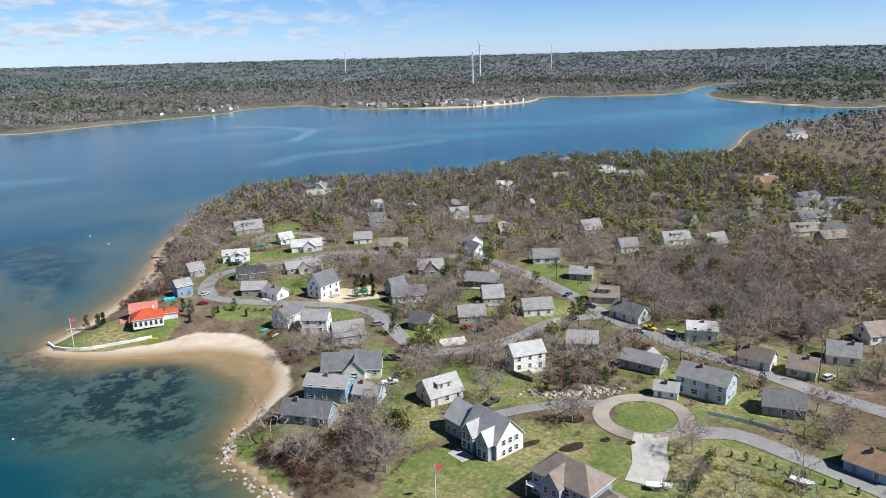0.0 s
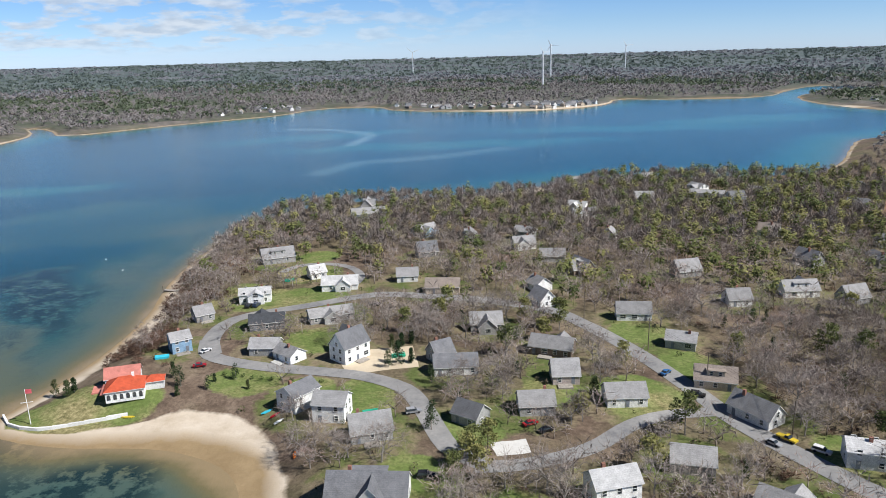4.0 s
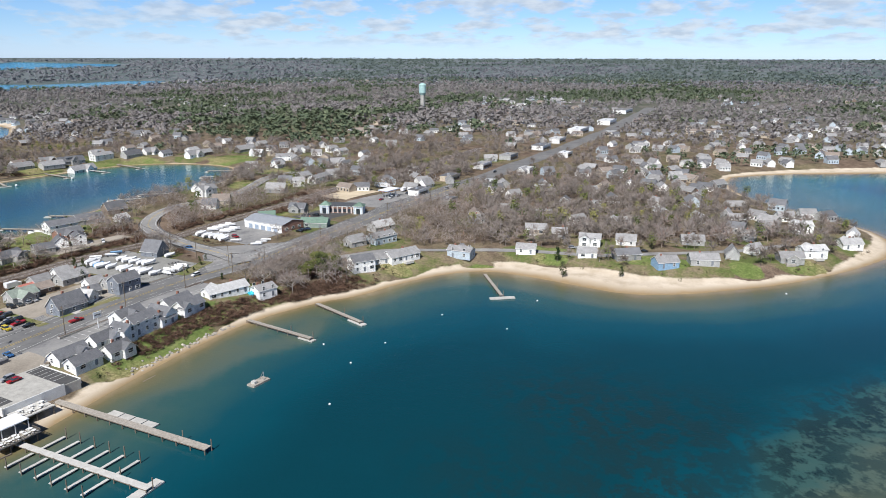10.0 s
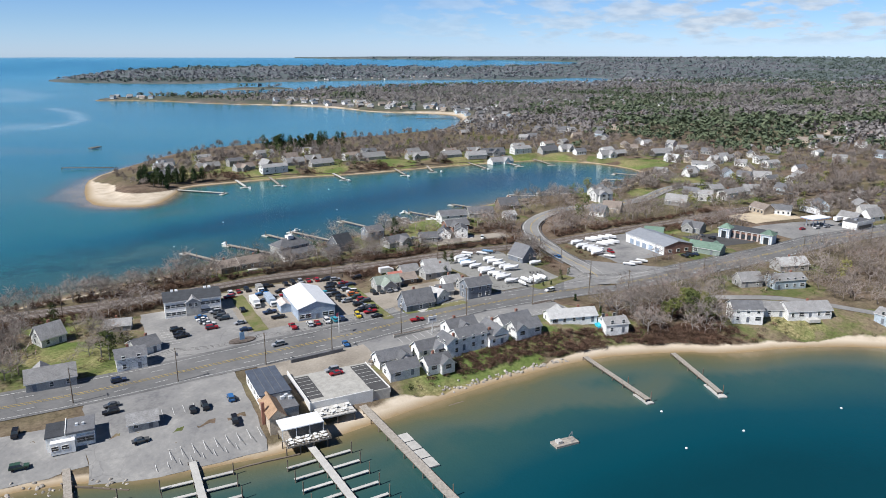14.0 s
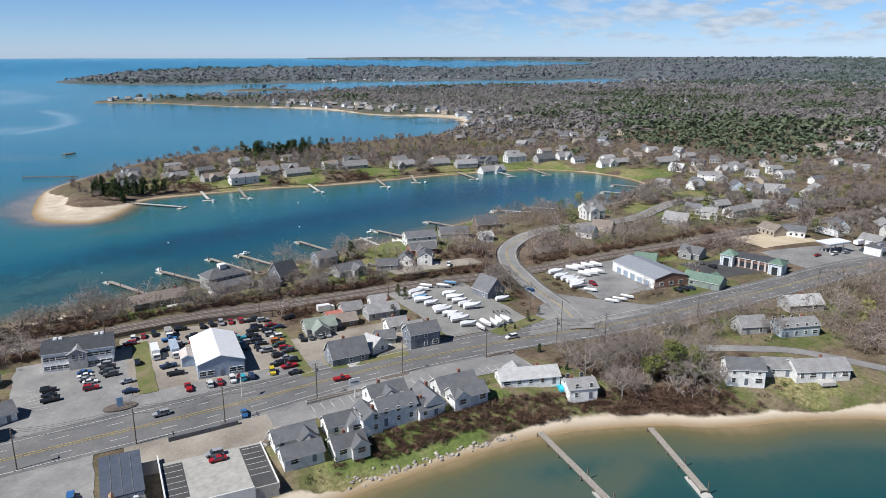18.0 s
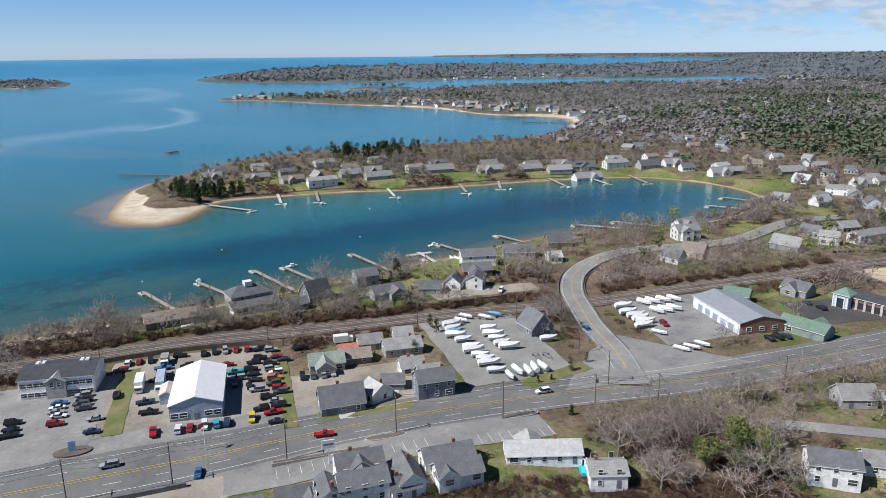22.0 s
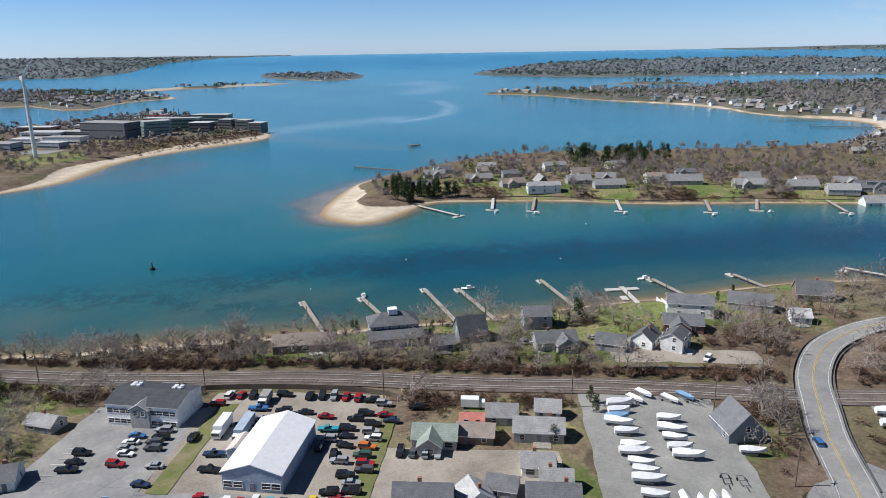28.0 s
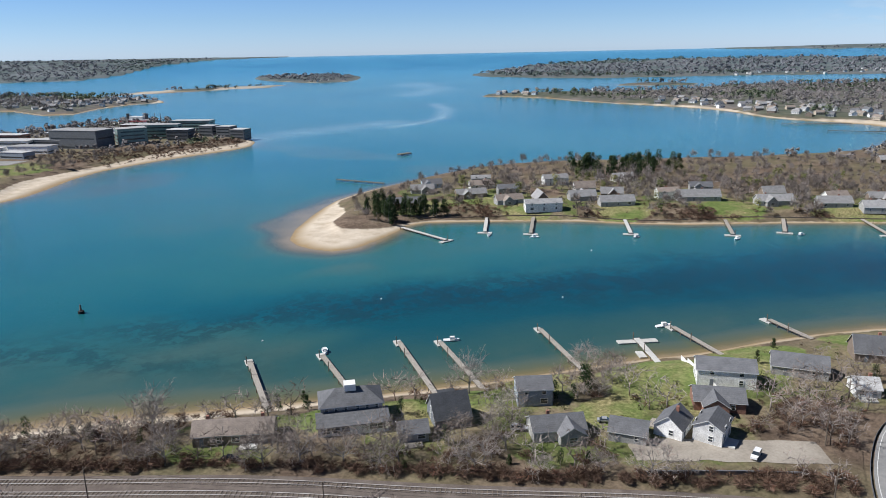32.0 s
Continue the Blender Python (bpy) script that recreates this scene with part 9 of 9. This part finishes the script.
lot_cars("parked beside the office", "-231.9,-52,blue,0 -230.5,-49.3,white,0 -229.5,-46.6,silver,0 -229.3,-43.8,white,0 -237.5,-48.4,black,0 -238.3,-51.9,silver,0 -235.9,-46.4,grey,0 -235.5,-43.4,grey,0 -227.2,-39.6,red,0 "
         "-235.7,-34.7,silver,0 -219.5,-49.1,black,0 -218,-45.5,black,0 -216.7,-42.2,black,2 -232.6,-28,navy,0")
lot_cars("in a used-car yard", "-252.3,-61,red,0 -262.1,-53.1,blue,2 -247.2,-27.5,black,2 -257,-46.1,black,0 -245,-44.5,black,1 -268.2,-49.1,black,0 -273.4,-46,black,0 -276.8,-35,tealcar,2 -277.8,-41.8,red,0 -272.8,-27.5,black,1 -275.2,-23.4,black,1 "
         "-243.7,-16.2,red,3 -249,-13.2,white,1 -251.6,-12,red,1 -254.9,-10.4,white,1 -257.6,-9.2,tealcar,1 -260,-8,navy,1 -266,-5.5,yellow,1")
lot_cars("in a used-car yard", "-269.8,0.4,black,0 -271.9,-4.5,red,2 -270.6,-8.6,black,0 -275.2,-7.1,black,0 -276,-10.2,silver,0 -275.5,-13.6,black,0 -281,-16.4,red,0 -275.7,-19.8,silver,0 -281.4,-20.2,green,0 -278.7,-26.1,black,0 -283.5,-23.4,orange,0 "
         "-280.1,-30.3,black,0 -286.4,-29.9,silver,0 -281.4,-33.7,black,0 -288,-33.4,black,0 -284.7,-37.7,black,0 -276.4,-54.9,black,1 -279.6,-53.8,black,1 -282.6,-52.2,silver,1 -285.6,-50.7,red,1 -288.6,-49,red,1 -291.6,-46,black,0 "
         "-294,-43,silver,0 -288,-39.5,black,0 -292.5,-37,red,0 -286,-26.5,white,0 -280,-14,grey,0 -275.5,-30.5,silver,0 -293,-33.5,navy,0 -266,-44,red,0 -262,-47,silver,0 -249,-34,navy,2 "
         "-256,-65,white,1 -259,-63.6,red,1 -262,-62,black,1 -270.2,-58.6,black,0")
lot_cars("in a sandy yard", "-301.8,-37.8,black,0 -290.2,-18.3,black,1 -292.9,-16.8,grey,1 -295.6,-15.4,silver,1 -298.2,-14.1,silver,1")
lot_cars("in a restaurant car park", "-186,5.2,black,1 -189,6.5,black,1 -196.5,8.1,blue,1 -189.2,18.7,black,1 -151.7,-21.4,black,1 -146.2,-8.5,green,0 -172.7,-12.6,black,0 -175,-16.1,grey,0 -169.3,6.3,grey,0")
lot_cars("beside the marine workshop", "-419.7,67.4,black,1 -422.9,69,black,1 -426,70.6,navy,1 -467.7,61.8,grey,1 -465,68,black,1 -478,80,silver,1 -482,82,white,1 -408.5,34.5,red,1 -520,110,white,0 -528,114,silver,0 -540,120,grey,0 -512,104,red,0")
lot_cars("on the highway", "-274.6,15.4,red,2 -333.6,39,white,0 -185,-28.8,navy,0 -230.1,-8.9,silver,0 -385.4,17,blue,1 -244,8.5,blue,1 -560,148,silver,0 -600,172,white,0 -640,188,black,0")
for x, y, t_, c_, k_ in ((-100, 288, 60, "white", "sedan"), (-97, 276, 20, "red", "sedan"), (-102, 336, 80, "black", "suv"), (-99, 337, 80, "navy", "suv"), (-92, 318, 0, "red", "sedan"), (-24, 248, 20, "silver", "suv"), (-17, 217, 5, "black", "suv"),
                         (-17, 200, 10, "white", "pickup"), (56, 262, -20, "black", "suv"), (68, 236, -50, "silver", "sedan"), (72, 238, -50, "yellow", "pickup"), (78, 232, -40, "white", "suv"), (112, 194, 30, "white", "suv"), (96, 217, 20, "red", "sedan"),
                         (13, 187, 40, "grey", "pickup"), (-50, 336, 10, "black", "sedan"), (50, 276, 50, "blue", "sedan"), (12, 240, 30, "black", "sedan"), (8, 243, 30, "red", "sedan"), (110, 262, 0, "blue", "suv"), (-395, -32, 30, "white", "suv"), (-372, -60, 150, "silver", "sedan"),
                         (-350, -66, 150, "silver", "suv"), (-280, -80, 150, "black", "sedan"), (-385, 160, 80, "white", "sedan"), (-386, 215, 80, "silver", "suv"), (-380, 250, 60, "black", "sedan")):
    car(x, y, t_, c_, k_, "parked by a house")
for x, y, c_, k_ in ((-225.5, 21.5, "red", "sedan"), (-226.5, 18.8, "silver", "suv")):
    o_ = car(x, y, 335, c_, k_, "parked on a concrete terrace")
    o_.location.z = EAT_Z - 0.04
# long vehicles in the car yard
for x, y, c_, ln, hi in ((-252, -45.5, "boat_white", 9, 3.2), (-257, -42.5, "wall_metalblue", 11, 3.1), (-316, -33, "boat_white", 6.5, 3.0), (-264.5, -57, "wall_gray", 6, 2.8)):
    h = thing("box_truck", x, y, 63 if x > -300 else 153, "long %s vehicle with a box body" % ("white" if c_ == "boat_white" else "blue-grey"), "truck")
    boxed("body", h, c_, -ln / 2, ln / 2 - 1.6, -1.2, 1.2, 0.7, hi)
    boxed("cab", h, "trim", ln / 2 - 1.5, ln / 2, -1.1, 1.1, 0.6, 2.2)
    boxed("windscreen", h, "glass", ln / 2 - 0.3, ln / 2 + 0.04, -0.95, 0.95, 1.3, 2.0)
    for px in (-0.3, 0.34):
        for s in (-1, 1):
            part("wheel", TYRE, None, h).matrix_basis = pose(px * ln, s * 1.05, 0.35) @ Matrix.Scale(1.3, 4)

# ---- poles and wires ----
def pole_meshes():
    bm = bmesh.new()
    rod(bm, (0, 0, -1), (0, 0, 11), 0.17, 0.12, 7)
    a = bpy.data.meshes.new("utility_pole")
    bm.to_mesh(a)
    bm.free()
    a.materials.append(MATS["pole_wood"])
    return a, mesh_box("crossarm", 0.14, 2.4, 0.14, "pole_wood"), mesh_box("transformer", 0.5, 0.5, 0.9, "steel")


POLE, ARM, POT = pole_meshes()


def pole(x, y, turn, pot=False):
    h = new("utility_pole", POLE)
    h.matrix_basis = pose(x, y, ground_z(x, y), 0, 0, turn)
    tagged(h, "weathered timber utility pole with a crossarm", "utility pole", "utility poles")
    part("crossarm", ARM, None, h).matrix_basis = pose(0, 0, 10.2)
    if pot:
        part("transformer", POT, None, h).matrix_basis = pose(0.4, 0, 8.4)


def wire_run(pts, turn, label="sagging dark overhead wires"):
    verts, faces = [], []
    c, s = math.cos(radians(turn + 90)), math.sin(radians(turn + 90))
    for (ax, ay), (bx, by) in zip(pts, pts[1:]):
        for off, zz in ((-1.0, 10.35), (0, 10.35), (1.0, 10.35), (0, 8.6)):
            prev = None
            for k in range(7):
                t = k / 6
                x, y = ax + (bx - ax) * t + c * off, ay + (by - ay) * t + s * off
                z = ground_z(ax, ay) * (1 - t) + ground_z(bx, by) * t + zz - 1.1 * 4 * t * (1 - t)
                i = len(verts)
                verts += [(x, y, z - 0.025), (x, y, z + 0.025)]
                if prev is not None:
                    faces.append((prev, i, i + 1, prev + 1))
                prev = i
    tagged(new("overhead_wires", mesh_from("overhead_wires", verts, faces, ["tyre"])), label, "wires", kind="stuff")


RUN = [(-170, -27), (-195, -14), (-218.3, -1.7), (-238, 8), (-262, 18), (-288, 28), (-313, 42), (-336, 55), (-350, 66), (-385, 86), (-452, 114), (-500, 138), (-560, 168)]
for i, (x, y) in enumerate(RUN):
    pole(x, y, 153, i % 3 == 1)
wire_run(RUN, 153)
RUN2 = [(-353, 48), (-366, 28), (-380, 10), (-394, -10), (-415, -30), (-450, -40), (-490, -34)]
for i, (x, y) in enumerate(RUN2):
    pole(x, y, 125, i == 2)
wire_run(RUN2, 125)
RUN3 = [(-205, -98), (-250, -72), (-295, -46), (-340, -22), (-372, -4)]
for x, y in RUN3:
    pole(x, y, 153)
wire_run(RUN3, 153)
RUN4 = [(108, 192), (92, 212), (74, 240), (60, 268), (48, 294), (30, 322)]
for x, y in RUN4:
    pole(x, y, 120)
wire_run(RUN4, 120)

# ---- flagpoles, walls, hedges, stones ----
def flagpole(x, y, high, arm=False):
    h = thing("flagpole", x, y, 20, "white flagpole with a flag flying", "flagpole")
    bm = bmesh.new()
    rod(bm, (0, 0, -0.3), (0, 0, high), 0.13, 0.07, 7)
    part("pole", bm, "trim", h)
    boxed("flag", h, "flag_red", 0.1, 1.7, -0.02, 0.02, high - 1.5, high - 0.2)
    if arm:
        boxed("yard", h, "trim", -1.6, 1.6, -0.06, 0.06, high * 0.62, high * 0.62 + 0.12)


flagpole(-134, 244, 11, True)
flagpole(-3, 140.6, 9)
flagpole(-250, 0, 8)


def wall_run(name, pts, high, thick, mat, label, below=1.2, piece=4.0):
    h = thing(name, pts[0][0], pts[0][1], 0, label, "wall", z=0)
    line = spline([Vector(p) for p in pts], piece)
    o = Vector(pts[0])
    for a, b in zip(line, line[1:]):
        d = (b - a).normalized() * 0.02
        n_ = Vector((-d.y, d.x)).normalized() * thick / 2
        bm = bmesh.new()
        z = (ground_z(a.x, a.y) + ground_z(b.x, b.y)) / 2
        q = [a - d - o + n_, a - d - o - n_, b + d - o - n_, b + d - o + n_]
        prism(bm, [(v.x, v.y) for v in q], z - below, z + high)
        part("block", bm, mat, h)
    return h


wall_run("sea_wall", [(-146, 249), (-140.5, 243.5), (-130, 241), (-118, 244.5), (-107.6, 249)], 0.9, 0.6, "trim", "low white concrete sea wall round a lawn", 1.8)
wall_run("bulkhead", [(-151, 7), (-163, 25), (-180, 33), (-192, 40)], 0.6, 0.5, "pile_wood", "dark timber bulkhead along the car park", 2.5)
wall_run("bulkhead", [(-236, 56), (-250, 62), (-262, 68)], 0.5, 0.4, "pile_wood", "dark timber bulkhead below the bluff", 2.0)
wall_run("bulkhead", [(-398, -322), (-412, -318), (-440, -306), (-490, -284), (-535, -250), (-590, -228), (-655, -192)], 0.5, 0.5, "pile_wood", "dark timber bulkhead along the harbour shore", 2.0, 7)
wall_run("fence", [(-418, -86), (-410, -60), (-404, -52)], 1.2, 0.08, "trim", "low white board fence", 0.4)
wall_run("fence", [(70, 176), (80, 170), (86, 165)], 1.0, 0.08, "trim", "white board fence beside a lane", 0.4)
wall_run("fence", [(14, 216), (20, 206), (26, 200)], 1.6, 0.08, "pile_wood", "dark board fence across a lawn", 0.4)
wall_run("fence", [(-232, -80), (-262, -68), (-292, -52), (-300, -44)], 1.6, 0.08, "pile_wood", "dark board fence behind the car yard", 0.4)
wall_run("guard_rail", [(-381, 37), (-395, 18.5), (-405, 7.5), (-417, -5), (-428, -14), (-440, -20.5), (-452, -24)], 0.7, 0.15, "steel", "steel guard rail along the curve", 0.3)
wall_run("guard_rail", [(-378, 23.5), (-386.5, 12), (-397, 0), (-410, -13.5), (-422, -23), (-435, -30.5), (-450, -34.5), (-464, -36)], 0.6, 0.12, "steel", "steel guard rail along the curve", 0.3)
wall_run("barrier", [(-224, 3.5), (-240, 10.8)], 1.3, 0.8, "roof_slate", "dark board barrier along the sandy yard", 0.4)
wall_run("retaining_wall", [(-365.5, -36), (-378, -31), (-391, -25.5), (-399, -22)], 1.2, 0.4, "roof_slate", "dark timber retaining wall above the railway cutting", 0.8)
for x, y, t_ in ((-356.3, -17.5, 100), (-365.8, -14.5, 115), (-371.4, -11, 110), (-374.5, -10.4, 112), (-353, 21, 60), (-356, 23, 66)):
    h = thing("boat_trailer", x, y, t_, "empty galvanised boat trailer in a gravel yard", "trailer", group="boat trailers")
    for sy in (-0.8, 0.8):
        boxed("side_rail", h, "steel", -2.6, 1.6, sy - 0.06, sy + 0.06, 0.45, 0.57)
        part("wheel", TYRE, None, h).matrix_basis = pose(-1.2, sy * 1.15, 0.35)
    boxed("drawbar", h, "steel", 1.6, 3.4, -0.06, 0.06, 0.45, 0.57)
    for px in (-2.4, -0.4, 1.5):
        boxed("crossbar", h, "steel", px - 0.06, px + 0.06, -0.74, 0.74, 0.45, 0.55)
for x, y in ((-318, 43.5), (-285, 27.5)):
    h = thing("kerbed_island", x, y, 153, "kerbed brown planting island in the car park", "island")
    bm = bmesh.new()
    prism(bm, [(4.0 * math.cos(k) + (1.5 if math.cos(k) > 0 else -1.5), 1.3 * math.sin(k)) for k in np.linspace(0, 2 * math.pi, 14, endpoint=False)], -0.3, 0.32)
    part("kerb", bm, "concrete", h)
    bm = bmesh.new()
    prism(bm, [(3.7 * math.cos(k) + (1.4 if math.cos(k) > 0 else -1.4), 1.05 * math.sin(k)) for k in np.linspace(0, 2 * math.pi, 14, endpoint=False)], 0.2, 0.36)
    part("bed", bm, "ballast", h)
h = thing("hedge", 58, 147, 55, "long clipped dark green hedge", "hedge")
r_ = random.Random(3)
part("leaves", tuft_crown(r_, [(Vector((-11 + i * 0.9, r_.uniform(-0.3, 0.3), 1.3)), 1.2, 1.15) for i in range(25)], 40, 0.28, "hedge"), None, h)
h = thing("hedge", 70.3, 145.2, -36, "long yellowish forsythia hedge", "hedge")
part("leaves", tuft_crown(r_, [(Vector((-11 + i * 0.9, r_.uniform(-0.4, 0.4), 0.6)), 0.9, 0.8) for i in range(24)], 36, 0.28, "gold"), None, h)
for i in range(9):
    plant("cedar", 68 + i * 2.7 + r_.uniform(-0.5, 0.5), 154.5 - i * 2.0 + r_.uniform(-0.6, 0.6), 0.3)
for i in range(12):
    x, y = -90 + i * 3.2, 270 - 0.25 * i + r_.uniform(-0.8, 0.8)
    h = thing("shrub", x, y, 0, "brownish clipped shrub beside the lane", "shrub", group="shrubs beside the lane")
    part("leaves", tuft_crown(r_, [(Vector((0, 0, 0.5)), 0.8, 0.8)], 50, 0.25, "hedge"), None, h)


def rock_mesh(seed):
    r = random.Random(seed)
    bm = bmesh.new()
    bmesh.ops.create_icosphere(bm, subdivisions=1, radius=0.5)
    for v in bm.verts:
        v.co *= r.uniform(0.7, 1.2)
        v.co.z *= 0.7
    me = bpy.data.meshes.new("stone")
    bm.to_mesh(me)
    bm.free()
    me.materials.append(MATS["stone"])
    return me


ROCKS = [rock_mesh(s) for s in range(5)]


def rocks(name, label, spots_, lo, hi):
    x0, y0 = spots_[0]
    h = thing(name, x0, y0, 0, label, "stones", z=0)
    for x, y in spots_:
        ob = part("stone", r_.choice(ROCKS), None, h)
        ob.matrix_basis = pose(x - x0, y - y0, ground_z(x, y) + 0.1, r_.uniform(0, 40), r_.uniform(0, 40), r_.uniform(0, 360)) @ Matrix.Scale(r_.uniform(lo, hi), 4)


rocks("stone_pile", "heap of pale rubble stones at the wood's edge", [(r_.gauss(37, 7), r_.gauss(191.5, 1.7)) for _ in range(170)], 0.6, 1.7)
sh = [(-36, 143), (-46, 150), (-55, 158), (-61, 168), (-61, 180)]
rocks("shore_stones", "grey boulders along the cove shore", [(a.x + r_.gauss(3.0, 1.0), a.y + r_.gauss(0, 1.2)) for a in spline([Vector(p) for p in sh], 0.5)], 0.7, 1.8)
rocks("bluff_stones", "grey boulders at the foot of the bluff", [(a.x + r_.gauss(0, 0.9), a.y + r_.gauss(-4.5, 0.9)) for a in spline([Vector(p) for p in ((-240, 54), (-262, 63), (-285, 74))], 0.6)], 0.6, 1.5)
rocks("west_stones", "dark boulders below the car park", [(a.x + r_.gauss(0, 1.5), a.y + r_.gauss(0, 1.5)) for a in spline([Vector(p) for p in ((-134, -6), (-146, 2), (-160, 16))], 0.5)], 0.6, 1.6)

# stall lines on the car parks
def stalls(name, x, y, turn, count, pitch, length, both=False):
    h = thing(name, x, y, turn, "painted white parking stall lines", "markings", z=0)
    tagged(h, kind="structure")
    for i in range(count):
        q = along((x, y), turn, i * pitch, 0)
        z = ground_z(*q) + 0.2
        bm = bmesh.new()
        box(bm, i * pitch - 0.07, i * pitch + 0.07, -length / 2, length / 2, z, z + 0.012)
        part("stall_line", bm, "line_white", h)
    if both:
        bm = bmesh.new()
        z = ground_z(x, y) + 0.2
        box(bm, 0, (count - 1) * pitch, -0.07, 0.07, z, z + 0.012)
        part("spine_line", bm, "line_white", h)


stalls("stall_lines", -172, 14, 152, 9, 2.8, 10, True)
stalls("stall_lines", -167, 15.5, 152, 8, 2.8, 5)
stalls("stall_lines", -178, -2, 152, 6, 2.8, 5)
stalls("stall_lines", -212, -40, 245, 7, 2.4, 5)
h = thing("kerb_strip", -275, 26.2, 153.5, "low kerbed strip of dry planting between car park and highway", "kerb")
boxed("kerb", h, "concrete", -19, 19, -0.6, 0.6, -0.4, 0.28)
boxed("bed", h, "ballast", -18.8, 18.8, -0.42, 0.42, 0.1, 0.33)
stalls("stall_lines", -257, 21.5, 153.5, 14, 2.8, 4.2)
stalls("stall_lines", -300, 46, 153.5, 8, 2.8, 4.5)

# road signs and small yard things
h = thing("road_sign", -268, 27, 153, "tall white motel sign beside the highway", "sign")
boxed("post", h, "trim", -0.15, 0.15, -0.15, 0.15, -0.4, 5)
boxed("board", h, "trim", -1.6, 1.6, -0.12, 0.12, 4.0, 6.2)
boxed("lettering", h, "roof_slate", -1.2, 1.2, -0.15, 0.15, 4.9, 5.3)
h = thing("planted_island", -226, -22, 153, "stone-edged planted island with a sign", "island")
bm = bmesh.new()
prism(bm, [(4.5 * math.cos(k), 2.4 * math.sin(k)) for k in np.linspace(0, 2 * math.pi, 16, endpoint=False)], -0.3, 0.5)
part("bed", bm, "ballast", h)
boxed("sign_board", h, "wall_blue", -0.8, 0.8, -0.1, 0.1, 0.5, 3.2)
h = thing("tarpaulin", -310, 72, 140, "bright teal tarpaulin over a stack by a cottage", "tarpaulin")
bm = bmesh.new()
gable_body(bm, -2.5, 2.5, 0, 1.6, 1.0, 1.8, -0.2)
part("sheet", bm, "tarp_teal", h)
for x, y, m_ in ((-36, 248, "tarp_green"), (-34, 288, "tarp_green"), (-113, 283, "tarp_teal"), (-96, 372, "tarp_green")):
    h = thing("tarpaulin", x, y, 20, "bright green tarpaulin over a boat" if m_ == "tarp_green" else "teal upturned boat on the shore", "tarpaulin")
    bm = bmesh.new()
    gable_body(bm, -2.2, 2.2, 0, 1.1, 0.7, 1.3, -0.2)
    part("sheet", bm, m_, h)
for x, y, t_, c_ in ((-63, 247, 60, "car_red"), (-61, 244, 60, "boat_white"), (-66, 249, 50, "tarp_teal"), (-52, 228, 100, "car_orange"), (-107, 248, 10, "car_yellow")):
    h = thing("kayak", x, y, t_, "upturned kayak lying on the grass", "kayak")
    bm = bmesh.new()
    prism(bm, [(-1.9, 0), (-0.9, -0.36), (0.9, -0.36), (1.9, 0), (0.9, 0.36), (-0.9, 0.36)], 0.05, 0.4)
    part("hull", bm, c_, h)
# dark mulched beds on the long lawn
for x, y, rx, ry in ((34.5, 175.5, 2.6, 2.2), (31, 161, 3.4, 1.7), (40, 164, 1.3, 0.9), (46, 162, 1.2, 0.8), (20.5, 163.5, 3.2, 1.2)):
    h = thing("planting_bed", x, y, 25, "dark mulched planting bed in a lawn", "planting bed", group="planting beds")
    bm = bmesh.new()
    prism(bm, [(rx * math.cos(k) * (1 + 0.12 * math.sin(3 * k)), ry * math.sin(k) * (1 + 0.1 * math.cos(2 * k))) for k in np.linspace(0, 2 * math.pi, 18, endpoint=False)], -0.3, 0.22)
    part("mulch", bm, "mulch", h)
    part("leaves", tuft_crown(r_, [(Vector((r_.uniform(-0.6, 0.6) * rx, r_.uniform(-0.6, 0.6) * ry, 0.4)), 0.35, 0.8) for _ in range(5)], 14, 0.2, "hedge"), None, h)
# evergreens and russet shrubs round the new house
for x, y, sc, kind in ((-34, 296, 1.15, "cedar"), (-37, 293, 1.0, "cedar"), (-31, 299, 1.1, "cedar"), (-6, 226, 0.95, "pine"), (-3, 229, 0.9, "pine"), (-137, 261, 0.75, "cedar"), (-88, 266, 0.6, "cedar")):
    plant(kind, x, y, sc)
